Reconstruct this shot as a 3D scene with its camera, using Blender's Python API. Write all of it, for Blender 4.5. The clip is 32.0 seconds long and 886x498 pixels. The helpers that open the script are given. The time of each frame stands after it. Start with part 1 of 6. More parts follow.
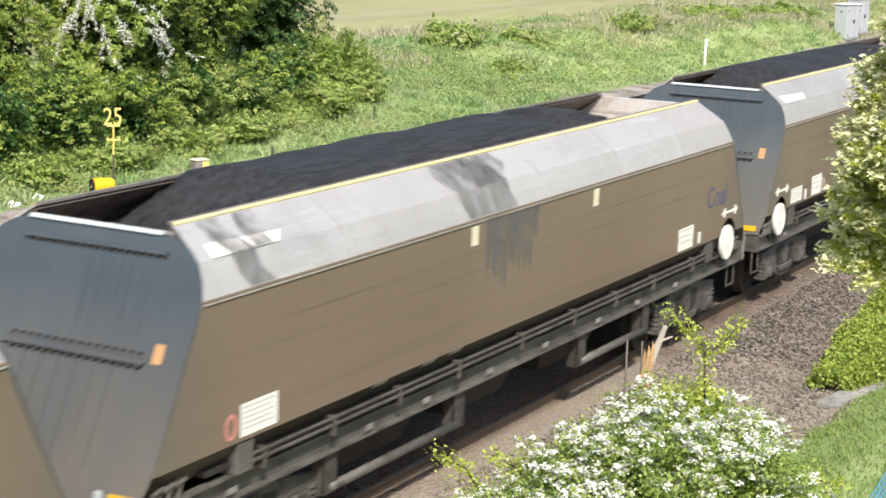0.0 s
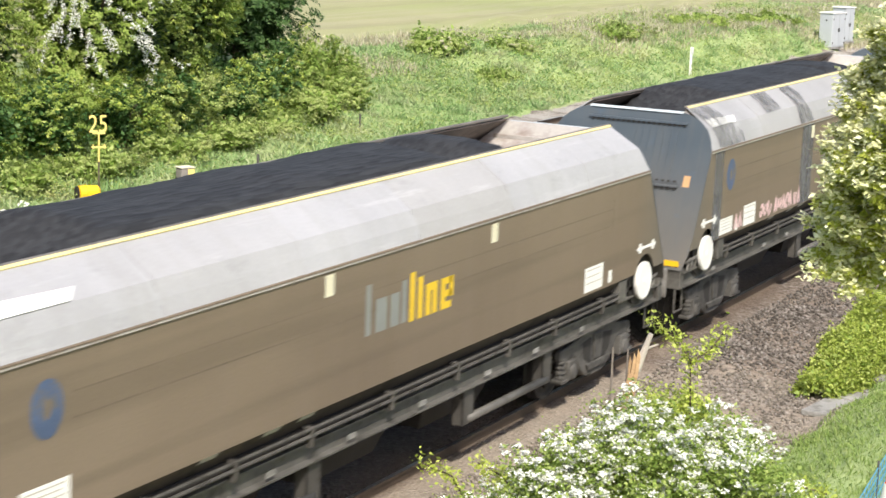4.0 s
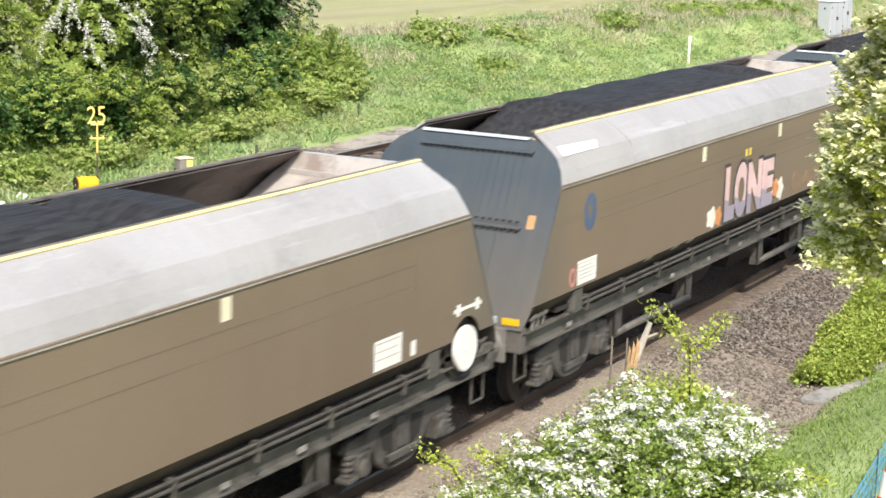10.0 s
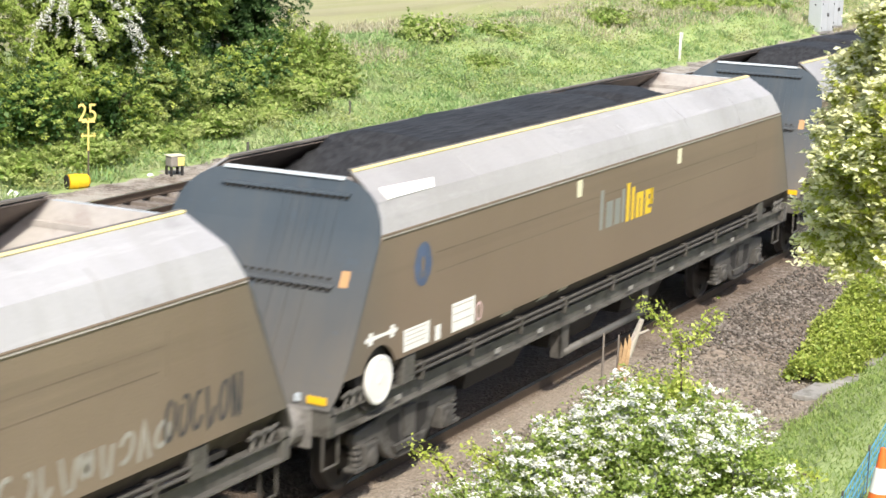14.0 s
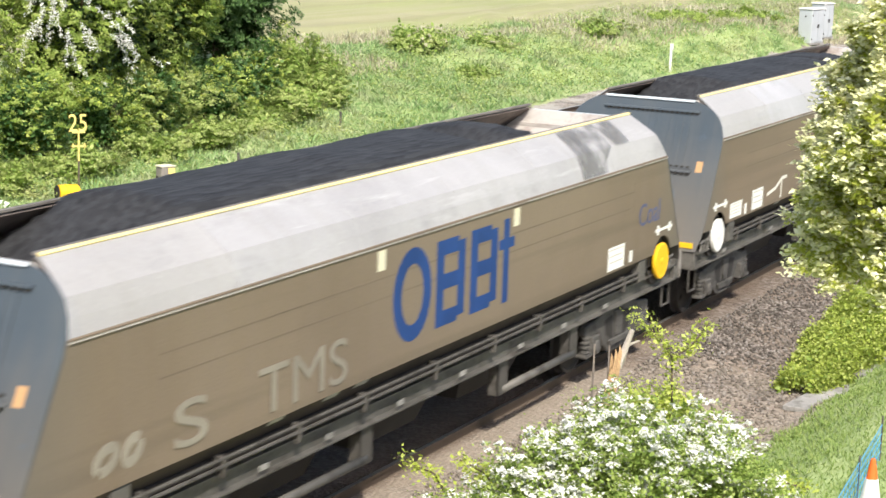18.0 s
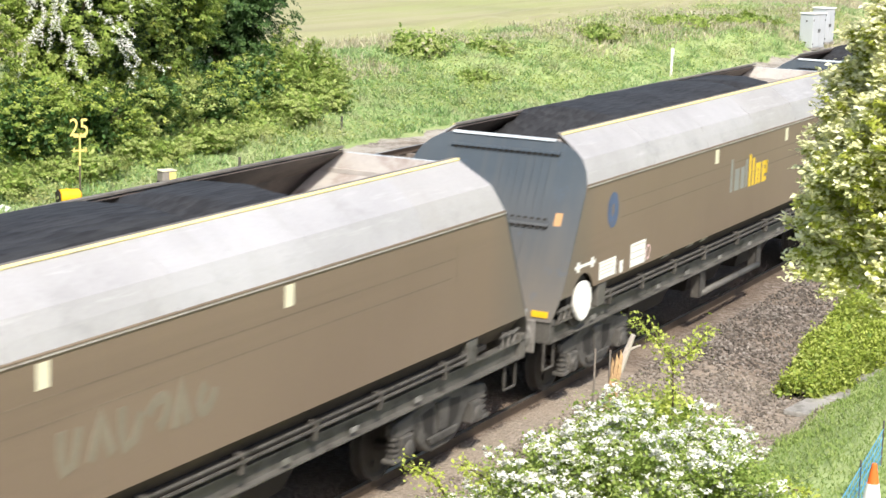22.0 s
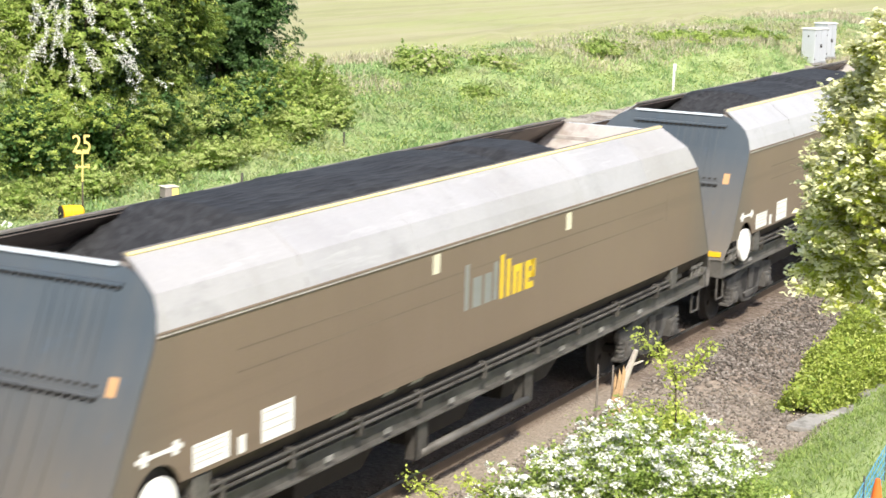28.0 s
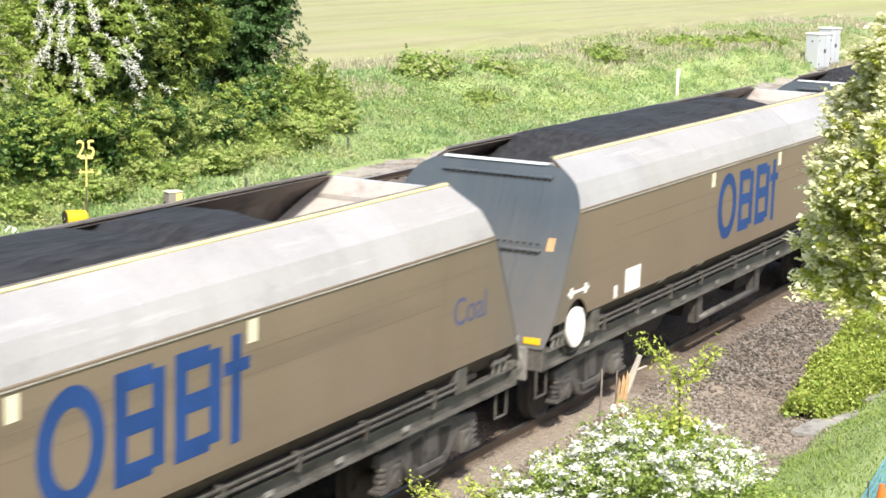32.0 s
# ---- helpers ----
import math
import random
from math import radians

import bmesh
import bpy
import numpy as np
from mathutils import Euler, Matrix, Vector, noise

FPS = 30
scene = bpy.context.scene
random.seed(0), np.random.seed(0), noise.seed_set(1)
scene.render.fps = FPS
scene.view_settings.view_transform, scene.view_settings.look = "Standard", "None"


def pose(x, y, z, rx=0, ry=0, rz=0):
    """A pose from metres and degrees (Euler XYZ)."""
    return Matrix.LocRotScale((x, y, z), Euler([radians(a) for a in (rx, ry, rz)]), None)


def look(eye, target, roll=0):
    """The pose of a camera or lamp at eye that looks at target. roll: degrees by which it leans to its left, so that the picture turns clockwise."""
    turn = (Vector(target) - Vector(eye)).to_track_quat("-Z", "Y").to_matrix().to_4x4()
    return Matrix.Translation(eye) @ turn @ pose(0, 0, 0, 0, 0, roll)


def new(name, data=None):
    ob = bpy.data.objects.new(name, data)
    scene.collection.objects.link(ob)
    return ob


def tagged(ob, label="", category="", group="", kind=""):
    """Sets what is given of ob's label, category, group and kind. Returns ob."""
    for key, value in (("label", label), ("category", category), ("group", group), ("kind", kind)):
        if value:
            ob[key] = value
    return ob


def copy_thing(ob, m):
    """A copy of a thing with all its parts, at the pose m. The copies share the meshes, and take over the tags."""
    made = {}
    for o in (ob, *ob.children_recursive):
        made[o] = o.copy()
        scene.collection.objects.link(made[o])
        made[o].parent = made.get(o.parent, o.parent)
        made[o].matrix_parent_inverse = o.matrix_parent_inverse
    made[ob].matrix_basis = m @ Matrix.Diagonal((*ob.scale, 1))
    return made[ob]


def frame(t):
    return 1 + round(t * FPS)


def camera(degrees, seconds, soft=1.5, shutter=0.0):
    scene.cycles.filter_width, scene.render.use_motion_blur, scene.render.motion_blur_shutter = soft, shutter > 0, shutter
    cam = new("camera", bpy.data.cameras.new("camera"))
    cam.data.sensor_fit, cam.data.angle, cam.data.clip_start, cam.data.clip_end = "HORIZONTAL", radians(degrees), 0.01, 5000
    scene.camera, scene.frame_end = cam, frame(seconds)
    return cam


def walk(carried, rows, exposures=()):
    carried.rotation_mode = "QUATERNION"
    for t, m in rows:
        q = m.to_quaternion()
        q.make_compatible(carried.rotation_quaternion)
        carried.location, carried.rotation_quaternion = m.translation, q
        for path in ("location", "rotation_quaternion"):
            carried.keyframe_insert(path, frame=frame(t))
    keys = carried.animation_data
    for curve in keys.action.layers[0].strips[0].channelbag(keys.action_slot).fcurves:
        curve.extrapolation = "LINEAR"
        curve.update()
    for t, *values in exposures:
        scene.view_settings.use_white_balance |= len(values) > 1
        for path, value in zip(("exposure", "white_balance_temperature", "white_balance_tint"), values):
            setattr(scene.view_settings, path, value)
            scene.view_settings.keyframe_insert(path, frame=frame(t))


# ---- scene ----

# ---- camera and its way ----
EYE = (0.0, -11.052, 6.85)
cam = camera(27.045, 32.0, soft=1.55, shutter=0.3)
walk(cam, [
    (0, pose(*EYE, 78.927, -1.902, -61.592)),
    (0.5, pose(*EYE, 78.842, -1.886, -61.831)),
    (1, pose(*EYE, 78.801, -1.822, -61.871)),
    (1.5, pose(*EYE, 78.789, -1.894, -61.872)),
    (2, pose(*EYE, 78.833, -1.976, -61.905)),
    (2.5, pose(*EYE, 78.892, -2.022, -61.959)),
    (3, pose(*EYE, 79.032, -1.969, -62.021)),
    (3.5, pose(*EYE, 79.164, -2.033, -62.027)),
    (5.5, pose(*EYE, 79.172, -1.976, -61.993)),
    (6, pose(*EYE, 79.107, -1.911, -62.018)),
    (6.5, pose(*EYE, 79.050, -1.927, -61.978)),
    (7, pose(*EYE, 79.008, -1.900, -61.946)),
    (7.5, pose(*EYE, 78.960, -1.925, -61.966)),
    (8, pose(*EYE, 78.959, -1.852, -61.973)),
    (8.5, pose(*EYE, 78.905, -1.830, -61.970)),
    (9, pose(*EYE, 78.915, -1.912, -62.042)),
    (9.5, pose(*EYE, 78.950, -1.965, -62.089)),
    (10, pose(*EYE, 78.869, -1.802, -62.097)),
    (10.5, pose(*EYE, 78.802, -1.768, -61.994)),
    (11, pose(*EYE, 78.784, -1.802, -62.269)),
    (11.5, pose(*EYE, 78.790, -1.936, -62.326)),
    (12, pose(*EYE, 78.809, -1.835, -62.338)),
    (12.5, pose(*EYE, 78.814, -1.948, -62.419)),
    (13, pose(*EYE, 78.780, -1.974, -62.455)),
    (13.5, pose(*EYE, 78.794, -1.855, -62.454)),
    (14, pose(*EYE, 78.782, -1.755, -62.373)),
    (14.5, pose(*EYE, 78.872, -1.805, -62.397)),
    (16.5, pose(*EYE, 78.971, -1.742, -62.483)),
    (17, pose(*EYE, 79.092, -1.801, -62.574)),
    (17.5, pose(*EYE, 79.132, -1.833, -62.572)),
    (18, pose(*EYE, 79.126, -1.844, -62.653)),
    (18.5, pose(*EYE, 79.136, -1.946, -62.733)),
    (19, pose(*EYE, 79.128, -1.864, -62.784)),
    (19.5, pose(*EYE, 79.147, -1.890, -62.757)),
    (20, pose(*EYE, 79.118, -1.836, -62.772)),
    (20.5, pose(*EYE, 79.158, -1.867, -62.734)),
    (21, pose(*EYE, 79.232, -1.883, -62.647)),
    (21.5, pose(*EYE, 79.267, -1.901, -62.622)),
    (22, pose(*EYE, 79.265, -1.858, -62.618)),
    (22.5, pose(*EYE, 79.267, -1.844, -62.620)),
    (23, pose(*EYE, 79.310, -1.835, -62.598)),
    (23.5, pose(*EYE, 79.398, -1.883, -62.568)),
    (24, pose(*EYE, 79.425, -1.900, -62.480)),
    (24.5, pose(*EYE, 79.450, -1.876, -62.449)),
    (25, pose(*EYE, 79.547, -1.822, -62.422)),
    (25.5, pose(*EYE, 79.544, -1.793, -62.367)),
    (26, pose(*EYE, 79.562, -1.811, -62.314)),
    (26.5, pose(*EYE, 79.616, -1.810, -62.334)),
    (28.5, pose(*EYE, 79.811, -1.770, -62.624)),
    (29, pose(*EYE, 79.891, -1.817, -62.617)),
    (29.5, pose(*EYE, 79.898, -1.811, -62.597)),
    (30, pose(*EYE, 79.915, -1.886, -62.575)),
    (30.5, pose(*EYE, 79.932, -1.887, -62.571)),
    (31, pose(*EYE, 79.968, -1.846, -62.561)),
    (31.5, pose(*EYE, 79.917, -1.719, -62.469)),
    (32, pose(*EYE, 79.903, -1.731, -62.443)),
], exposures=[(0.0, 0.30), (3.0, 0.36), (9.0, 0.40), (17.0, 0.49), (26.0, 0.57), (32.0, 0.63)])

# ---- sky and sun ----
SUN_TO = Vector((-0.55, -0.42, 0.76)).normalized()
world = bpy.data.worlds.new("sky")
scene.world = world
world.use_nodes = True
wn = world.node_tree
sky = wn.nodes.new("ShaderNodeTexSky")
sky.sky_type, sky.sun_disc = "NISHITA", False
sky.sun_elevation = math.asin(SUN_TO.z)
sky.sun_rotation = math.atan2(SUN_TO.x, SUN_TO.y)
sky.dust_density, sky.air_density = 3.0, 1.0
wn.links.new(sky.outputs[0], wn.nodes["Background"].inputs[0])
wn.nodes["Background"].inputs[1].default_value = 0.15
sun = new("sun", bpy.data.lights.new("sun", "SUN"))
sun.data.energy, sun.data.angle, sun.data.color = 4.2, radians(3.0), (1.0, 0.945, 0.83)
sun.matrix_world = look(SUN_TO * 60, (0, 0, 0))


# ---- materials ----
def material(name, rough=0.8, metal=0.0, spec=0.4):
    m = bpy.data.materials.new(name)
    m.use_nodes = True
    b = m.node_tree.nodes["Principled BSDF"]
    b.inputs["Roughness"].default_value, b.inputs["Metallic"].default_value = rough, metal
    b.inputs["Specular IOR Level"].default_value = spec
    return m, m.node_tree, b


def add(nt, kind, **inputs):
    n = nt.nodes.new(kind)
    for k, v in inputs.items():
        n.inputs[k.replace("_", " ")].default_value = v
    return n


def ramp(nt, fac, stops):
    r = nt.nodes.new("ShaderNodeValToRGB")
    el = r.color_ramp.elements
    while len(el) < len(stops):
        el.new(0.5)
    for e, (pos, col) in zip(el, stops):
        e.position, e.color = pos, (*col, 1) if len(col) == 3 else col
    nt.links.new(fac, r.inputs[0])
    return r.outputs[0]


def noise_tex(nt, scale, detail=4, rough=0.55, stretch=None, coord="Object", shift=None):
    tc = nt.nodes.new("ShaderNodeTexCoord")
    n = add(nt, "ShaderNodeTexNoise", Scale=scale, Detail=detail, Roughness=rough)
    out = tc.outputs[coord]
    if shift is not None:
        oi = nt.nodes.new("ShaderNodeObjectInfo")
        mul = nt.nodes.new("ShaderNodeVectorMath")
        mul.operation = "MULTIPLY_ADD"
        mul.inputs[1].default_value = (shift, shift * 0.7, shift * 0.4)
        nt.links.new(oi.outputs["Random"], mul.inputs[0])
        nt.links.new(out, mul.inputs[2])
        out = mul.outputs[0]
    if stretch:
        mp = nt.nodes.new("ShaderNodeMapping")
        mp.inputs["Scale"].default_value = stretch
        nt.links.new(out, mp.inputs[0])
        out = mp.outputs[0]
    nt.links.new(out, n.inputs["Vector"])
    return n.outputs["Fac"]


def mixc(nt, fac, a, b, mode="MIX"):
    m = nt.nodes.new("ShaderNodeMix")
    m.data_type, m.blend_type = "RGBA", mode
    for s, v in ((0, fac), (6, a), (7, b)):
        if isinstance(v, (int, float)):
            m.inputs[s].default_value = v
        elif isinstance(v, tuple):
            m.inputs[s].default_value = (*v, 1)
        else:
            nt.links.new(v, m.inputs[s])
    return m.outputs[2]


def bump(nt, b, height, strength=0.3, dist=0.02):
    bp = add(nt, "ShaderNodeBump", Strength=strength, Distance=dist)
    nt.links.new(height, bp.inputs["Height"])
    nt.links.new(bp.outputs[0], b.inputs["Normal"])


def simple(name, col, rough=0.7, metal=0.0, vary=0.25, scale=6.0, dirt=None, spec=0.4, bumpy=0.0):
    """Painted or bare surface with grain and larger stains."""
    m, nt, b = material(name, rough, metal, spec)
    big = noise_tex(nt, scale * 0.25, 5, shift=30.0)
    fine = noise_tex(nt, scale * 6, 4)
    lo = tuple(c * (1 - vary) for c in col)
    hi = tuple(min(1, c * (1 + vary)) for c in col)
    c = ramp(nt, big, [(0.3, lo), (0.7, hi)])
    c = mixc(nt, 0.35, c, ramp(nt, fine, [(0.3, lo), (0.7, hi)]))
    if dirt:
        d = ramp(nt, noise_tex(nt, scale * 0.6, 6, 0.7, shift=17.0), [(0.5, (0, 0, 0)), (0.68, (1, 1, 1))])
        c = mixc(nt, d, c, dirt)
    nt.links.new(c, b.inputs["Base Color"])
    if bumpy:
        bump(nt, b, fine, bumpy, 0.01)
    return m


def paint_side():
    """Brown dust-coated paint: vertical run marks, broad bands, dust towards nothing in particular."""
    m, nt, b = material("brown_paint", 0.62, 0.0, 0.35)
    big = noise_tex(nt, 0.35, 4, shift=40.0)
    streak = noise_tex(nt, 1.0, 5, 0.6, (3.2, 1, 0.16), shift=23.0)
    band = noise_tex(nt, 1.0, 3, 0.5, (0.09, 1, 3.0), shift=11.0)
    fine = noise_tex(nt, 45, 3)
    c = ramp(nt, big, [(0.3, (0.168, 0.129, 0.092)), (0.7, (0.228, 0.180, 0.130))])
    c = mixc(nt, ramp(nt, streak, [(0.42, (0, 0, 0)), (0.75, (0.45, 0.45, 0.45))]), c, (0.205, 0.165, 0.130))
    c = mixc(nt, ramp(nt, band, [(0.52, (0, 0, 0)), (0.66, (0.5, 0.5, 0.5))]), c, (0.115, 0.092, 0.066))
    c = mixc(nt, 0.18, c, ramp(nt, fine, [(0.35, (0.09, 0.07, 0.05)), (0.65, (0.24, 0.19, 0.14))]))
    oi = nt.nodes.new("ShaderNodeObjectInfo")
    c = mixc(nt, ramp(nt, oi.outputs["Random"], [(0.15, (0, 0, 0)), (0.95, (0.6, 0.6, 0.6))]), c, (0.196, 0.143, 0.106))
    # grey dust blown round the two ends of the side
    tc, sep = nt.nodes.new("ShaderNodeTexCoord"), nt.nodes.new("ShaderNodeSeparateXYZ")
    nt.links.new(tc.outputs["Object"], sep.inputs[0])
    off = nt.nodes.new("ShaderNodeMath")
    off.operation = "SUBTRACT"
    nt.links.new(sep.outputs[0], off.inputs[0])
    off.inputs[1].default_value = 14.337 / 2
    mid = nt.nodes.new("ShaderNodeMath")
    mid.operation = "ABSOLUTE"
    nt.links.new(off.outputs[0], mid.inputs[0])
    near = add(nt, "ShaderNodeMapRange", From_Min=6.7, From_Max=7.75, To_Min=0.0, To_Max=0.75)
    nt.links.new(mid.outputs[0], near.inputs[0])
    c = mixc(nt, near.outputs[0], c, (0.142, 0.126, 0.105))
    nt.links.new(c, b.inputs["Base Color"])
    bump(nt, b, big, 0.12, 0.05)
    return m


def paint_silver():
    """Dull silver hood paint: each hood greyer or paler, with rain runs, scuffs and soot."""
    m, nt, b = material("silver_paint", 0.5, 0.0, 0.4)
    oi = nt.nodes.new("ShaderNodeObjectInfo")
    big = noise_tex(nt, 0.45, 5, 0.6, shift=50.0)
    run = noise_tex(nt, 1.0, 5, 0.65, (2.4, 0.5, 0.4), shift=31.0)
    scuff = noise_tex(nt, 1.0, 6, 0.7, (0.5, 5.0, 5.0), shift=12.0)
    soot = noise_tex(nt, 0.7, 7, 0.72, (0.9, 1.8, 1.8), shift=77.0)
    fine = noise_tex(nt, 30, 3)
    pale = ramp(nt, big, [(0.3, (0.322, 0.318, 0.338)), (0.65, (0.405, 0.400, 0.422))])
    dull = ramp(nt, big, [(0.3, (0.268, 0.260, 0.268)), (0.65, (0.372, 0.362, 0.374))])
    c = mixc(nt, ramp(nt, oi.outputs["Random"], [(0.2, (0, 0, 0)), (0.95, (1, 1, 1))]), pale, dull)
    c = mixc(nt, ramp(nt, run, [(0.5, (0, 0, 0)), (0.8, (0.5, 0.5, 0.5))]), c, (0.27, 0.26, 0.245))
    # sheets between the seams weather differently
    tc, sep = nt.nodes.new("ShaderNodeTexCoord"), nt.nodes.new("ShaderNodeSeparateXYZ")
    nt.links.new(tc.outputs["Object"], sep.inputs[0])
    fl = nt.nodes.new("ShaderNodeMath")
    fl.operation = "FLOOR"
    sheet = add(nt, "ShaderNodeMapRange", From_Min=0.2, From_Max=2.6, To_Min=0.0, To_Max=1.0)
    sheet.clamp = False
    nt.links.new(sep.outputs[0], sheet.inputs[0])
    nt.links.new(sheet.outputs[0], fl.inputs[0])
    wnz = nt.nodes.new("ShaderNodeTexWhiteNoise")
    wnz.noise_dimensions = "2D"
    cb = nt.nodes.new("ShaderNodeCombineXYZ")
    nt.links.new(fl.outputs[0], cb.inputs[0])
    nt.links.new(oi.outputs["Random"], cb.inputs[1])
    nt.links.new(cb.outputs[0], wnz.inputs["Vector"])
    c = mixc(nt, ramp(nt, wnz.outputs["Value"], [(0.45, (0, 0, 0)), (1.0, (0.5, 0.5, 0.5))]), c, (0.335, 0.318, 0.305))
    c = mixc(nt, ramp(nt, scuff, [(0.58, (0, 0, 0)), (0.72, (0.5, 0.5, 0.5))]), c, (0.52, 0.515, 0.53))
    c = mixc(nt, ramp(nt, soot, [(0.56, (0, 0, 0)), (0.74, (0.7, 0.7, 0.7))]), c, (0.20, 0.20, 0.205))
    c = mixc(nt, 0.1, c, ramp(nt, fine, [(0.3, (0.25, 0.25, 0.25)), (0.7, (0.6, 0.6, 0.6))]))
    nt.links.new(c, b.inputs["Base Color"])
    nt.links.new(ramp(nt, big, [(0.2, (0.6, 0.6, 0.6)), (0.8, (0.42, 0.42, 0.42))]), b.inputs["Roughness"])
    bump(nt, b, run, 0.08, 0.03)
    return m


def smear_mat(name, cover):
    """Thin film of coal slurry: patchy cover over the paint below."""
    m, nt, b = material(name, 0.7, 0.0, 0.3)
    n = noise_tex(nt, 2.2, 6, 0.65, (1.6, 1.0, 0.55), shift=19.0)
    nt.links.new(ramp(nt, noise_tex(nt, 12, 4), [(0.3, (0.13, 0.13, 0.135)), (0.7, (0.22, 0.22, 0.225))]), b.inputs["Base Color"])
    nt.links.new(ramp(nt, n, [(0.36, (cover - 0.55,) * 3), (0.66, (cover,) * 3)]), b.inputs["Alpha"])
    return m


def paint_end():
    m, nt, b = material("slate_paint", 0.6, 0.0, 0.35)
    big = noise_tex(nt, 0.8, 5, shift=21.0)
    run = noise_tex(nt, 1.0, 5, 0.6, (1, 5.0, 0.3), shift=13.0)
    c = ramp(nt, big, [(0.3, (0.046, 0.062, 0.081)), (0.7, (0.068, 0.084, 0.101))])
    c = mixc(nt, ramp(nt, run, [(0.48, (0, 0, 0)), (0.78, (0.35, 0.35, 0.35))]), c, (0.105, 0.105, 0.102))
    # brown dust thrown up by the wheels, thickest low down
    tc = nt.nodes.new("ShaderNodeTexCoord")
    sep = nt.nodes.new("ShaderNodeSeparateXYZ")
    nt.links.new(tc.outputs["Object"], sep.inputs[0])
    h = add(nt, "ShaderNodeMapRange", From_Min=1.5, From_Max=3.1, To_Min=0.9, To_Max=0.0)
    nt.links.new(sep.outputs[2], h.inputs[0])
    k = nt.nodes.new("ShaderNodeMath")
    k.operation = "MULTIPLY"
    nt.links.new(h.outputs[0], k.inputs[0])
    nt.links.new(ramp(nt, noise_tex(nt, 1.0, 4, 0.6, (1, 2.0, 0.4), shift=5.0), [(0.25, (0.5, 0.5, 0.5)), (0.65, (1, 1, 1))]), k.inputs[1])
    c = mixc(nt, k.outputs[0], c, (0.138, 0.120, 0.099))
    c = mixc(nt, ramp(nt, noise_tex(nt, 3.0, 6, 0.7, shift=9.0), [(0.60, (0, 0, 0)), (0.72, (0.4, 0.4, 0.4))]), c, (0.065, 0.10, 0.15))
    nt.links.new(c, b.inputs["Base Color"])
    return m


def coal_mat():
    m, nt, b = material("coal", 0.75, 0.0, 0.3)
    v = add(nt, "ShaderNodeTexVoronoi", Scale=40.0)
    n = noise_tex(nt, 9.0, 6, 0.7)
    c = mixc(nt, 0.5, ramp(nt, n, [(0.3, (0.010, 0.011, 0.013)), (0.7, (0.038, 0.038, 0.041))]),
             ramp(nt, v.outputs["Color"], [(0.2, (0.012, 0.012, 0.014)), (0.8, (0.045, 0.047, 0.052))]))
    nt.links.new(c, b.inputs["Base Color"])
    bump(nt, b, v.outputs["Distance"], 0.5, 0.02)
    return m


def pale_ballast(nt, c, amount):
    """Pale brown mixed into the ballast by the broken stump, ragged at its edge."""
    tc = nt.nodes.new("ShaderNodeTexCoord")
    sep = nt.nodes.new("ShaderNodeSeparateXYZ")
    nt.links.new(tc.outputs["Object"], sep.inputs[0])
    rag = add(nt, "ShaderNodeMapRange", From_Min=0.3, From_Max=0.7, To_Min=-2.2, To_Max=2.2)
    nt.links.new(noise_tex(nt, 0.7, 5, 0.65), rag.inputs[0])
    x = nt.nodes.new("ShaderNodeMath")
    x.operation = "ADD"
    nt.links.new(sep.outputs[0], x.inputs[0])
    nt.links.new(rag.outputs[0], x.inputs[1])
    along = add(nt, "ShaderNodeMapRange", From_Min=24.6, From_Max=27.6, To_Min=amount, To_Max=0.0)
    nt.links.new(x.outputs[0], along.inputs[0])
    side = add(nt, "ShaderNodeMapRange", From_Min=-0.95, From_Max=-0.78, To_Min=1.0, To_Max=0.0)
    nt.links.new(sep.outputs[1], side.inputs[0])
    m = nt.nodes.new("ShaderNodeMath")
    m.operation = "MULTIPLY"
    nt.links.new(along.outputs[0], m.inputs[0])
    nt.links.new(side.outputs[0], m.inputs[1])
    return mixc(nt, m.outputs[0], c, (0.42, 0.36, 0.29))


def leaf_mat(name, cols, trans=0.35, rough=0.5, dry=None, dust=0.0):
    m, nt, b = material(name, rough, 0.0, 0.3)
    g = nt.nodes.new("ShaderNodeNewGeometry")
    c = ramp(nt, g.outputs["Random Per Island"], [(i / max(1, len(cols) - 1), k) for i, k in enumerate(cols)])
    if not dry:
        c = mixc(nt, ramp(nt, noise_tex(nt, 1.6, 3), [(0.42, (0, 0, 0)), (0.68, (0.5, 0.5, 0.5))]), c, tuple(v * 0.8 for v in cols[0]))
    if dry:
        c = mixc(nt, ramp(nt, noise_tex(nt, 0.45, 5, 0.65), [(0.50, (0, 0, 0)), (0.68, (0.7, 0.7, 0.7))]), c, dry)
    # dust here is only the share of pale brown mixed in
    if dust:
        c = pale_ballast(nt, c, dust)
    nt.links.new(c, b.inputs["Base Color"])
    t = nt.nodes.new("ShaderNodeBsdfTranslucent")
    nt.links.new(c, t.inputs[0])
    mx = nt.nodes.new("ShaderNodeMixShader")
    mx.inputs[0].default_value = trans
    out = nt.nodes["Material Output"]
    nt.links.new(b.outputs[0], mx.inputs[1])
    nt.links.new(t.outputs[0], mx.inputs[2])
    nt.links.new(mx.outputs[0], out.inputs[0])
    return m


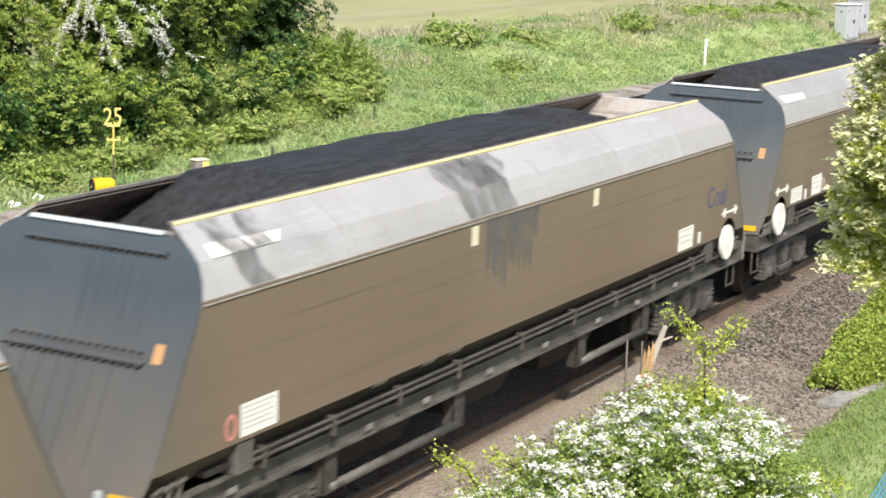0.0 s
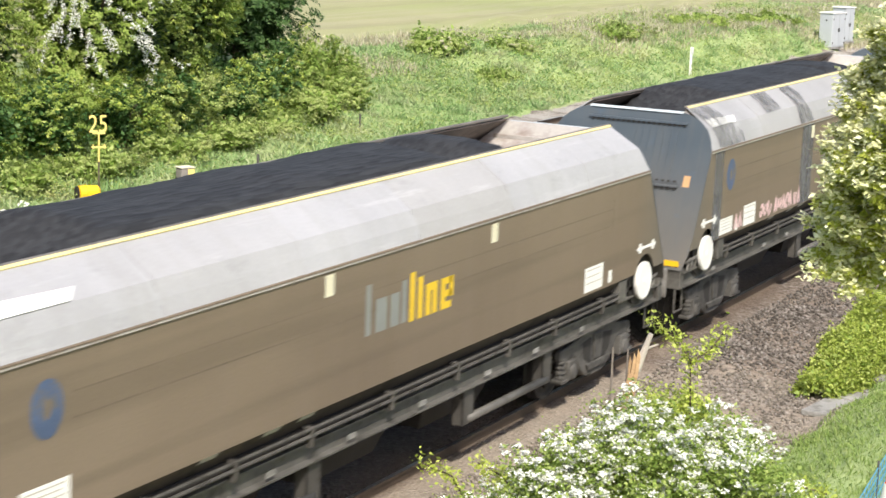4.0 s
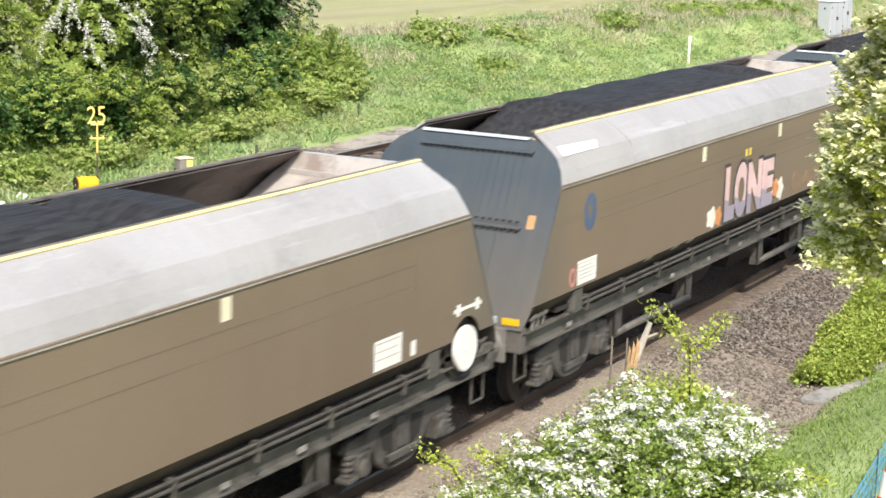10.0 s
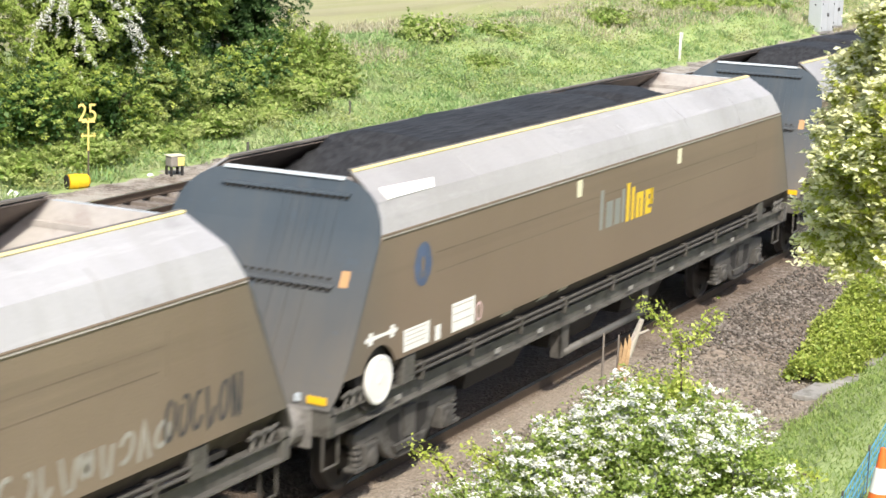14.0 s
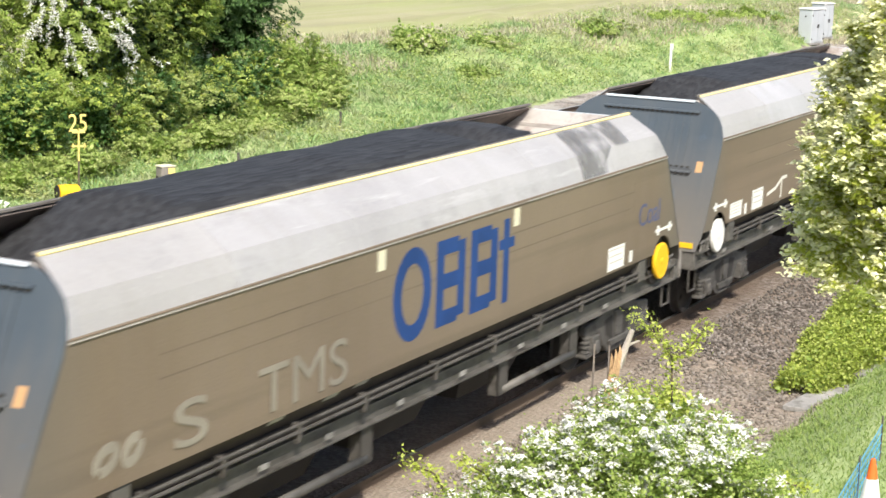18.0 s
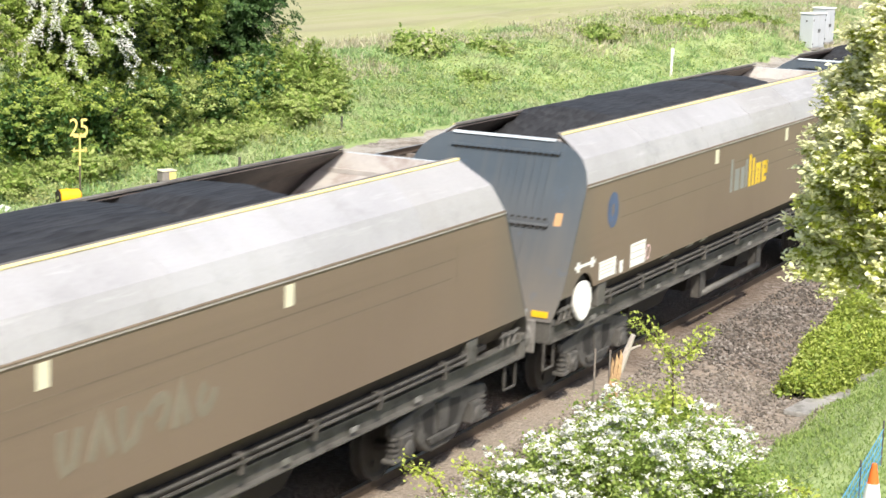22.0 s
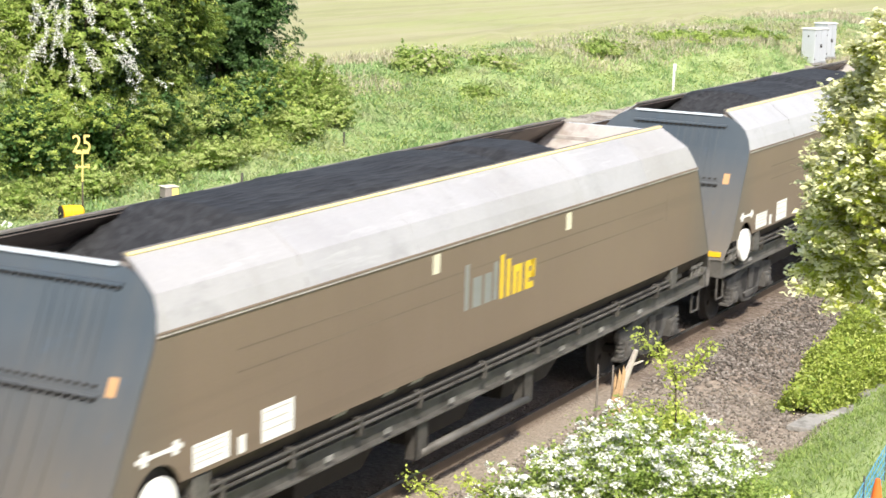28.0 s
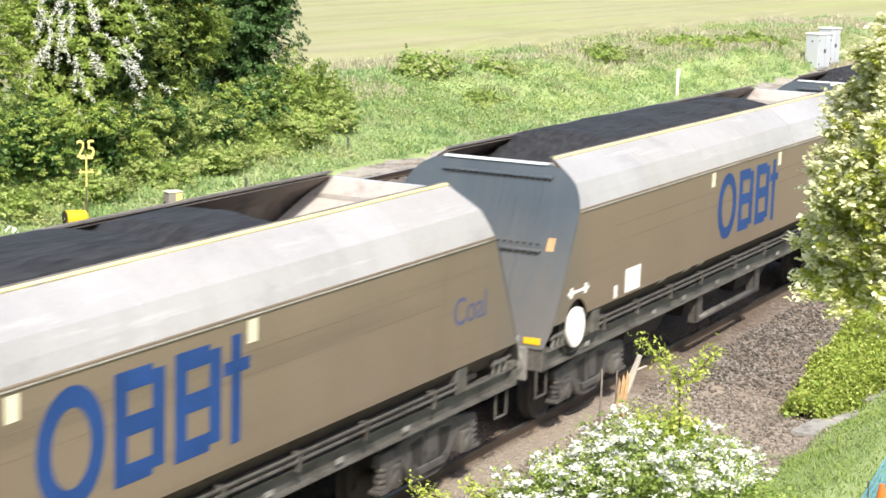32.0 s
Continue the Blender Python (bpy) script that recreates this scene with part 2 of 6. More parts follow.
def ground_mat():
    """One soil-and-grass sheet: grass, ballast along the line, crop field with drill rows."""
    m, nt, b = material("ground_surface", 0.95, 0.0, 0.15)
    tc = nt.nodes.new("ShaderNodeTexCoord")
    sep = nt.nodes.new("ShaderNodeSeparateXYZ")
    nt.links.new(tc.outputs["Object"], sep.inputs[0])
    X, Y = sep.outputs[0], sep.outputs[1]

    def math_(op, a, c=None, d=None):
        n = nt.nodes.new("ShaderNodeMath")
        n.operation = op
        for i, v in enumerate((a, c, d)):
            if v is None:
                continue
            if isinstance(v, (int, float)):
                n.inputs[i].default_value = v
            else:
                nt.links.new(v, n.inputs[i])
        return n.outputs[0]

    edge = noise_tex(nt, 0.7, 5, 0.6)
    wob = math_("MULTIPLY_ADD", edge, 1.6, -0.8)
    # grass
    g1, g2 = noise_tex(nt, 0.35, 5, 0.6), noise_tex(nt, 7.0, 4, 0.7)
    grass = ramp(nt, g1, [(0.3, (0.28, 0.38, 0.16)), (0.5, (0.34, 0.43, 0.19)), (0.72, (0.46, 0.46, 0.28))])
    grass = mixc(nt, 0.4, grass, ramp(nt, g2, [(0.3, (0.16, 0.22, 0.07)), (0.7, (0.40, 0.45, 0.20))]))
    # ballast
    vor = add(nt, "ShaderNodeTexVoronoi", Scale=18.0)
    nt.links.new(tc.outputs["Object"], vor.inputs["Vector"])
    stone = ramp(nt, vor.outputs["Color"], [(0.15, (0.075, 0.062, 0.053)), (0.5, (0.16, 0.134, 0.116)), (0.9, (0.34, 0.30, 0.27))])
    stone = mixc(nt, ramp(nt, noise_tex(nt, 0.8, 5), [(0.4, (0, 0, 0)), (0.7, (0.6, 0.6, 0.6))]), stone, (0.27, 0.21, 0.162))
    cess = math_("MULTIPLY", math_("GREATER_THAN", math_("ADD", Y, wob), 13.7), ramp(nt, noise_tex(nt, 0.9, 5, 0.7), [(0.40, (0, 0, 0)), (0.58, (0.75, 0.75, 0.75))]))
    stone = mixc(nt, cess, stone, (0.46, 0.43, 0.385))
    # oily brown stain between and beside the rails of the near line
    ab = math_("ABSOLUTE", math_("ADD", Y, math_("MULTIPLY_ADD", edge, 1.0, -0.5)))
    oil = add(nt, "ShaderNodeMapRange", From_Min=0.8, From_Max=1.35, To_Min=0.75, To_Max=0.0)
    nt.links.new(ab, oil.inputs[0])
    stone = mixc(nt, oil.outputs[0], stone, (0.150, 0.110, 0.084))
    stone = pale_ballast(nt, stone, 0.5)
    # field
    rows = noise_tex(nt, 1.0, 3, 0.5, (0.02, 1.6, 1))
    field = ramp(nt, noise_tex(nt, 0.05, 4), [(0.3, (0.285, 0.29, 0.145)), (0.7, (0.355, 0.345, 0.195))])
    field = mixc(nt, ramp(nt, rows, [(0.47, (0, 0, 0)), (0.56, (0.55, 0.55, 0.55))]), field, (0.37, 0.335, 0.225))
    field = mixc(nt, ramp(nt, noise_tex(nt, 0.15, 5, 0.6, (0.15, 1.0, 1)), [(0.5, (0, 0, 0)), (0.68, (0.55, 0.55, 0.55))]), field, (0.29, 0.34, 0.12))
    drill = noise_tex(nt, 1.0, 2, 0.5, (0.012, 0.55, 1))
    field = mixc(nt, ramp(nt, drill, [(0.54, (0, 0, 0)), (0.60, (0.4, 0.4, 0.4))]), field, (0.26, 0.25, 0.14))
    # masks
    yb = math_("ADD", Y, wob)
    near = math_("GREATER_THAN", yb, -4.3)
    far = math_("LESS_THAN", yb, 15.55)
    bal = math_("MULTIPLY", near, far)
    col = mixc(nt, bal, grass, stone)
    fl = math_("GREATER_THAN", math_("ADD", math_("MULTIPLY_ADD", X, 0.25, Y), wob), 40.2)
    col = mixc(nt, fl, col, field)
    nt.links.new(col, b.inputs["Base Color"])
    bump(nt, b, mixc(nt, bal, g2, vor.outputs["Distance"]), 0.7, 0.05)
    return m


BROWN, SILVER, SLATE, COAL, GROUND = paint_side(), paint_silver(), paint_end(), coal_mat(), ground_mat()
STEEL = simple("grimy_steel", (0.125, 0.118, 0.108), 0.6, 0.2, 0.35, 5.0, dirt=(0.05, 0.044, 0.038))
BOGIE = simple("bogie_grime", (0.100, 0.094, 0.087), 0.75, 0.1, 0.4, 6.0, dirt=(0.028, 0.025, 0.022))
WHEEL = simple("wheel_grime", (0.036, 0.032, 0.030), 0.7, 0.2, 0.35, 6.0)
PIPE = simple("pipe_grime", (0.095, 0.088, 0.08), 0.65, 0.2, 0.35, 5.0, dirt=(0.04, 0.035, 0.03))
# near-black paint; also carries painted shade in openings and under the wagon
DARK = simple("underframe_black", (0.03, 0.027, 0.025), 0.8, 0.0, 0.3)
# body brown darkened to paint the in-curved edge's shade, with dirt on top
SKIRT = simple("skirt_shade_grime", (0.075, 0.058, 0.045), 0.75, 0.0, 0.35, 4.0, dirt=(0.035, 0.028, 0.022))
RIM = simple("worn_rim_steel", (0.185, 0.170, 0.152), 0.65, 0.1, 0.3, 4.0, dirt=(0.09, 0.08, 0.07))
LINING = simple("hopper_lining", (0.115, 0.094, 0.082), 0.75, 0.1, 0.45, 3.0, dirt=(0.03, 0.027, 0.026))
SLOPE = simple("bare_slope_steel", (0.43, 0.40, 0.375), 0.6, 0.1, 0.2, 3.0, dirt=(0.26, 0.21, 0.185))
RIMY = simple("faded_yellow_edge", (0.80, 0.66, 0.30), 0.6, 0.0, 0.18, 4.0, dirt=(0.55, 0.48, 0.34))
SIGNY = simple("sign_yellow", (0.80, 0.64, 0.20), 0.6, 0.0, 0.1, 6.0)
YELLOW = simple("yellow_paint", (0.75, 0.50, 0.035), 0.55, 0.0, 0.12, 6.0)
PALE = simple("pale_strip_paint", (0.50, 0.55, 0.60), 0.5, 0.0, 0.12)
WHITE = simple("white_paint", (0.80, 0.79, 0.76), 0.55, 0.0, 0.06, 8.0)
CREAM = simple("cream_plate", (0.72, 0.68, 0.52), 0.6, 0.0, 0.1)
LABEL = simple("amber_label", (0.46, 0.27, 0.13), 0.6, 0.0, 0.12)
AMBER = simple("orange_plate", (0.85, 0.50, 0.02), 0.5, 0.0, 0.08)
PRINT = simple("label_print", (0.50, 0.47, 0.42), 0.7, 0.0, 0.1)
BLUE = simple("blue_vinyl", (0.019, 0.058, 0.20), 0.6, 0.0, 0.25, 5.0, spec=0.2)
DULLBLUE = simple("faded_blue_paint", (0.072, 0.085, 0.175), 0.6, 0.0, 0.2, 5.0)
GREYV = simple("grey_vinyl", (0.24, 0.25, 0.24), 0.55, 0.0, 0.15)
SPRAYW = simple("white_spray", (0.72, 0.70, 0.64), 0.7, 0.0, 0.15, 8.0)
SPRAYP = simple("pink_spray", (0.66, 0.26, 0.24), 0.7, 0.0, 0.2, 8.0)
SPRAYL = simple("pale_pink_spray", (0.66, 0.47, 0.47), 0.7, 0.0, 0.15, 8.0)
SPRAYV = simple("silver_spray", (0.46, 0.48, 0.43), 0.6, 0.0, 0.15, 8.0)
SPRAYG = simple("grey_spray", (0.30, 0.29, 0.26), 0.7, 0.0, 0.2, 8.0)
SPRAYC = simple("cyan_spray", (0.30, 0.58, 0.66), 0.7, 0.0, 0.2, 8.0)
SPRAYO = simple("orange_spray", (0.52, 0.34, 0.22), 0.7, 0.0, 0.2, 8.0)
SPRAYY = simple("yellow_spray", (0.72, 0.56, 0.10), 0.7, 0.0, 0.15, 8.0)
FADEB = simple("worn_blue_emblem", (0.075, 0.108, 0.195), 0.6, 0.0, 0.3, 8.0, dirt=(0.14, 0.12, 0.10))
SEAM = simple("seam_grime", (0.160, 0.124, 0.090), 0.7, 0.0, 0.25, 2.0)
FAINT = simple("ghosted_spray", (0.205, 0.178, 0.135), 0.7, 0.0, 0.15, 6.0)
FADEG = simple("faded_grey_spray", (0.255, 0.232, 0.19), 0.7, 0.0, 0.2, 6.0)
BUFFER = simple("buffer_grey", (0.215, 0.205, 0.195), 0.6, 0.1, 0.3, 5.0, dirt=(0.09, 0.08, 0.07))
SOOT = simple("soot_paint", (0.055, 0.055, 0.057), 0.8, 0.0, 0.25, 5.0)
SMEAR = smear_mat("coal_smear", 0.55)
BAND = smear_mat("slurry_film", 0.85)
SPRAYN = simple("violet_spray", (0.075, 0.07, 0.20), 0.7, 0.0, 0.2, 8.0)
SPRAYH = simple("bright_orange_spray", (0.68, 0.30, 0.12), 0.7, 0.0, 0.2, 6.0)
SPRAYI = simple("lilac_spray", (0.33, 0.29, 0.36), 0.7, 0.0, 0.15, 8.0)
GHOSTO = simple("ghosted_orange_spray", (0.27, 0.175, 0.105), 0.7, 0.0, 0.2, 6.0)
RAIL = simple("rail_rust", (0.085, 0.062, 0.047), 0.6, 0.3, 0.3, 5.0)
RAILTOP = simple("polished_rail", (0.45, 0.43, 0.41), 0.3, 0.9, 0.1)
TIMBER = simple("sleeper_timber", (0.16, 0.135, 0.115), 0.9, 0.0, 0.35, 4.0, dirt=(0.30, 0.27, 0.24), bumpy=0.4)
CONCRETE = simple("path_concrete", (0.30, 0.29, 0.275), 0.9, 0.0, 0.28, 4.0, dirt=(0.12, 0.115, 0.10), bumpy=0.5)
CABINET = simple("cabinet_grey", (0.50, 0.53, 0.56), 0.5, 0.1, 0.1, 3.0)
POSTG = simple("stick_grey", (0.20, 0.17, 0.145), 0.9, 0.0, 0.35, 8.0)
BARK = simple("bark", (0.10, 0.075, 0.055), 0.95, 0.0, 0.4, 8.0, bumpy=0.6)
SPLIT = simple("split_wood", (0.44, 0.29, 0.155), 0.85, 0.0, 0.5, 8.0, bumpy=0.5)
CONE = simple("cone_orange", (0.80, 0.16, 0.03), 0.5, 0.0, 0.1)
NET = simple("blue_net", (0.09, 0.34, 0.55), 0.6, 0.0, 0.1)


# ---- mesh helpers ----
class Geo:
    """Vertices and faces gathered from simple solids."""

    def __init__(self):
        self.v, self.f = [], []

    def put(self, verts, faces):
        n = len(self.v)
        self.v += [tuple(p) for p in verts]
        self.f += [tuple(i + n for i in q) for q in faces]
        return self

    def box(self, x0, x1, y0, y1, z0, z1):
        return self.put([(x, y, z) for x in (x0, x1) for y in (y0, y1) for z in (z0, z1)],
                        [(0, 1, 3, 2), (4, 6, 7, 5), (0, 4, 5, 1), (2, 3, 7, 6), (0, 2, 6, 4), (1, 5, 7, 3)])

    def prism(self, poly, axis, a, b):
        """A polygon (two other axes, in order) pushed from a to b along the axis."""
        def at(p, s):
            return {"x": (s, *p), "y": (p[0], s, p[1]), "z": (*p, s)}[axis]
        n = len(poly)
        return self.put([at(p, a) for p in poly] + [at(p, b) for p in poly],
                        [tuple(range(n))[::-1], tuple(range(n, 2 * n))] + [(i, (i + 1) % n, n + (i + 1) % n, n + i) for i in range(n)])

    def tube(self, p, q, r, n=10, r2=None):
        p, q = Vector(p), Vector(q)
        d = (q - p).normalized()
        u = d.orthogonal().normalized()
        w = d.cross(u)
        r2 = r if r2 is None else r2
        ring = [u * math.cos(2 * math.pi * i / n) + w * math.sin(2 * math.pi * i / n) for i in range(n)]
        return self.put([p + k * r for k in ring] + [q + k * r2 for k in ring],
                        [tuple(range(n))[::-1], tuple(range(n, 2 * n))] + [(i, (i + 1) % n, n + (i + 1) % n, n + i) for i in range(n)])

    def lathe(self, prof, c, axis="y", n=24):
        """Profile of (along, radius) turned round an axis through c."""
        vs = []
        for a, r in prof:
            for i in range(n):
                t = 2 * math.pi * i / n
                k = {"y": (r * math.cos(t), a, r * math.sin(t)), "z": (r * math.cos(t), r * math.sin(t), a), "x": (a, r * math.cos(t), r * math.sin(t))}[axis]
                vs.append((c[0] + k[0], c[1] + k[1], c[2] + k[2]))
        fs = [(j * n + i, j * n + (i + 1) % n, (j + 1) * n + (i + 1) % n, (j + 1) * n + i) for j in range(len(prof) - 1) for i in range(n)]
        fs += [tuple(range(n))[::-1], tuple(range((len(prof) - 1) * n, len(prof) * n))]
        return self.put(vs, fs)

    def sheet(self, rows, thick, push):
        """A grid of points made solid by pushing it along a vector."""
        m, n = len(rows), len(rows[0])
        k = Vector(push) * thick
        vs = [Vector(p) for r in rows for p in r]
        both = vs + [p + k for p in vs]
        o = m * n
        fs = []
        for i in range(m - 1):
            for j in range(n - 1):
                a, b, c, d = i * n + j, i * n + j + 1, (i + 1) * n + j + 1, (i + 1) * n + j
                fs += [(a, b, c, d), (o + d, o + c, o + b, o + a)]
        rim = [j for j in range(n)] + [i * n + n - 1 for i in range(1, m)] + [(m - 1) * n + j for j in range(n - 2, -1, -1)] + [i * n for i in range(m - 2, 0, -1)]
        fs += [(rim[i], o + rim[i], o + rim[(i + 1) % len(rim)], rim[(i + 1) % len(rim)]) for i in range(len(rim))]
        return self.put(both, fs)

    def mesh(self, name, mat, bevel=0.0, smooth=False):
        me = bpy.data.meshes.new(name)
        me.from_pydata(self.v, [], self.f)
        bm = bmesh.new()
        bm.from_mesh(me)
        bmesh.ops.recalc_face_normals(bm, faces=bm.faces)
        if bevel:
            es = [e for e in bm.edges if len(e.link_faces) == 2 and e.calc_face_angle(0) > 0.6]
            bmesh.ops.bevel(bm, geom=es, offset=bevel, segments=1, affect="EDGES", clamp_overlap=True)
        bm.to_mesh(me)
        bm.free()
        me.materials.append(mat)
        if smooth:
            me.polygons.foreach_set("use_smooth", [True] * len(me.polygons))
        return me


def part(name, geo, mat, parent, label="", bevel=0.0, smooth=False):
    me = geo if isinstance(geo, bpy.types.Mesh) else geo.mesh(name, mat, bevel, smooth)
    ob = new(name, me)
    ob.parent = parent
    return tagged(ob, label=label)


GLYPHS = {}


def glyph(txt, offset):
    """The outline of some lettering as a flat solid, one unit high, made once."""
    if (txt, offset) not in GLYPHS:
        cu = bpy.data.curves.new("letter", "FONT")
        cu.body, cu.size, cu.extrude, cu.offset = txt, 1.0, 0.001, offset
        tmp = new("lettering", cu)
        GLYPHS[txt, offset] = bpy.data.meshes.new_from_object(tmp.evaluated_get(bpy.context.evaluated_depsgraph_get()))
        bpy.data.objects.remove(tmp)
    return GLYPHS[txt, offset].copy()


for txt, offset in [("Coal", 0.0), ("25", 0.0), ("TOE!", 0.012), ("TOE!", 0.024), ("CTS!", 0.004), ("CTS!", 0.008), ("TMS", 0.0), ("S", 0.003), ("S", 0.006), ("FEEBL.", 0.004), ("FEEBL.", 0.008)] + [(c, 0.05) for c in "CTREW!DVS"] + [(c, 0.065) for c in "LONE"]:
    glyph(txt, offset)


def thing(name, label, category, group="", kind="", at=None):
    ob = new(name)
    ob.empty_display_size = 0.3
    if at is not None:
        ob.matrix_basis = at
    return tagged(ob, label, category, group, kind)


def quads(name, centres, us, ws, mat):
    """Many small four-cornered leaves or petals in one mesh: centre, half length and half width vectors."""
    c, u, w = (np.asarray(k, dtype=np.float64) for k in (centres, us, ws))
    n = len(c)
    v = np.stack([c - u, c + w - u * 0.1, c + u, c - w - u * 0.1], 1).reshape(-1, 3)
    me = bpy.data.meshes.new(name)
    me.vertices.add(4 * n)
    me.vertices.foreach_set("co", v.ravel())
    me.loops.add(4 * n)
    me.loops.foreach_set("vertex_index", np.arange(4 * n))
    me.polygons.add(n)
    me.polygons.foreach_set("loop_start", np.arange(n) * 4)
    me.polygons.foreach_set("loop_total", np.full(n, 4))
    me.update(calc_edges=True)
    me.materials.append(mat)
    return me


def rand_dirs(rng, n):
    d = rng.normal(size=(n, 3))
    return d / np.linalg.norm(d, axis=1, keepdims=True)


def leaf_cloud(name, rng, centres, spread, per, size, mat, droop=0.0, upward=0.4, flat=1.0):
    """Leaves or petals in round clumps about the given centres."""
    c = np.repeat(np.asarray(centres), per, axis=0)
    n = len(c)
    off = rng.normal(size=(n, 3)) * spread
    off[:, 2] *= flat
    nrm = rand_dirs(rng, n)
    nrm[:, 2] = np.abs(nrm[:, 2]) + upward
    p = c + off
    p[:, 2] -= droop * np.abs(rng.normal(size=n))
    nrm /= np.linalg.norm(nrm, axis=1, keepdims=True)
    a = np.cross(nrm, rand_dirs(rng, n))
    a /= np.linalg.norm(a, axis=1, keepdims=True) + 1e-9
    b = np.cross(nrm, a)
    s = size * rng.uniform(0.6, 1.4, size=(n, 1))
    return quads(name, p, a * s, b * s * 0.62, mat)


def sprays(name, rng, centres, heart, per, reach, size, mat, droop=0.3, width=0.32, wild=0.4):
    """Leafy twigs: each a drooping fan of leaves that points away from the heart, its leaves facing up and out."""
    c0 = np.asarray(centres, float)
    m = len(c0)
    d = c0 - np.asarray(heart)
    d /= np.linalg.norm(d, axis=1, keepdims=True) + 1e-9
    axis = d * (1, 1, 0.6) + rand_dirs(rng, m) * wild + (0, 0, 0.12)
    axis /= np.linalg.norm(axis, axis=1, keepdims=True)
    side = np.cross(axis, (0, 0, 1.0)) + rand_dirs(rng, m) * 0.2
    side /= np.linalg.norm(side, axis=1, keepdims=True) + 1e-9
    face = np.cross(side, axis)
    face *= np.where(face[:, 2:] < 0, -1, 1)
    long = reach * rng.uniform(0.6, 1.4, m)
    c, axis, side, face, d = (np.repeat(k, per, axis=0) for k in (c0, axis, side, face, d))
    long = np.repeat(long, per)[:, None]
    n = len(c)
    k = rng.random((n, 1)) ** 0.8
    lat = rng.normal(size=(n, 1)) * width * (1.15 - 0.8 * k)
    p = c + long * (axis * (k - 0.3) + side * lat + face * rng.normal(size=(n, 1)) * 0.09)
    p[:, 2:] -= long * droop * k * k
    nrm = face * 0.55 + d * (0.9, 0.9, 0.5) + rand_dirs(rng, n) * 0.5 + (0, 0, 0.15)
    nrm /= np.linalg.norm(nrm, axis=1, keepdims=True)
    a = axis * 0.6 + side * np.sign(lat) * 0.7 + rand_dirs(rng, n) * 0.5 - (0, 0, 0.25)
    a -= nrm * (a * nrm).sum(1, keepdims=True)
    a /= np.linalg.norm(a, axis=1, keepdims=True) + 1e-9
    b = np.cross(nrm, a)
    z = size * rng.uniform(0.6, 1.35, (n, 1))
    return quads(name, p, a * z, b * z * 0.60, mat)


# ---- ground ----
def ground_height(x, y):
    near = 0.75 * min(1, max(0, (-4.0 - y) / 1.6)) ** 1.2 if y < -4.0 else 0.0
    r = math.hypot(x, y + 11.0)
    near = max(near, 5.2 - max(0, r - 2.0) * 0.60) if y < -1.5 and r < 12 else near
    formation = -0.24 if y < 14 else -0.30
    if abs(y) < 2.0:
        formation = -0.13
    elif y <= -2.0:
        formation = -0.13 - 0.2 * min(1, (-2.0 - y) / 1.2)
    bank_top = 25.0 - 0.25 * (x - 59.0)
    bank_top = min(26.0, max(18.0, bank_top))
    t = min(1, max(0, (y - 15.0) / (bank_top - 15.0)))
    bank = 1.45 * t * t * (3 - 2 * t)
    h = formation + near + bank
    if y > 14.6 or y < -4.2:
        h += 0.09 * noise.noise((x * 0.7, y * 0.7, 0)) + 0.04 * noise.noise((x * 2.1, y * 2.1, 3))
    if 15.6 < y < 30:
        h += 0.40 * min(1, (y - 15.6) / 1.5) * noise.noise((x * 0.30, y * 0.45, 7))
    return h


def build_ground():
    def steps(spans):
        out = []
        for a, b, s in spans:
            k = a
            while k < b - 1e-6:
                out.append(k)
                k += s
        return out + [spans[-1][1]]
    xs = steps([(-2500, -300, 500), (-300, -40, 40), (-40, 8, 3), (8, 60, 0.5), (60, 130, 1.4), (130, 400, 30), (400, 3000, 400)])
    ys = steps([(-2500, -300, 500), (-300, -40, 40), (-40, -12, 3), (-12, -1.5, 0.35), (-1.5, 14, 0.8), (14, 30, 0.4), (30, 120, 8), (120, 400, 40), (400, 3000, 400)])
    me = bpy.data.meshes.new("ground")
    n = len(ys)
    me.from_pydata([(x, y, ground_height(x, y)) for x in xs for y in ys], [],
                   [(i * n + j, (i + 1) * n + j, (i + 1) * n + j + 1, i * n + j + 1) for i in range(len(xs) - 1) for j in range(n - 1)])
    me.polygons.foreach_set("use_smooth", [True] * len(me.polygons))
    me.materials.append(GROUND)
    tagged(new("ground", me), "grassy railway land with ballast and a pale sown field", "ground", kind="structure")


build_ground()


# ---- tracks ----
def rail_geo(y, x0, x1):
    prof = [(-0.07, 0), (0.07, 0), (0.07, 0.015), (0.012, 0.035), (0.012, 0.115), (0.035, 0.125), (0.035, 0.158), (-0.035, 0.158), (-0.035, 0.125), (-0.012, 0.115), (-0.012, 0.035), (-0.07, 0.015)]
    return Geo().prism([(y + a, b - 0.16) for a, b in prof], "x", x0, x1)


def build_track(y, name, x0, x1, label):
    t = tagged(new(name), label, "railway track", kind="structure")
    for s in (-0.7525, 0.7525):
        r = part("rail", rail_geo(y + s, x0, x1), RAIL, t)
        part("running_surface", Geo().box(x0, x1, y + s - 0.028, y + s + 0.028, -0.003, 0.001), RAILTOP, r, "polished steel running surface")
    return t


main_track = build_track(0.0, "track_main", -150, 400, "rusty steel rails on dark stained ballast")
far_track = build_track(12.5, "track_far", -150, 400, "rusty rails of the far line on pale timbers")


# ---- coal wagons ----
PITCH, LB = 16.992, 14.337
TOP, BEND, WAIST = (0.836, 3.686), (1.254, 3.383), (1.398, 3.049)


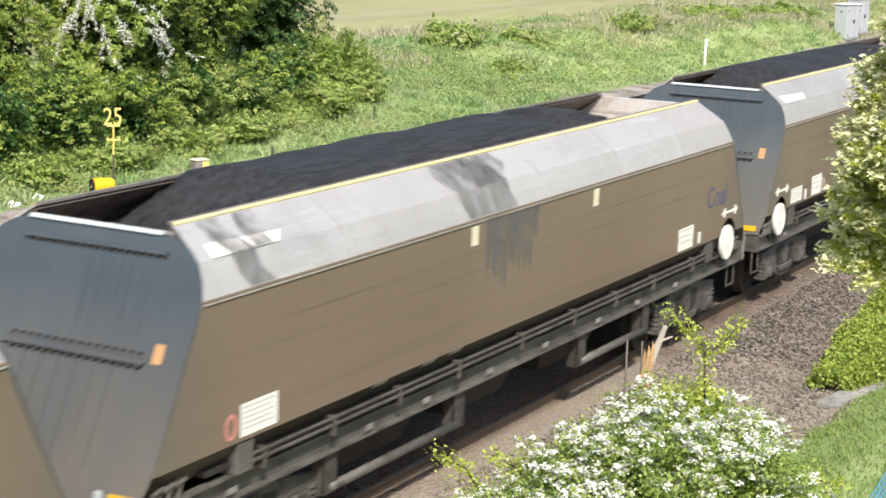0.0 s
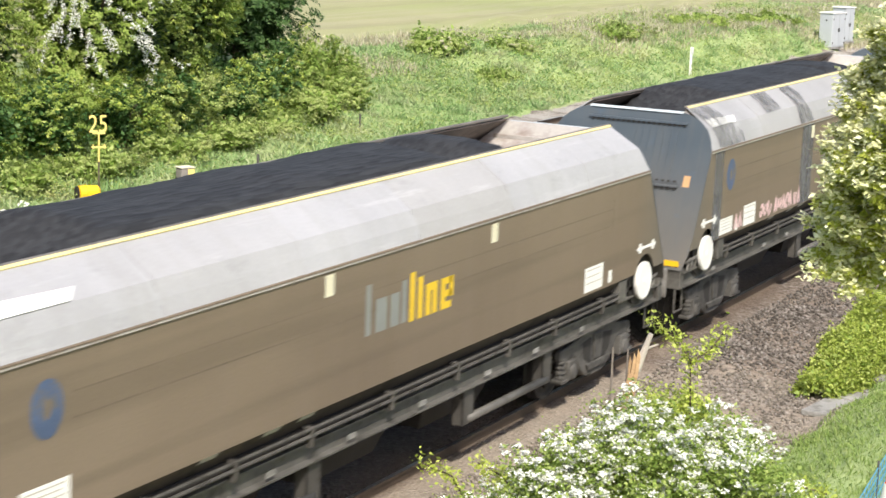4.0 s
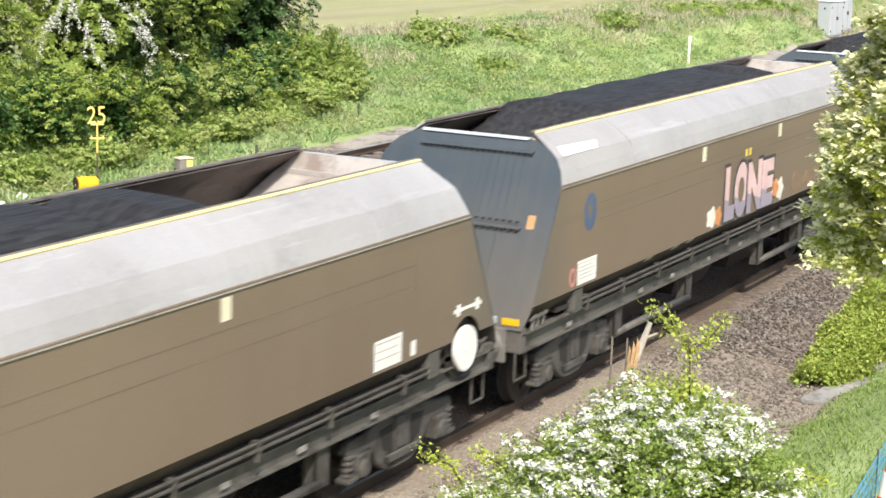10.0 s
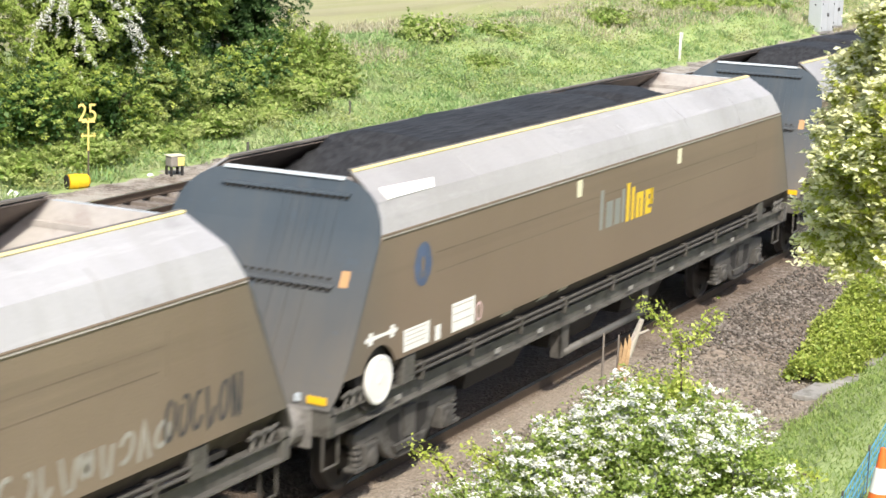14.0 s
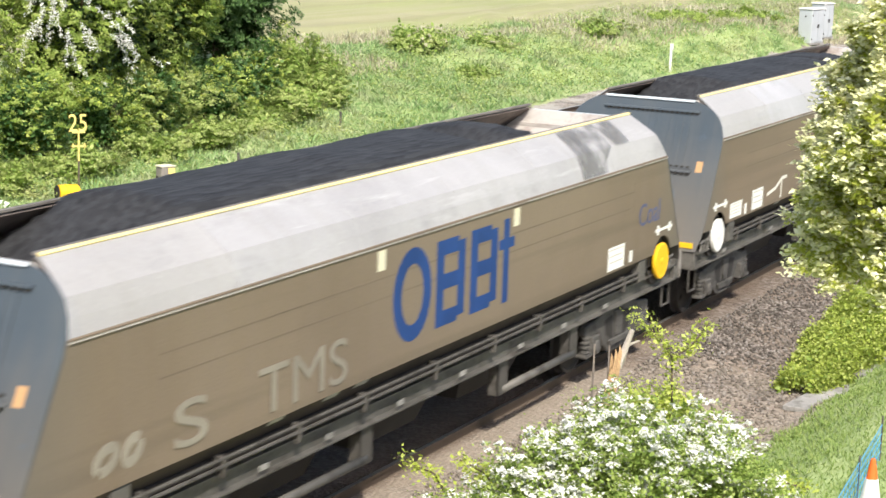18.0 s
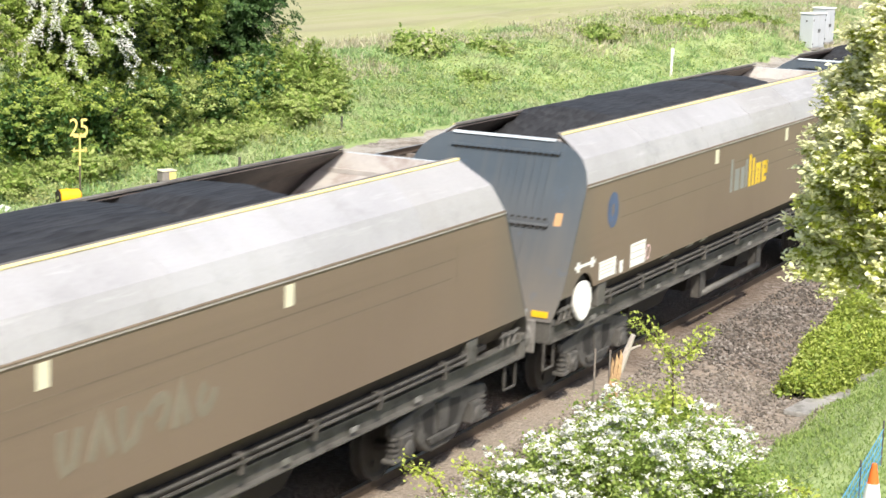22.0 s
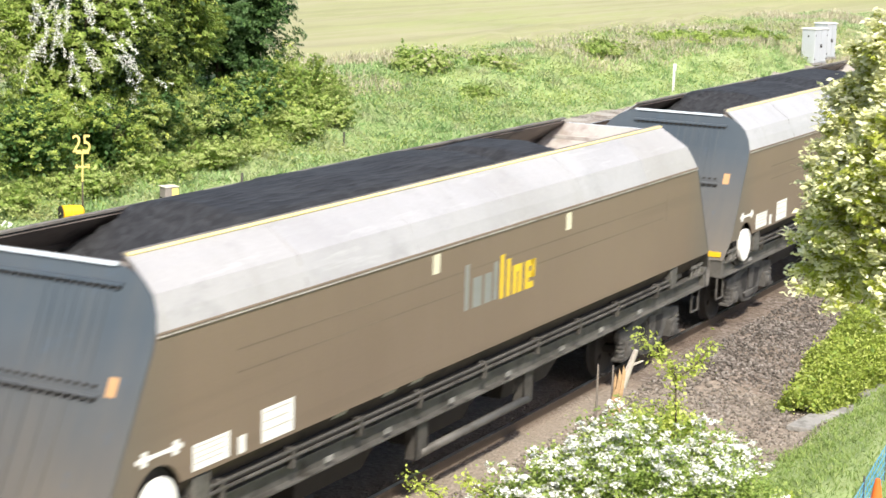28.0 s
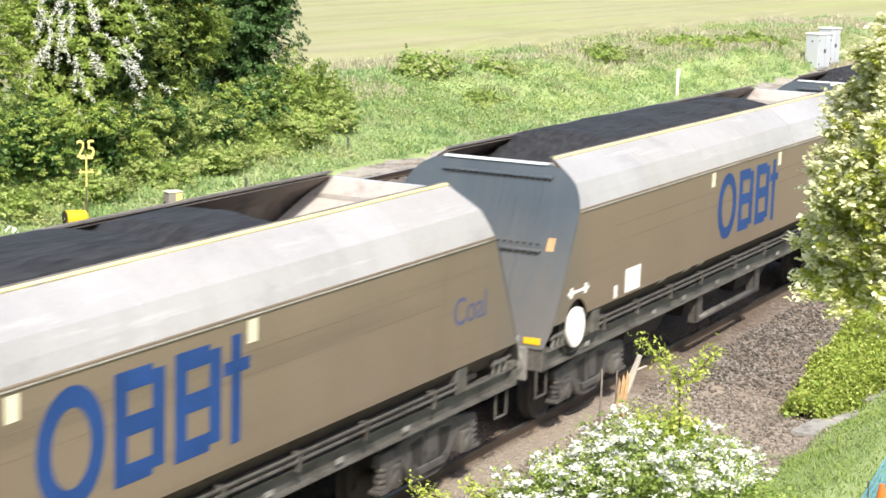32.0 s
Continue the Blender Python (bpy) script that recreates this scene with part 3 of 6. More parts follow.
def end_x(z):
    """How far the leaning end lies inside (+) or outside (-) the waist's end."""
    pts = [(1.28, -0.93), (1.58, -0.74), (2.0, -0.52), (2.55, -0.24), (3.049, 0.0), (3.383, 0.136), (3.686, 0.278)]
    for (a, p), (b, q) in zip(pts, pts[1:]):
        if z <= b:
            return p + (q - p) * (z - a) / (b - a)
    return pts[-1][1]


def side_panel_geo(s, disc_end):
    """Flat brown side with leaning ends and an arch over the hand wheel; the wall's bottom edge at z 1.57."""
    def edge(mirror):
        pts = [(end_x(z), z) for z in (3.049, 2.8, 2.55, 2.3, 2.0, 1.75, 1.57)]
        return [(LB - x if mirror else x, z) for x, z in pts]
    left, right = edge(False), edge(True)
    arch = [(0.39 * math.cos(a), 1.43 + 0.39 * math.sin(a)) for a in np.linspace(math.pi - 0.37, 0.37, 11)]
    bottom = []
    if disc_end == "L":
        bottom = [(0.0 + x, z) for x, z in arch]
    poly = left + bottom
    if disc_end == "R":
        poly += [(LB + x, z) for x, z in arch]
    poly += right[::-1]
    return Geo().prism(poly, "y", s * 1.372, s * 1.398)


def hood_geo(s, inner=False):
    d = 0.02
    prof = [(TOP[0], TOP[1]), (1.06, 3.530), (BEND[0], BEND[1]), (1.335, 3.215), WAIST]
    rows = []
    n = 28
    for i in range(n + 1):
        row = []
        for j, (y, z) in enumerate(prof):
            e = end_x(z)
            x = e + (LB - 2 * e) * i / n
            dent = 0.012 * noise.noise((x * 0.55, j * 0.8, 5.0 + s)) if j in (1, 3) else 0.004 * noise.noise((x * 0.4, j, 2.0))
            yy, zz = y + dent, z + dent
            if inner:
                yy, zz = y - 0.035, z - 0.03
            row.append((x, s * yy, zz))
        rows.append(row)
    return Geo().sheet(rows, d, (0, -s * 0.6, -0.8))


def end_outline(inset=0.0):
    half = [(0.0, 3.604), (0.80, 3.604), (0.98, 3.555), (1.13, 3.475), (1.25, 3.37), (1.335, 3.23), (1.385, 3.06), (1.40, 2.9), (1.40, 2.2), (1.40, 1.75), (1.385, 1.5), (1.34, 1.28)]
    return [(y - inset if y > inset else y, z) for y, z in half]


def end_plate_geo(mirror):
    """Leaning slate end sheet."""
    half = end_outline()
    ys = half[1:]
    ring = [(y, z) for y, z in ys] + [(-y, z) for y, z in ys[::-1]]
    g = Geo()
    zs = sorted({z for _, z in half})

    def width(z):
        pts = sorted(((z_, y_) for y_, z_ in half[1:]))
        for (a, p), (b, q) in zip(pts, pts[1:]):
            if z <= b:
                return p + (q - p) * (z - a) / (b - a)
        return pts[-1][1]
    rows = []
    for z in zs:
        w = width(z)
        x = end_x(z) - 0.035
        rows.append([((LB - x) if mirror else x, w * k, z) for k in (-1, -0.5, 0, 0.5, 1)])
    return g.sheet(rows, 0.03, (-1 if mirror else 1, 0, 0))


def ex(z, mirror, out):
    """World x of a spot standing proud of the end sheet by out."""
    x = end_x(z) - 0.035 - out
    return LB - x if mirror else x


def on_end(g, mirror, y0, y1, z0, z1, out):
    """A slab that follows the leaning end sheet."""
    a = [ex(z0, mirror, out), ex(z1, mirror, out), ex(z1, mirror, -0.005), ex(z0, mirror, -0.005)]
    zz = [z0, z1, z1, z0]
    g.put([(x, y0, z) for x, z in zip(a, zz)] + [(x, y1, z) for x, z in zip(a, zz)],
          [(0, 1, 2, 3), (7, 6, 5, 4), (0, 4, 5, 1), (1, 5, 6, 2), (2, 6, 7, 3), (3, 7, 4, 0)])
    return g


def coal_geo(seed, dips=(), stop=None):
    """Heaped load: a long ridge, steep at one end, a second lower hump at the other."""
    rnd = random.Random(seed)
    top, split, low = rnd.uniform(3.80, 3.86), rnd.uniform(8.6, 10.6), rnd.uniform(3.72, 3.80)
    a0, a1 = rnd.uniform(1.0, 1.6), rnd.uniform(10.8, 11.7)
    a1 = stop or a1
    nx, ny = 120, 20
    rows = []
    for i in range(nx + 1):
        x = 0.5 + (LB - 1.0) * i / nx
        row = []
        for j in range(ny + 1):
            y = -1.20 + 2.40 * j / ny
            ridge = top if x < split else low
            blend = min(1, abs(x - split) / 0.5)
            ridge -= 0.20 * (1 - blend)
            ridge -= sum(deep * max(0, 1 - abs(x - at) / wide) for at, wide, deep in dips)
            z = ridge - 0.26 * abs(y / 1.2) ** 2.2
            z = min(z, 2.95 + (x - a0) * 0.62, 2.95 + (a1 + 0.8 - x) * 0.58)
            z += 0.035 * noise.noise((x * 0.9, y * 1.2, seed)) + 0.010 * noise.noise((x * 5, y * 5, seed + 9)) + 0.008 * noise.noise((x * 16, y * 16, seed + 3))
            z = min(z, 3.66 - max(0, abs(y) - 0.74) * 1.0 + 0.02 * noise.noise((x * 3, y * 3, seed)))  if abs(y) > 0.74 else z
            row.append((x, y, max(2.2, z)))
        rows.append(row)
    return Geo().sheet(rows, 0.3, (0, 0, -1))


def bogie_frame_geo(s):
    """Cast side frame: arched top, deep rounded belly, horns over the axle boxes."""
    top = [(-1.26, 0.66), (-1.22, 0.78), (-0.85, 0.82), (-0.5, 0.90), (0.5, 0.90), (0.85, 0.82), (1.22, 0.78), (1.26, 0.66)]
    bot = [(1.12, 0.60), (0.76, 0.62), (0.66, 0.52), (0.54, 0.38), (0.38, 0.27), (0.20, 0.225), (-0.20, 0.225), (-0.38, 0.27), (-0.54, 0.38), (-0.66, 0.52), (-0.76, 0.62), (-1.12, 0.60)]
    return Geo().prism(top + bot, "y", s * 1.06, s * 1.17)


def build_bogie(parent, x):
    bg = new("bogie")
    bg.parent = parent
    bg.location = (x, 0, 0)
    for s in (-1, 1):
        f = part("side_frame", bogie_frame_geo(s), BOGIE, bg, bevel=0.02)
        # flat near-black panels paint the shade of openings onto the solid casting
        for k in (-1, 1):
            part("frame_opening", Geo().prism([(k * 0.20, 0.40), (k * 0.44, 0.52), (k * 0.52, 0.76), (k * 0.22, 0.80)], "y", s * 1.168, s * 1.174), DARK, f, "dark flat panel that paints a shaded opening on the side frame")
        part("spring_plank", Geo().prism([(-0.34, 0.34), (0.34, 0.34), (0.40, 0.44), (-0.40, 0.44)], "y", s * 1.17, s * 1.215).prism([(-0.10, 0.46), (0.10, 0.46), (0.16, 0.84), (-0.16, 0.84)], "y", s * 1.17, s * 1.20), BOGIE, f, bevel=0.012)
        for a in (-0.925, 0.925):
            k = 1 if a > 0 else -1
            part("axle_box", Geo().box(a - 0.14, a + 0.14, s * 1.00, s * 1.22, 0.34, 0.62).lathe([(s * 1.21, 0.115), (s * 1.25, 0.105), (s * 1.26, 0.05)], (a, 0, 0.45), "y", 14), BOGIE, bg, bevel=0.014)
            g = Geo()
            for j in range(4):
                g.tube((a + k * 0.24, s * 1.13, 0.40 + j * 0.07), (a + k * 0.24, s * 1.13, 0.435 + j * 0.07), 0.075, 10)
            part("coil_spring", g.tube((a + k * 0.24, s * 1.13, 0.38), (a + k * 0.24, s * 1.13, 0.70), 0.045, 8), BOGIE, bg)
            part("spring_seat", Geo().box(a + k * 0.24 - 0.10, a + k * 0.24 + 0.10, s * 1.04, s * 1.22, 0.33, 0.385), BOGIE, bg, bevel=0.01)
            part("brake_hanger", Geo().box(a - k * 0.36 - 0.025, a - k * 0.36 + 0.025, s * 1.00, s * 1.06, 0.26, 0.98), STEEL, bg, bevel=0.008)
    part("bolster", Geo().box(-0.24, 0.24, -1.0, 1.0, 0.62, 0.92).box(-0.9, 0.9, -0.62, -0.5, 0.5, 0.62).box(-0.9, 0.9, 0.5, 0.62, 0.5, 0.62), DARK, bg)
    wheels = []
    for a in (-0.925, 0.925):
        g = Geo().tube((0, -1.0, 0), (0, 1.0, 0), 0.075, 12)
        for s in (-1, 1):
            g.lathe([(s * 0.79, 0.10), (s * 0.80, 0.36), (s * 0.82, 0.40), (s * 0.82, 0.448), (s * 0.72, 0.452), (s * 0.70, 0.478), (s * 0.68, 0.470), (s * 0.69, 0.36), (s * 0.73, 0.10)], (0, 0, 0), "y", 26)
            for k in range(3):
                t = k * 2.094
                g.tube((0.25 * math.cos(t), s * 0.795, 0.25 * math.sin(t)), (0.25 * math.cos(t), s * 0.835, 0.25 * math.sin(t)), 0.045, 8)
        w = part("wheelset", g, WHEEL, bg, "grimy steel wheels on an axle")
        w.location = (a, 0, 0.45)
        wheels.append(w)
    return bg


def build_wagon(disc_end, coal_seed, ribbed):
    w = thing("coal_wagon", "brown bogie coal hopper with silver hoods, loaded with coal", "railway wagon", "wagons of the coal train")
    for s in (-1, 1):
        part("side_panel", side_panel_geo(s, disc_end), BROWN, w)
        for z, x0, x1 in ((2.66, 1.3, 13.03), (2.43, 1.3, 12.9)):
            part("side_seam", Geo().box(x0, x1, *sorted((s * 1.3975, s * 1.3995)), z - 0.009, z + 0.009), SEAM, w)
        part("side_seam", Geo().box(13.03, 13.042, *sorted((s * 1.3975, s * 1.3995)), 2.36, 2.80), SEAM, w)
        part("hood", hood_geo(s), SILVER, w, "dull silver hood, sooty in patches")
        part("hood_lining", hood_geo(s, True), LINING, w)
        e = end_x(3.69)
        part("rim_lip", Geo().box(e, LB - e, s * 0.782, s * 0.838, 3.672, 3.706), RIM, w, bevel=0.005)
        part("rim_strip", Geo().prism([(s * 0.838, 3.702), (s * 0.846, 3.702), (s * 0.871, 3.683), (s * 0.865, 3.669), (s * 0.838, 3.688)], "x", e, LB - e), RIMY, w, "yellow painted top edge")
        for x in (2.6, 5.0, 7.4, 9.8, 12.2):
            part("hood_seam", Geo().prism([(s * 0.875, 3.652), (s * 1.254, 3.380), (s * 1.395, 3.056), (s * 1.401, 3.058), (s * 1.2585, 3.387), (s * 0.878, 3.658)], "x", x - 0.02, x + 0.02), SILVER, w)
        part("waist_rail", Geo().prism([(s * 1.394, 3.036), (s * 1.412, 3.038), (s * 1.412, 3.052), (s * 1.394, 3.062)], "x", 0.0, LB), SEAM, w)
        part("waist_lip", Geo().box(0.0, LB, *sorted((s * 1.396, s * 1.414)), 3.018, 3.034), SLOPE, w, "worn pale lip under the hood")
        part("inner_wall", Geo().box(0.4, LB - 0.4, s * 1.33, s * 1.36, 1.7, 3.02), LINING, w)
        part("skirt", Geo().prism([(s * 1.385, 1.575), (s * 1.16, 1.29), (s * 1.13, 1.29), (s * 1.355, 1.575)], "x", -0.62 if disc_end != "L" else 0.42, LB + 0.62 if disc_end != "R" else LB - 0.42), SKIRT, w, "grimy sloping lower edge, darkened for the shade on its underside")
        sb = Geo().prism([(s * 1.22, 0.97), (s * 1.33, 0.97), (s * 1.33, 0.99), (s * 1.25, 1.0), (s * 1.25, 1.19), (s * 1.33, 1.20), (s * 1.33, 1.22), (s * 1.22, 1.22)], "x", -0.93, LB + 0.93)
        part("solebar", sb, STEEL, w)
        for z, r in ((1.375, 0.018), (1.30, 0.022)):
            part("pipe", Geo().tube((0.75, s * 1.36, z), (LB - 0.75, s * 1.36, z), r, 8), PIPE, w)
        for x in (1.1, 2.4, 3.8, 5.2, 6.9, 8.5, 9.9, 11.3, 12.9):
            part("pipe_clip", Geo().box(x - 0.03, x + 0.03, s * 1.25, s * 1.386, 1.18, 1.40), PIPE, w, bevel=0.006)
        for x in (5.45, 8.45) if disc_end == "L" else (2.5, 5.42, 9.0, 11.3):
            part("bracket", Geo().box(x - 0.15, x + 0.15, s * 1.24, s * 1.27, 0.50, 1.0).box(x - 0.15, x - 0.12, s * 1.12, s * 1.27, 0.50, 1.0).box(x + 0.12, x + 0.15, s * 1.12, s * 1.27, 0.50, 1.0), PIPE, w, bevel=0.006)
        for a, b in ((5.45, 8.45),) if disc_end == "L" else ((2.5, 5.42), (9.0, 11.3)):
            part("side_tube", Geo().tube((a, s * 1.25, 0.56), (b, s * 1.25, 0.56), 0.055, 12), STEEL, w, smooth=True)
        for x in (0.5, 3.1, 4.4, 6.0, 7.6, 9.3, 10.7, 12.2):
            part("plate", Geo().box(x, x + 0.16, s * 1.33, s * 1.336, 1.05, 1.11), CONCRETE, w, "small pale stencil on the solebar")
        for x in (3.2, 4.3, 4.95):
            part("skirt_stencil", Geo().put([(x, s * 1.392, 1.57), (x + 0.30, s * 1.392, 1.57), (x + 0.30, s * 1.332, 1.50), (x, s * 1.332, 1.50)], [(0, 1, 2, 3)]), PRINT, w)
    for mirror in (False, True):
        m = -1 if mirror else 1
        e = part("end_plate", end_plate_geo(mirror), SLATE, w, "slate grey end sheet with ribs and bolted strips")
        part("top_strip", on_end(Geo(), mirror, -0.80, 0.80, 3.585, 3.622, 0.03), PALE, e, "pale worn top edge", bevel=0.006)
        part("bolted_strip", on_end(Geo(), mirror, -0.92, 0.78, 3.425, 3.455, 0.045), SLATE, e)
        g = Geo()
        for i in range(19):
            on_end(g, mirror, -0.90 + i * 0.088, -0.86 + i * 0.088, 3.395, 3.425, 0.03)
        tagged(part("bolts", g, DARK, e), kind="stuff")
        part("bolted_strip", on_end(on_end(Geo(), mirror, -0.97, 0.70, 2.475, 2.50, 0.05), mirror, -0.97, 0.70, 2.525, 2.55, 0.012), SLATE, e)
        g = Geo()
        for i in range(16):
            on_end(g, mirror, -0.94 + i * 0.1, -0.88 + i * 0.1, 2.44, 2.475, 0.035)
            on_end(g, mirror, -0.92 + i * 0.1, -0.87 + i * 0.1, 2.55, 2.575, 0.025)
        tagged(part("bolts", g, DARK, e), kind="stuff")
        for i in range(7):
            y = -0.78 + i * (0.235 if ribbed else 0.12)
            part("rib", on_end(Geo(), mirror, y - (0.045 if ribbed else 0.012), y + (0.045 if ribbed else 0.012), 2.62, 3.36, 0.045 if ribbed else 0.006), SLATE, e)
        for i in range(6):
            y = -0.62 + i * 0.21
            part("rib", on_end(Geo(), mirror, y - 0.014, y + 0.014, 1.55, 2.42, 0.014), SLATE, e)
        part("warning_label", on_end(Geo(), mirror, -1.09 * m - 0.055, -1.09 * m + 0.055, 2.49, 2.66, 0.006), LABEL, e, "amber warning label")
        part("slope_sheet", Geo().sheet([[(LB - x if mirror else x, y, z) for y in (-k, 0, k)] for x, z, k in ((0.245, 3.618, 0.83), (0.36, 3.36, 1.14), (0.9, 3.02, 1.30), (2.7, 1.9, 1.30))], 0.03, (0, 0, -1)), SLOPE, w, "bare rusty slope sheet")
        part("cross_angle", Geo().box(*sorted((LB - 0.30 if mirror else 0.30, LB - 0.37 if mirror else 0.37)), -0.98, 0.98, 3.36, 3.42), SLOPE, w)
        hx = (LB + 0.80, LB + 0.94) if mirror else (-0.94, -0.80)
        part("headstock", Geo().box(*hx, -1.33, 1.33, 0.97, 1.30), STEEL, w, bevel=0.01)
        fx = LB + 0.945 if mirror else -0.945
        part("end_plate_marker", Geo().box(fx - 0.008, fx + 0.008, -1.29, -1.05, 1.335, 1.42), AMBER, w, "yellow marker plate")
        part("lamp_bracket", Geo().box(fx - 0.025, fx + 0.025, -0.96, -0.90, 1.34, 1.42), PALE, w, "small pale lamp bracket")
        for y in (-0.865, 0.865):
            o = 1 if mirror else -1
            part("buffer", Geo().lathe([(0, 0.22), (o * 0.04, 0.22), (o * 0.05, 0.20), (o * 0.24, 0.19), (o * 0.25, 0.165), (o * 0.33, 0.165), (o * 0.34, 0.235), (o * 0.38, 0.245), (o * 0.41, 0.21)], (hx[1] if mirror else hx[0], y, 1.06), "x", 20), BUFFER, w)
            part("buffer_base", Geo().box(*sorted((hx[1] if mirror else hx[0], (hx[1] if mirror else hx[0]) + o * 0.035)), y - 0.25, y + 0.25, 0.83, 1.29), BUFFER, w, bevel=0.01)
        part("drawgear", Geo().box(*sorted((hx[0], hx[0] + (0.5 if mirror else -0.42))), -0.12, 0.12, 0.90, 1.12), BOGIE, w, bevel=0.02)
        part("end_step", Geo().tube((hx[0], -1.25, 0.97), (hx[0], -1.25, 0.60), 0.018, 6).tube((hx[0], -1.25, 0.60), (hx[0] + (-0.32 if mirror else 0.32), -1.25, 0.60), 0.018, 6).tube((hx[0] + (-0.32 if mirror else 0.32), -1.25, 0.60), (hx[0] + (-0.32 if mirror else 0.32), -1.25, 0.97), 0.018, 6), PIPE, w)
        vx = LB - 0.75 if mirror else 0.75
        part("valve_box", Geo().box(vx - 0.14, vx + 0.14, -1.38, -1.22, 1.22, 1.55), STEEL, w, bevel=0.015)
        for k in range(3):
            px = (LB + 0.25 + k * 0.17) if mirror else (-0.25 - k * 0.17)
            part("valve", Geo().tube((px, -1.30, 1.22), (px + 0.05, -1.30, 1.42 - k * 0.04), 0.03, 8).tube((px - 0.08, -1.32, 1.36), (px + 0.10, -1.32, 1.40), 0.022, 8), STEEL, w)
        build_bogie(w, LB - 1.13 if mirror else 1.13)
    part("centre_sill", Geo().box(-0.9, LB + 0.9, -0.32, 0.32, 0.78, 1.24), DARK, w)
    # chutes are near black: the shade beneath the wagon is put into their colour
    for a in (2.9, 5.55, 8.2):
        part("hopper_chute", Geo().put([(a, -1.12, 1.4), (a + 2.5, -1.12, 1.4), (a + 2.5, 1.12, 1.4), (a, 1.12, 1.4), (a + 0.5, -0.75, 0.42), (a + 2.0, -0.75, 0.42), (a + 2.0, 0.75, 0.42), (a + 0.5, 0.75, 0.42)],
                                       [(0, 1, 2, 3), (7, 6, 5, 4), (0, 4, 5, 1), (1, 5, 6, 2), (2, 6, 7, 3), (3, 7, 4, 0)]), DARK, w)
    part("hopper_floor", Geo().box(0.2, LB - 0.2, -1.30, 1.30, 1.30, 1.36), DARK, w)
    tagged(part("coal_load", coal_geo(coal_seed), COAL, w, "heaped black coal", smooth=True), kind="stuff")
    return w


MASTERS = {}
for key, args in {"L": ("L", 4, False), "R": ("R", 11, False), "C": ("R", 23, True)}.items():
    MASTERS[key] = build_wagon(*args)


# ---- markings on the sides ----
OUT = -1.398


def flat(poly, mat, w, name, label="", lift=0.004):
    """A thin painted shape on the wagon's side: polygon of (x, z)."""
    return part(name, Geo().prism(poly, "y", OUT - lift, OUT - 0.001), mat, w, label)


def rect(w, name, x, z, wd, ht, mat, label="", slant=0.0, lift=0.004):
    return flat([(x, z), (x + wd, z), (x + wd + slant, z + ht), (x + slant, z + ht)], mat, w, name, label, lift)


def ribbon(w, name, inner, outer, mat, label, closed, lift):
    """One connected painted band between two rows of (x, z) points."""
    n = len(inner)
    g = Geo()
    y0, y1 = OUT - lift, OUT - 0.001
    vs = [(x, y, z) for y in (y0, y1) for row in (inner, outer) for x, z in row]
    fs = []
    for i in range(n if closed else n - 1):
        j = (i + 1) % n
        fs += [(i, j, n + j, n + i), (2 * n + i, 3 * n + i, 3 * n + j, 2 * n + j), (i, 2 * n + i, 2 * n + j, j), (n + i, n + j, 3 * n + j, 3 * n + i)]
    if not closed:
        fs += [(0, n, 3 * n, 2 * n), (n - 1, 3 * n - 1, 4 * n - 1, 2 * n - 1)]
    return part(name, g.put(vs, fs), mat, w, label)


def oval_ring(w, name, x, z, rx, rz, thick, mat, label="", lift=0.004):
    ts = np.linspace(0, 2 * math.pi, 32, endpoint=False)
    return ribbon(w, name, [(x + (rx - thick) * math.cos(t), z + (rz - thick) * math.sin(t)) for t in ts], [(x + rx * math.cos(t), z + rz * math.sin(t)) for t in ts], mat, label, True, lift)


def stroke(w, name, pts, r, mat, label="", lift=0.005):
    """A painted line of half width r through (x, z) points."""
    p = [Vector(k) for k in pts]
    lo, hi = [], []
    for i, k in enumerate(p):
        d = (p[min(i + 1, len(p) - 1)] - p[max(i - 1, 0)]).normalized()
        n = Vector((-d.y, d.x)) * r
        lo.append(tuple(k - n)), hi.append(tuple(k + n))
    return ribbon(w, name, lo, hi, mat, label, False, lift)


def data_panel(w, x, z, wd, ht, lines=5):
    p = rect(w, "data_panel", x, z, wd, ht, WHITE, "white data panel with illegible lines")
    for i in range(lines):
        zz = z + ht * (0.88 - i * 0.8 / lines)
        k = 0.82 if i % 2 else 0.9
        part("print_line", Geo().box(x + wd * 0.06, x + wd * k, OUT - 0.0065, OUT - 0.003, zz - ht * 0.02, zz + ht * 0.02), PRINT, p)


def hand_wheel(w, x, mat, label):
    d = part("hand_wheel", Geo().lathe([(-1.33, 0.26), (-1.36, 0.28), (-1.40, 0.28), (-1.408, 0.25), (-1.402, 0.23), (-1.402, 0.05), (-1.412, 0.04)], (x, 0, 1.42), "y", 32), mat, w, label)
    # near-black backing disc: the shade of the wheel's recess put into its colour
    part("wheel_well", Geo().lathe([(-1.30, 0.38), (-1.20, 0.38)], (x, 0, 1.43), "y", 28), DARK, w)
    g = Geo().box(x - 0.36, x + 0.36, OUT - 0.004, OUT, 1.93 - 0.02, 1.93 + 0.02)
    for k in (-0.24, 0.25):
        g.box(x + k - 0.045, x + k + 0.045, OUT - 0.0045, OUT, 1.86, 2.0).box(x + k - 0.10, x + k + 0.10, OUT - 0.005, OUT, 1.905, 1.955)
    part("brake_symbol", g, WHITE, w, "white stencilled brake symbol")


def word(w, txt, x, z, size, mat, label):
    me = glyph(txt, 0.0)
    me.transform(Matrix.Diagonal((size, size, 2.0, 1)))
    me.materials.clear()
    me.materials.append(mat)
    ob = part("lettering", me, mat, w, label)
    ob.matrix_basis = pose(x, OUT - 0.003, z, 90, 0, 0)
    return ob


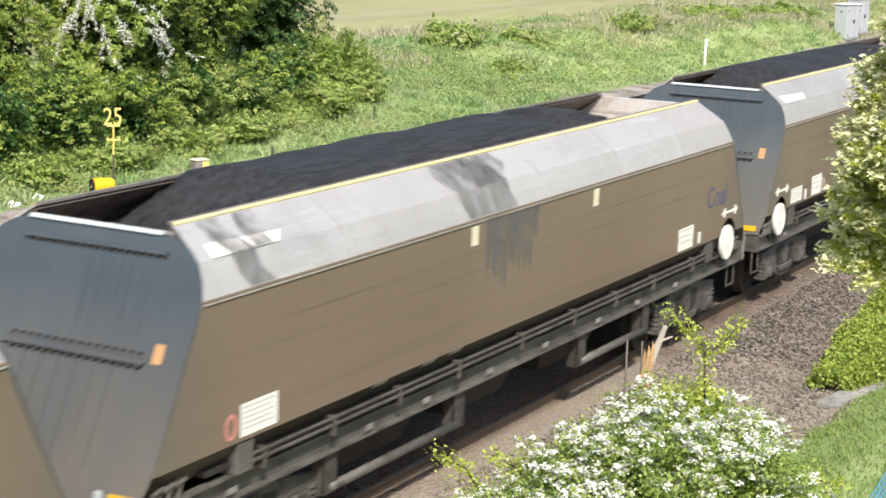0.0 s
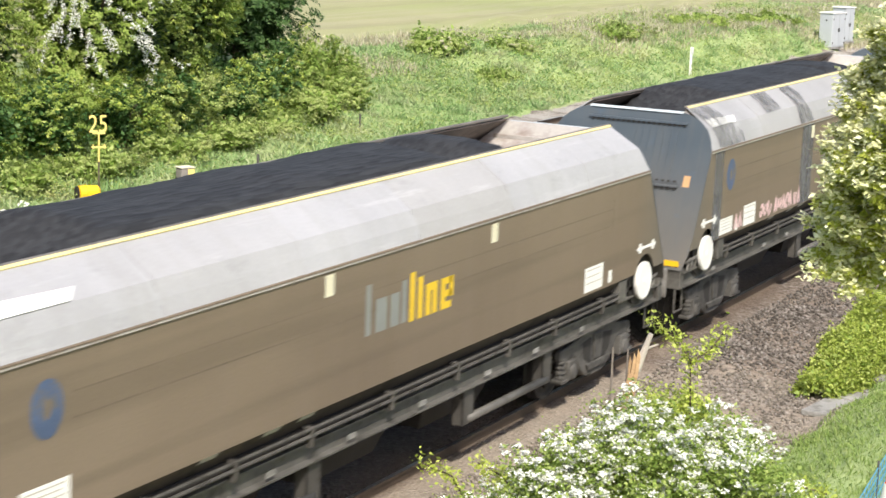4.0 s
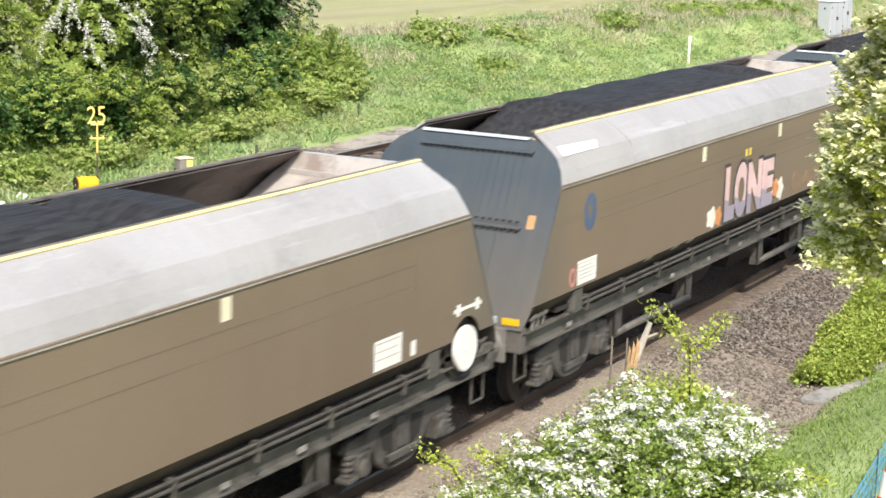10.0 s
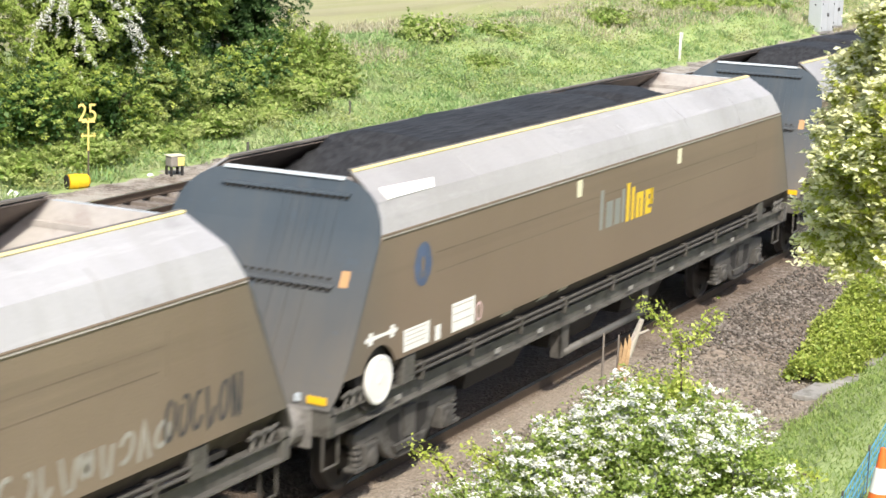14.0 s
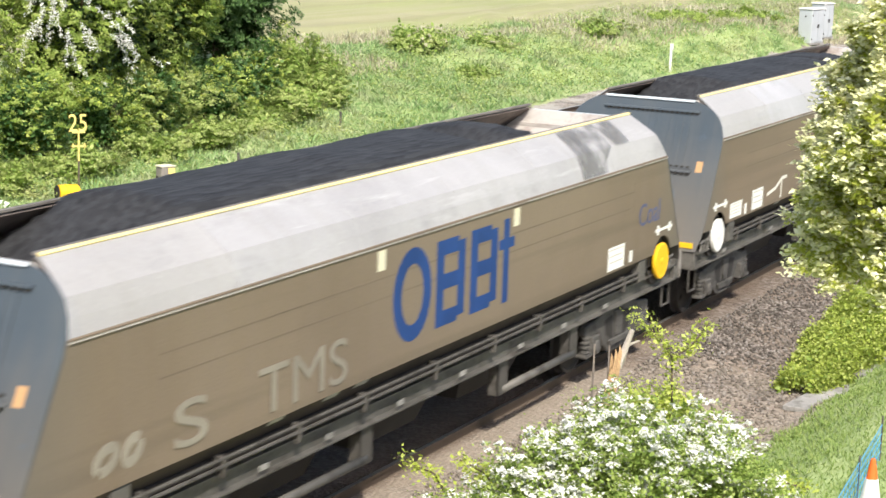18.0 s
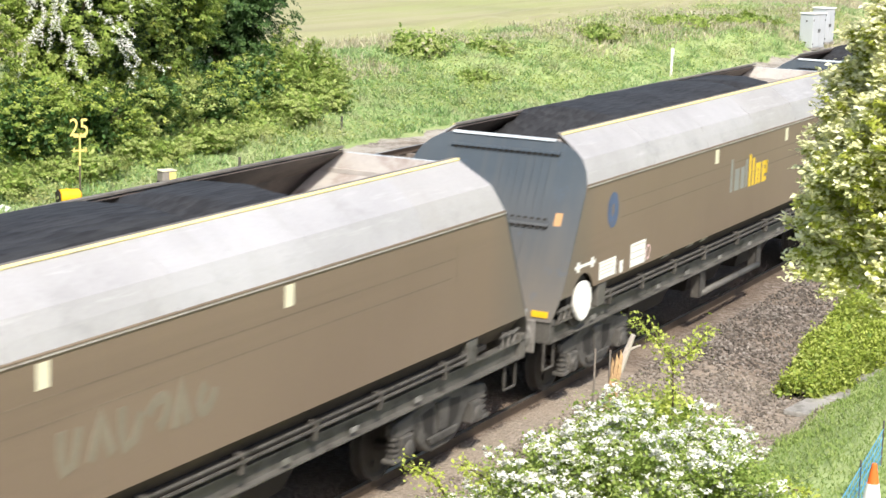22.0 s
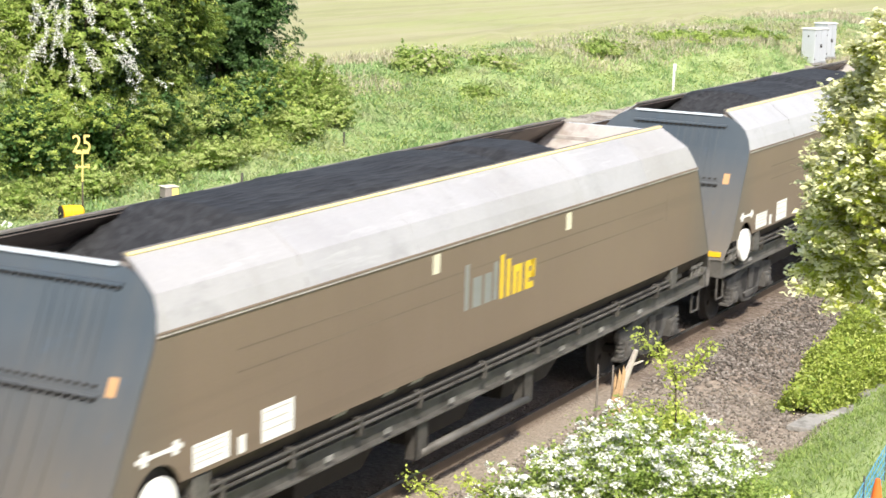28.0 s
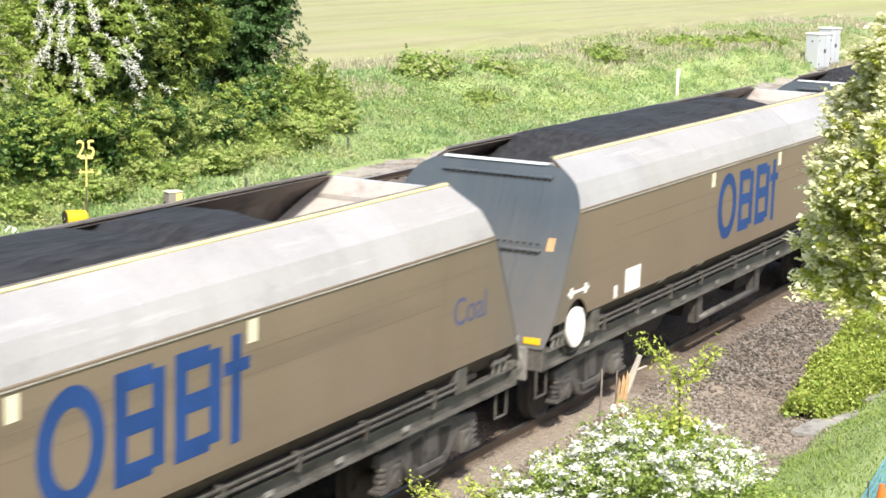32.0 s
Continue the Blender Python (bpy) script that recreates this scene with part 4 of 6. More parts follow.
def fat_word(w, txt, x, z, wd, ht, fill, line, label, swell=0.05):
    """Sprayed fat letters with an outline, stretched to a width and height."""
    for name, mat, off, lift in (("graffiti_outline", line, swell * 2.0, 0.008), ("graffiti_letters", fill, swell, 0.011)):
        me = glyph(txt, off)
        co = np.empty(len(me.vertices) * 3)
        me.vertices.foreach_get("co", co)
        co = co.reshape(-1, 3)
        if name == "graffiti_outline":
            lo, hi = co.min(0) + swell, co.max(0) - swell
        sx, sz = wd / (hi[0] - lo[0]), ht / (hi[1] - lo[1])
        out = np.stack([x + (co[:, 0] - lo[0]) * sx, OUT - lift + co[:, 2], z + (co[:, 1] - lo[1]) * sz], 1)
        me.vertices.foreach_set("co", out.ravel())
        me.materials.clear()
        me.materials.append(mat)
        me.update()
        part(name, me, mat, w, label)


def fat_letter(w, ch, x0, x1, z0, z1, fill, line, label, swell=0.09, lower=None, lift=0.008):
    """One fat sprayed letter in its own box, with an outline and, if wanted, a second colour in its lower part."""
    for name, mat, off, grow, up in (("graffiti_outline", line, swell, 0.06, lift), ("graffiti_letter", fill, swell, 0.0, lift + 0.003)):
        me = glyph(ch, off * 0.5)
        co = np.empty(len(me.vertices) * 3)
        me.vertices.foreach_get("co", co)
        co = co.reshape(-1, 3)
        lo, hi = co.min(0), co.max(0)
        bz = max(1.574, z0 - grow)
        sx, sz = (x1 - x0 + 2 * grow) / (hi[0] - lo[0]), (z1 + grow - bz) / (hi[1] - lo[1])
        out = np.stack([x0 - grow + (co[:, 0] - lo[0]) * sx, OUT - up + co[:, 2], bz + (co[:, 1] - lo[1]) * sz], 1)
        me.vertices.foreach_set("co", out.ravel())
        me.materials.clear()
        me.materials.append(mat)
        me.update()
        part(name, me, mat, w, label)
    if lower:
        low = me.copy()
        bm = bmesh.new()
        bm.from_mesh(low)
        bmesh.ops.bisect_plane(bm, geom=bm.verts[:] + bm.edges[:] + bm.faces[:], plane_co=(x0, 0, z0 + (z1 - z0) * 0.42), plane_no=(0.25, 0, 1), clear_outer=True)
        bmesh.ops.translate(bm, verts=bm.verts, vec=(0, -0.0015, 0))
        bm.to_mesh(low)
        bm.free()
        low.materials.clear()
        low.materials.append(lower)
        part("graffiti_shade", low, lower, w, "lilac lower part of the letter")


def cloud(w, x, z, rx, rz, mat, label, lift=0.005):
    """A lobed sprayed puff."""
    ts = np.linspace(0, 2 * math.pi, 30, endpoint=False)
    flat([(x + rx * math.cos(t) * (1 + 0.16 * math.cos(5 * t)), z + rz * math.sin(t) * (1 + 0.16 * math.cos(5 * t))) for t in ts], mat, w, "graffiti_cloud", label, lift)


def slurry_band(w, x, wd, z0=1.585, z1=3.015):
    """A broad upright band of dried coal slurry."""
    rect(w, "slurry_band", x, z0, wd, z1 - z0, BAND, "dark band of dried coal slurry", 0.0, 0.003)


def blue_logo(w):
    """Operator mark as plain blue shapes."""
    g = new("operator_mark")
    g.parent = w
    g.location = (0.12, 0, 0)
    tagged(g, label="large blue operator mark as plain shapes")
    oval_ring(g, "blue_ring_shape", 6.05, 2.35, 0.46, 0.55, 0.19, BLUE)
    for x in (6.64, 7.54):
        wd, ht, t = 0.74, 1.04, 0.185
        for a, b, c, d in ((0, 0, t, ht), (wd - t, 0.06, t, ht - 0.12), (t, 0, wd - 2 * t, t), (t, 0.44, wd - 2 * t, t), (t, ht - t, wd - 2 * t, t)):
            rect(g, "blue_bar", x + a, 1.83 + b, c, d, BLUE)
    rect(g, "blue_bar", 8.46, 1.80, 0.16, 1.08, BLUE)
    rect(g, "blue_bar", 8.33, 2.50, 0.128, 0.13, BLUE)
    rect(g, "blue_bar", 8.622, 2.50, 0.15, 0.13, BLUE)


def grey_yellow_logo(w):
    g = new("operator_mark")
    g.parent = w
    g.location = (0.05, 0, 0.04)
    tagged(g, label="faded grey and bright yellow operator mark as plain bars")
    for x, z, ww, h in ((6.14, 2.13, 0.11, 0.56), (6.36, 2.13, 0.24, 0.37), (6.68, 2.13, 0.20, 0.37), (6.94, 2.13, 0.10, 0.48)):
        rect(g, "grey_bar", x, z, ww, h, GREYV)
    for x, z, ww, h in ((7.12, 2.11, 0.11, 0.56), (7.31, 2.11, 0.11, 0.48), (7.50, 2.11, 0.11, 0.37), (7.66, 2.11, 0.11, 0.37), (7.86, 2.11, 0.11, 0.37), (8.07, 2.24, 0.10, 0.24)):
        rect(g, "yellow_bar", x, z, ww, h, YELLOW)
    rect(g, "yellow_bar", 7.61, 2.39, 0.05, 0.09, YELLOW)
    for z in (2.11, 2.25, 2.40):
        rect(g, "yellow_bar", 7.97, z, 0.15, 0.08, YELLOW)


def scrawl(w, seed, x0, x1, z0, h, mat, label, r=0.025, step=0.28):
    """Sprayed loops and strokes that stand for writing nobody can read."""
    rnd = random.Random(seed)
    x = x0
    while x < x1:
        wd = step * rnd.uniform(0.55, 0.85)
        kind = rnd.random()
        a, p, q = rnd.uniform(0.6, 1.0), rnd.uniform(0, 6.28), rnd.choice((1, 1, 2))
        if kind < 0.55:
            span = rnd.uniform(3.8, 6.0)
            pts = [(x + wd * 0.5 + wd * 0.5 * math.cos(p + t), z0 + h * 0.5 + h * 0.5 * a * math.sin(q * (p + t) + 0.4)) for t in np.linspace(0, span, 14)]
        elif kind < 0.8:
            pts = [(x + wd * rnd.uniform(0, 0.2), z0 + h * rnd.uniform(0.8, 1.05)), (x + wd * 0.15, z0 + h * 0.4), (x + wd * 0.3, z0), (x + wd * 0.7, z0 + h * rnd.uniform(0, 0.15)), (x + wd, z0 + h * rnd.uniform(0.3, 0.9))]
        else:
            pts = [(x + wd * 0.1, z0), (x + wd * 0.3, z0 + h * 0.5), (x + wd * 0.5, z0 + h * rnd.uniform(0.9, 1.1)), (x + wd * 0.75, z0 + h * 0.45), (x + wd, z0)]
        stroke(w, "graffiti", pts, r, mat, label, 0.005 + 0.0003 * (int(x / step) % 5))
        x += step


def bubble(w, x, z, n, wd, ht, fill, line, label, seed):
    """A row of fat sprayed blobs with a dark outline."""
    rnd = random.Random(seed)
    for i in range(n):
        cx, cz = x + wd * (i + 0.5) / n, z + ht * 0.5 + rnd.uniform(-0.05, 0.05)
        rx, rz = wd / n * 0.58, ht * 0.5
        for k, m, name, lift in ((1.18, line, "graffiti_outline", 0.004 + 0.0003 * i), (1.0, fill, "graffiti", 0.007 + 0.0003 * i)):
            poly = []
            for j in range(18):
                t = 2 * math.pi * j / 18
                q = 1 + 0.10 * math.sin(3 * t + i) + 0.06 * math.sin(5 * t + 2 * i)
                e = 0.75
                cxx, szz = math.copysign(abs(math.cos(t)) ** e, math.cos(t)), math.copysign(abs(math.sin(t)) ** e, math.sin(t))
                poly.append((cx + rx * k * q * cxx, cz + rz * (k * 0.97) * q * szz))
            flat(poly, m, w, name, label, lift)
        stroke(w, "graffiti_line", [(cx - rx * 0.1, cz - rz * 0.25), (cx + rx * 0.15, cz + rz * 0.1), (cx - rx * 0.05, cz + rz * 0.4)], 0.02, line, "", 0.012)


def soot_patch(w, x, wd, depth, seed):
    """Coal slurry that ran down from the waist: ragged vertical tongues."""
    rnd = random.Random(seed)
    k = x
    while k < x + wd:
        a = rnd.uniform(0.10, 0.34)
        d = min(1.42, depth * rnd.uniform(0.4, 1.0))
        flat([(k, 3.02), (k + a, 3.02), (k + a * 0.92, 3.02 - d * 0.6), (k + a * 0.55, 3.02 - d), (k + a * 0.15, 3.02 - d * 0.8)], SMEAR, w, "soot_streak", "dark streaks of run-down coal dust", 0.003 + rnd.uniform(0, 0.002))
        k += a * 0.9


def hood_smear(w, x, wd, seed, part_way=1.0):
    """A dark film across the near hood from the rim down."""
    rnd = random.Random(seed)
    prof = [(0.885, 3.664), (1.06, 3.545), (1.262, 3.397), (1.345, 3.222), (1.404, 3.075)]
    rows = []
    lean = rnd.uniform(-0.2, 0.35)
    n = max(2, int(len(prof) * part_way))
    for j, (y, z) in enumerate(prof[:n]):
        a = x + lean * j / 4 + rnd.uniform(-0.08, 0.08)
        ww = wd * rnd.uniform(0.7, 1.1)
        rows.append([(a + ww * i / 6, -y - 0.010, z + 0.010) for i in range(7)])
    part("coal_smear", Geo().sheet(rows, 0.002, (0, 0.6, -0.8)), SMEAR, w, "dark coal smear across the hood")


TRAVEL = [(0, 0.0), (1, 9.14), (2, 18.37), (3, 27.62), (4, 36.94), (5, 46.28), (6, 55.66), (7, 65.09), (8, 74.55), (9, 84.03), (10, 93.62), (11, 103.21), (12, 112.79), (13, 122.47), (14, 132.17), (15, 141.89), (16, 151.67), (17, 161.47), (18, 171.37), (19, 181.23), (20, 191.12), (21, 201.17), (22, 211.14), (23, 221.20), (24, 231.31), (25, 241.47), (26, 251.65), (27, 261.85), (28, 272.11), (29, 282.40), (30, 292.78), (31, 303.14), (32, 313.55)]
START = 13.5

WAGONS = []
KINDS = {-2: "L", -1: "L", 0: "R", 1: "L", 2: "R", 3: "L", 4: "R", 5: "C", 6: "R", 7: "L", 8: "L", 9: "L", 10: "R", 11: "L", 12: "L", 13: "L", 14: "L", 15: "L", 16: "L", 17: "L", 18: "L", 19: "L", 20: "L", 21: "R", 22: "L"}
used = set()
for k in sorted(KINDS):
    key = KINDS[k]
    if key in used:
        w = copy_thing(MASTERS[key], pose(START + k * PITCH, 0, 0))
    else:
        w = MASTERS[key]
        used.add(key)
    WAGONS.append((k, w))

GREY_YELLOW = {1, 2, 3, 4, 8, 13, 16}
BLUE_MARK = {7, 9, 10, 11, 14, 15, 17, 18, 19, 20, 21}
BLUE_RING = {2, 3, 4, 6, 8, 12, 13}
COAL_WORD = {0, 9, 10, 11, 14, 17, 18}
TAGS = {0: (5.42, 8.94), 9: (5.08, 9.25)}
PATCHED = {0, 1, 2, 3, 6, 7, 8, 12}
ONE_PANEL = {7, 14, 15, 18, 19}
SAID = {0: "brown coal hopper with sooty streaks down its side, loaded", 1: "brown coal hopper with a grey and yellow mark, loaded", 3: "brown coal hopper with grey and pink graffiti, loaded with coal",
        5: "plain brown coal hopper with ribbed blue-grey ends, loaded", 6: "brown coal hopper with pale pink bubble graffiti, loaded", 7: "brown coal hopper with blue mark and long grey scrawl",
        9: "brown coal hopper with a large multicoloured graffiti piece, loaded", 10: "brown coal hopper with a yellow hand wheel, loaded", 12: "plain brown coal hopper with a blue ring, loaded",
        14: "brown coal hopper with white sprayed tags, loaded with coal"}


def mark_wagons():
    for k, w in WAGONS:
        if k in GREY_YELLOW:
            tagged(w, "brown coal hopper with a grey and yellow mark, loaded")
        if k in BLUE_MARK:
            tagged(w, "brown coal hopper with a large blue mark, loaded")
        if k in SAID:
            tagged(w, SAID[k])
        for x in TAGS.get(k, (5.42, 8.94) if k in BLUE_MARK else (5.43, 9.27)):
            rect(w, "number_tag", x - 0.085, 2.75, 0.17, 0.23, CREAM, "cream upright tag plate")
        left = KINDS[k] == "L"
        if left:
            hand_wheel(w, 0.03, WHITE, "white hand wheel disc")
            if k not in ONE_PANEL:
                data_panel(w, 0.55, 1.62, 0.62, 0.26, 4)
            rect(w, "small_panel", 1.32, 1.60, 0.13, 0.18, WHITE, "small white panel")
            data_panel(w, 1.74, 1.61, 0.60, 0.35, 0 if k in ONE_PANEL else 3)
            if k in (1, 8, 12, 13):
                oval_ring(w, "warning_ring", 2.46, 1.74, 0.09, 0.12, 0.03, SPRAYL, "faded warning ring")
        else:
            hand_wheel(w, LB + 0.02, AMBER if k == 10 else WHITE, "yellow hand wheel disc" if k == 10 else "white hand wheel disc")
            if k != 10:
                data_panel(w, 0.62, 1.61, 0.64, 0.33)
                oval_ring(w, "warning_ring", 0.46, 1.75, 0.10, 0.13, 0.035, SPRAYP, "faded red warning ring")
            data_panel(w, 12.12, 1.61, 0.62, 0.34, 3)
            rect(w, "small_panel", 12.95, 1.62, 0.12, 0.17, WHITE, "small white panel")
        if k in GREY_YELLOW:
            grey_yellow_logo(w)
        if k in BLUE_MARK:
            blue_logo(w)
        if k in PATCHED:
            part("hood_patch", Geo().put([(0.42, -1.112, 3.506), (1.62, -1.150, 3.478), (1.45, -1.262, 3.398), (0.36, -1.262, 3.398), (0.42, -1.102, 3.499), (1.62, -1.140, 3.471), (1.45, -1.252, 3.391), (0.36, -1.252, 3.391)],
                                         [(0, 1, 2, 3), (7, 6, 5, 4), (0, 4, 5, 1), (1, 5, 6, 2), (2, 6, 7, 3), (3, 7, 4, 0)]), WHITE, w, "white painted patch on the hood")
        if k in BLUE_RING:
            oval_ring(w, "blue_ring", 0.97, 2.58, 0.21, 0.26, 0.165, FADEB, "worn blue ring emblem")
        if k in COAL_WORD:
            word(w, "Coal", 13.26, 2.10, 0.48, DULLBLUE, "faded blue word Coal")
    by = dict(WAGONS)
    soot_patch(by[0], 5.7, 1.3, 1.0, 3)
    slurry_band(by[3], 4.80, 0.70)
    slurry_band(by[3], 0.16, 0.42)
    soot_patch(by[15], 5.3, 0.6, 0.9, 8)
    for k, spots in {0: ((0.5, 0.4), (1.1, 0.35), (5.0, 1.3), (5.8, 1.0)), 3: ((0.25, 1.1), (3.2, 1.0), (4.8, 0.7)), 4: ((0.6, 0.5),), 10: ((11.2, 1.2), (12.4, 0.7)), 15: ((1.2, 0.35), (4.9, 0.45), (5.3, 0.5))}.items():
        for i, (x, wd) in enumerate(spots):
            hood_smear(by[k], x, wd, k * 10 + i, 1.0 if i % 2 == 0 else 0.6)
    # grey piece with a pink outline, cyan ends and scrawls
    w = by[3]
    for ch, x0, x1 in (("D", 7.9, 8.62), ("V", 8.62, 9.36), ("S", 9.36, 10.2)):
        fat_letter(w, ch, x0, x1, 1.60, 2.06, SPRAYG, SOOT, "grey sprayed letter with a dark outline", 0.10)
    stroke(w, "graffiti", [(7.84, 1.60), (7.88, 1.95), (8.05, 2.14), (8.35, 2.20), (8.6, 2.12), (8.85, 2.20), (9.15, 2.17), (9.35, 2.27), (9.65, 2.20), (9.95, 2.22), (10.2, 2.10)], 0.035, SPRAYP, "pink sprayed outline", 0.016)
    flat([(7.34, 1.585), (7.80, 1.585), (7.75, 1.80), (7.66, 2.08), (7.56, 2.10), (7.48, 1.85)], SPRAYC, w, "graffiti_edge", "cyan sprayed edge")
    flat([(10.22, 2.13), (10.45, 2.20), (10.62, 2.05), (10.55, 1.90), (10.80, 1.80), (10.70, 1.585), (10.50, 1.585), (10.52, 1.75), (10.34, 1.85), (10.40, 2.02)], SPRAYC, w, "graffiti_edge", "cyan sprayed edge")
    scrawl(w, 5, 11.05, 13.5, 1.64, 0.30, SPRAYP, "pink sprayed scrawl", 0.028, 0.27)
    scrawl(w, 7, 13.75, 14.7, 1.64, 0.28, SPRAYP, "pink sprayed scrawl", 0.034, 0.24)
    for seed, x0, x1 in ((6, 1.28, 1.7), (16, 2.62, 3.2), (17, 3.4, 4.25), (18, 4.52, 4.9)):
        scrawl(w, seed, x0, x1, 1.63, 0.25, SPRAYL, "pale pink sprayed scrawl", 0.03, 0.21)
    # fat pink letters between two puffs
    w = by[6]
    for ch, x0, x1, z0, z1 in (("L", 6.50, 7.00, 1.62, 2.52), ("O", 6.98, 7.64, 1.60, 2.52), ("N", 7.62, 8.36, 1.60, 2.47), ("E", 8.38, 9.02, 1.60, 2.42)):
        fat_letter(w, ch, x0, x1, z0, z1, SPRAYL, SOOT, "fat pale pink sprayed letter with a dark outline", 0.13, SPRAYI, 0.008 + 0.0045 * (x0 > 7.5))
    cloud(w, 5.93, 1.78, 0.22, 0.16, SPRAYW, "cream sprayed puff")
    cloud(w, 6.24, 1.76, 0.15, 0.15, SPRAYH, "orange sprayed puff", 0.006)
    cloud(w, 9.18, 1.84, 0.15, 0.15, SPRAYH, "orange sprayed puff", 0.018)
    cloud(w, 9.46, 1.80, 0.18, 0.19, SPRAYW, "cream sprayed puff", 0.0065)
    for x in (7.45, 7.64):
        rect(w, "graffiti_dot", x, 2.60, 0.10, 0.12, SPRAYY, "yellow sprayed dot")
    scrawl(w, 44, 10.2, 12.0, 1.68, 0.30, GHOSTO, "faint orange sprayed scrawl", 0.03, 0.30)
    # long grey scrawl
    w = by[7]
    scrawl(w, 9, 2.6, 12.9, 1.66, 0.36, SPRAYG, "long grey sprayed scrawl", 0.024, 0.27)
    scrawl(w, 10, 13.0, 14.2, 1.70, 0.46, SOOT, "dark sprayed scribble", 0.022, 0.22)
    arc = [(0.62 + 0.20 * math.cos(t), 2.92 + 0.26 * math.sin(t)) for t in np.linspace(0.7, 5.4, 14)]
    bowl = [(0.08 + 0.02, 2.60), (0.06, 3.12)] + [(0.0 - 0.17 * math.sin(t), 2.98 + 0.16 * math.cos(t)) for t in np.linspace(0, math.pi, 8)] + [(0.07, 2.80)]
    for pts in ([(1.02 - a, b) for a, b in arc], bowl):
        g = Geo()
        for (a, b), (c, d) in zip(pts, pts[1:]):
            g.tube((ex(b, False, 0.012), a, b), (ex(d, False, 0.012), c, d), 0.032, 6)
        part("graffiti", g, SPRAYW, w, "white sprayed letter on the end")
    # large piece
    w = by[9]
    scrawl(w, 12, 0.55, 1.75, 1.90, 0.42, SPRAYW, "white sprayed scrawl", 0.035, 0.36)
    fat_word(w, "TOE!", 1.80, 1.97, 1.25, 0.42, SPRAYW, SPRAYW, "white sprayed letters", 0.012)
    fat_word(w, "CTS!", 2.42, 1.60, 0.75, 0.22, SPRAYW, SPRAYW, "small white sprayed letters", 0.004)
    stroke(w, "graffiti_halo", [(3.36, 1.60), (3.5, 1.9), (3.66, 2.26), (3.9, 2.38), (4.25, 2.38), (4.40, 2.52), (4.62, 2.40), (5.0, 2.42), (5.35, 2.36), (5.50, 2.50), (5.64, 2.36), (5.95, 2.34), (6.2, 2.40), (6.7, 2.40), (7.0, 2.34), (7.4, 2.38), (7.8, 2.32), (8.2, 2.34), (8.6, 2.24), (9.0, 2.28), (9.5, 2.22), (9.66, 1.9), (9.82, 1.60)], 0.055, SPRAYH, "orange sprayed halo", 0.0058)
    for x, z, k in ((4.5, 1.70, 0.16), (5.30, 1.75, 0.14), (6.02, 1.80, 0.13), (6.80, 1.72, 0.12), (7.46, 1.85, 0.15), (8.86, 1.80, 0.16), (9.40, 1.80, 0.22), (3.62, 1.72, 0.16)):
        cloud(w, x, z, k, k, SPRAYH if k > 0.14 else SPRAYY, "orange and yellow sprayed fill", 0.0056)
    for ch, x0, x1, z0, z1 in (("C", 3.80, 4.46, 1.64, 2.26), ("T", 4.46, 5.22, 1.62, 2.30), ("C", 5.36, 5.98, 1.63, 2.26), ("R", 6.04, 6.74, 1.61, 2.28), ("E", 6.82, 7.40, 1.61, 2.26), ("W", 7.48, 8.74, 1.61, 2.20), ("!", 8.94, 9.18, 1.61, 2.10)):
        fat_letter(w, ch, x0, x1, z0, z1, SPRAYV, SPRAYN, "pale grey sprayed letter with a violet outline", 0.10, None, 0.008)
    for x, z in ((4.30, 1.62), (5.05, 1.62), (6.10, 1.66), (7.75, 2.22), (9.0, 1.95)):
        rect(w, "graffiti_edge", x, z, 0.12, 0.14, SPRAYY, "yellow sprayed edge", 0.05, 0.0075)
    for x, z in ((9.40, 1.66), (9.58, 1.78), (9.50, 1.98), (3.34, 1.90), (3.30, 1.75), (3.42, 2.02)):
        cloud(w, x, z, 0.10, 0.08, SPRAYC if x < 9.55 else CREAM, "cyan and cream sprayed dot", 0.0072)
    # pale piece with streaks
    bubble(w, 10.9, 1.62, 5, 2.4, 0.56, SPRAYL, SPRAYW, "pale pink graffiti with a white outline", 8)
    for i in range(7):
        x = 11.05 + 0.33 * i
        stroke(w, "graffiti", [(x, 1.68), (x + 0.06, 1.9), (x + 0.14, 2.14)], 0.022, SPRAYN if i % 2 else SPRAYW, "sprayed inner line", 0.0135)
    stroke(w, "graffiti", [(11.0, 2.28), (11.2, 2.42), (11.35, 2.28), (11.8, 2.30), (12.2, 2.36), (12.4, 2.46), (12.6, 2.32), (13.1, 2.34)], 0.018, SPRAYN, "dark sprayed crest", 0.006)
    for i in range(5):
        z = 1.66 + i * 0.11
        stroke(w, "graffiti", [(10.15 + 0.06 * i, z), (10.5, z + 0.02), (10.8, z + 0.05)], 0.018, SPRAYW if i % 2 else SPRAYN, "sprayed streak")
        stroke(w, "graffiti", [(13.35, z + 0.04), (13.6, z + 0.12), (13.95 - 0.05 * i, z + 0.08)], 0.018, SPRAYW if i % 2 else SPRAYN, "sprayed streak")
    scrawl(w, 15, 14.15, 14.75, 1.62, 0.2, SPRAYW, "white sprayed tag", 0.02, 0.2)
    # faded letters and smears
    fat_word(by[10], "TMS", 2.95, 1.66, 1.75, 0.50, FADEG, FADEG, "faded grey sprayed letters", 0.0)
    fat_word(by[10], "S", 1.52, 1.68, 0.55, 0.46, FADEG, FADEG, "faded grey sprayed letter", 0.003)
    scrawl(by[10], 30, 0.35, 0.85, 1.70, 0.34, FADEG, "faded grey sprayed smear", 0.05, 0.42)
    scrawl(by[12], 33, 5.6, 8.0, 1.95, 0.4, FAINT, "faded grey sprayed smear", 0.06, 0.42)
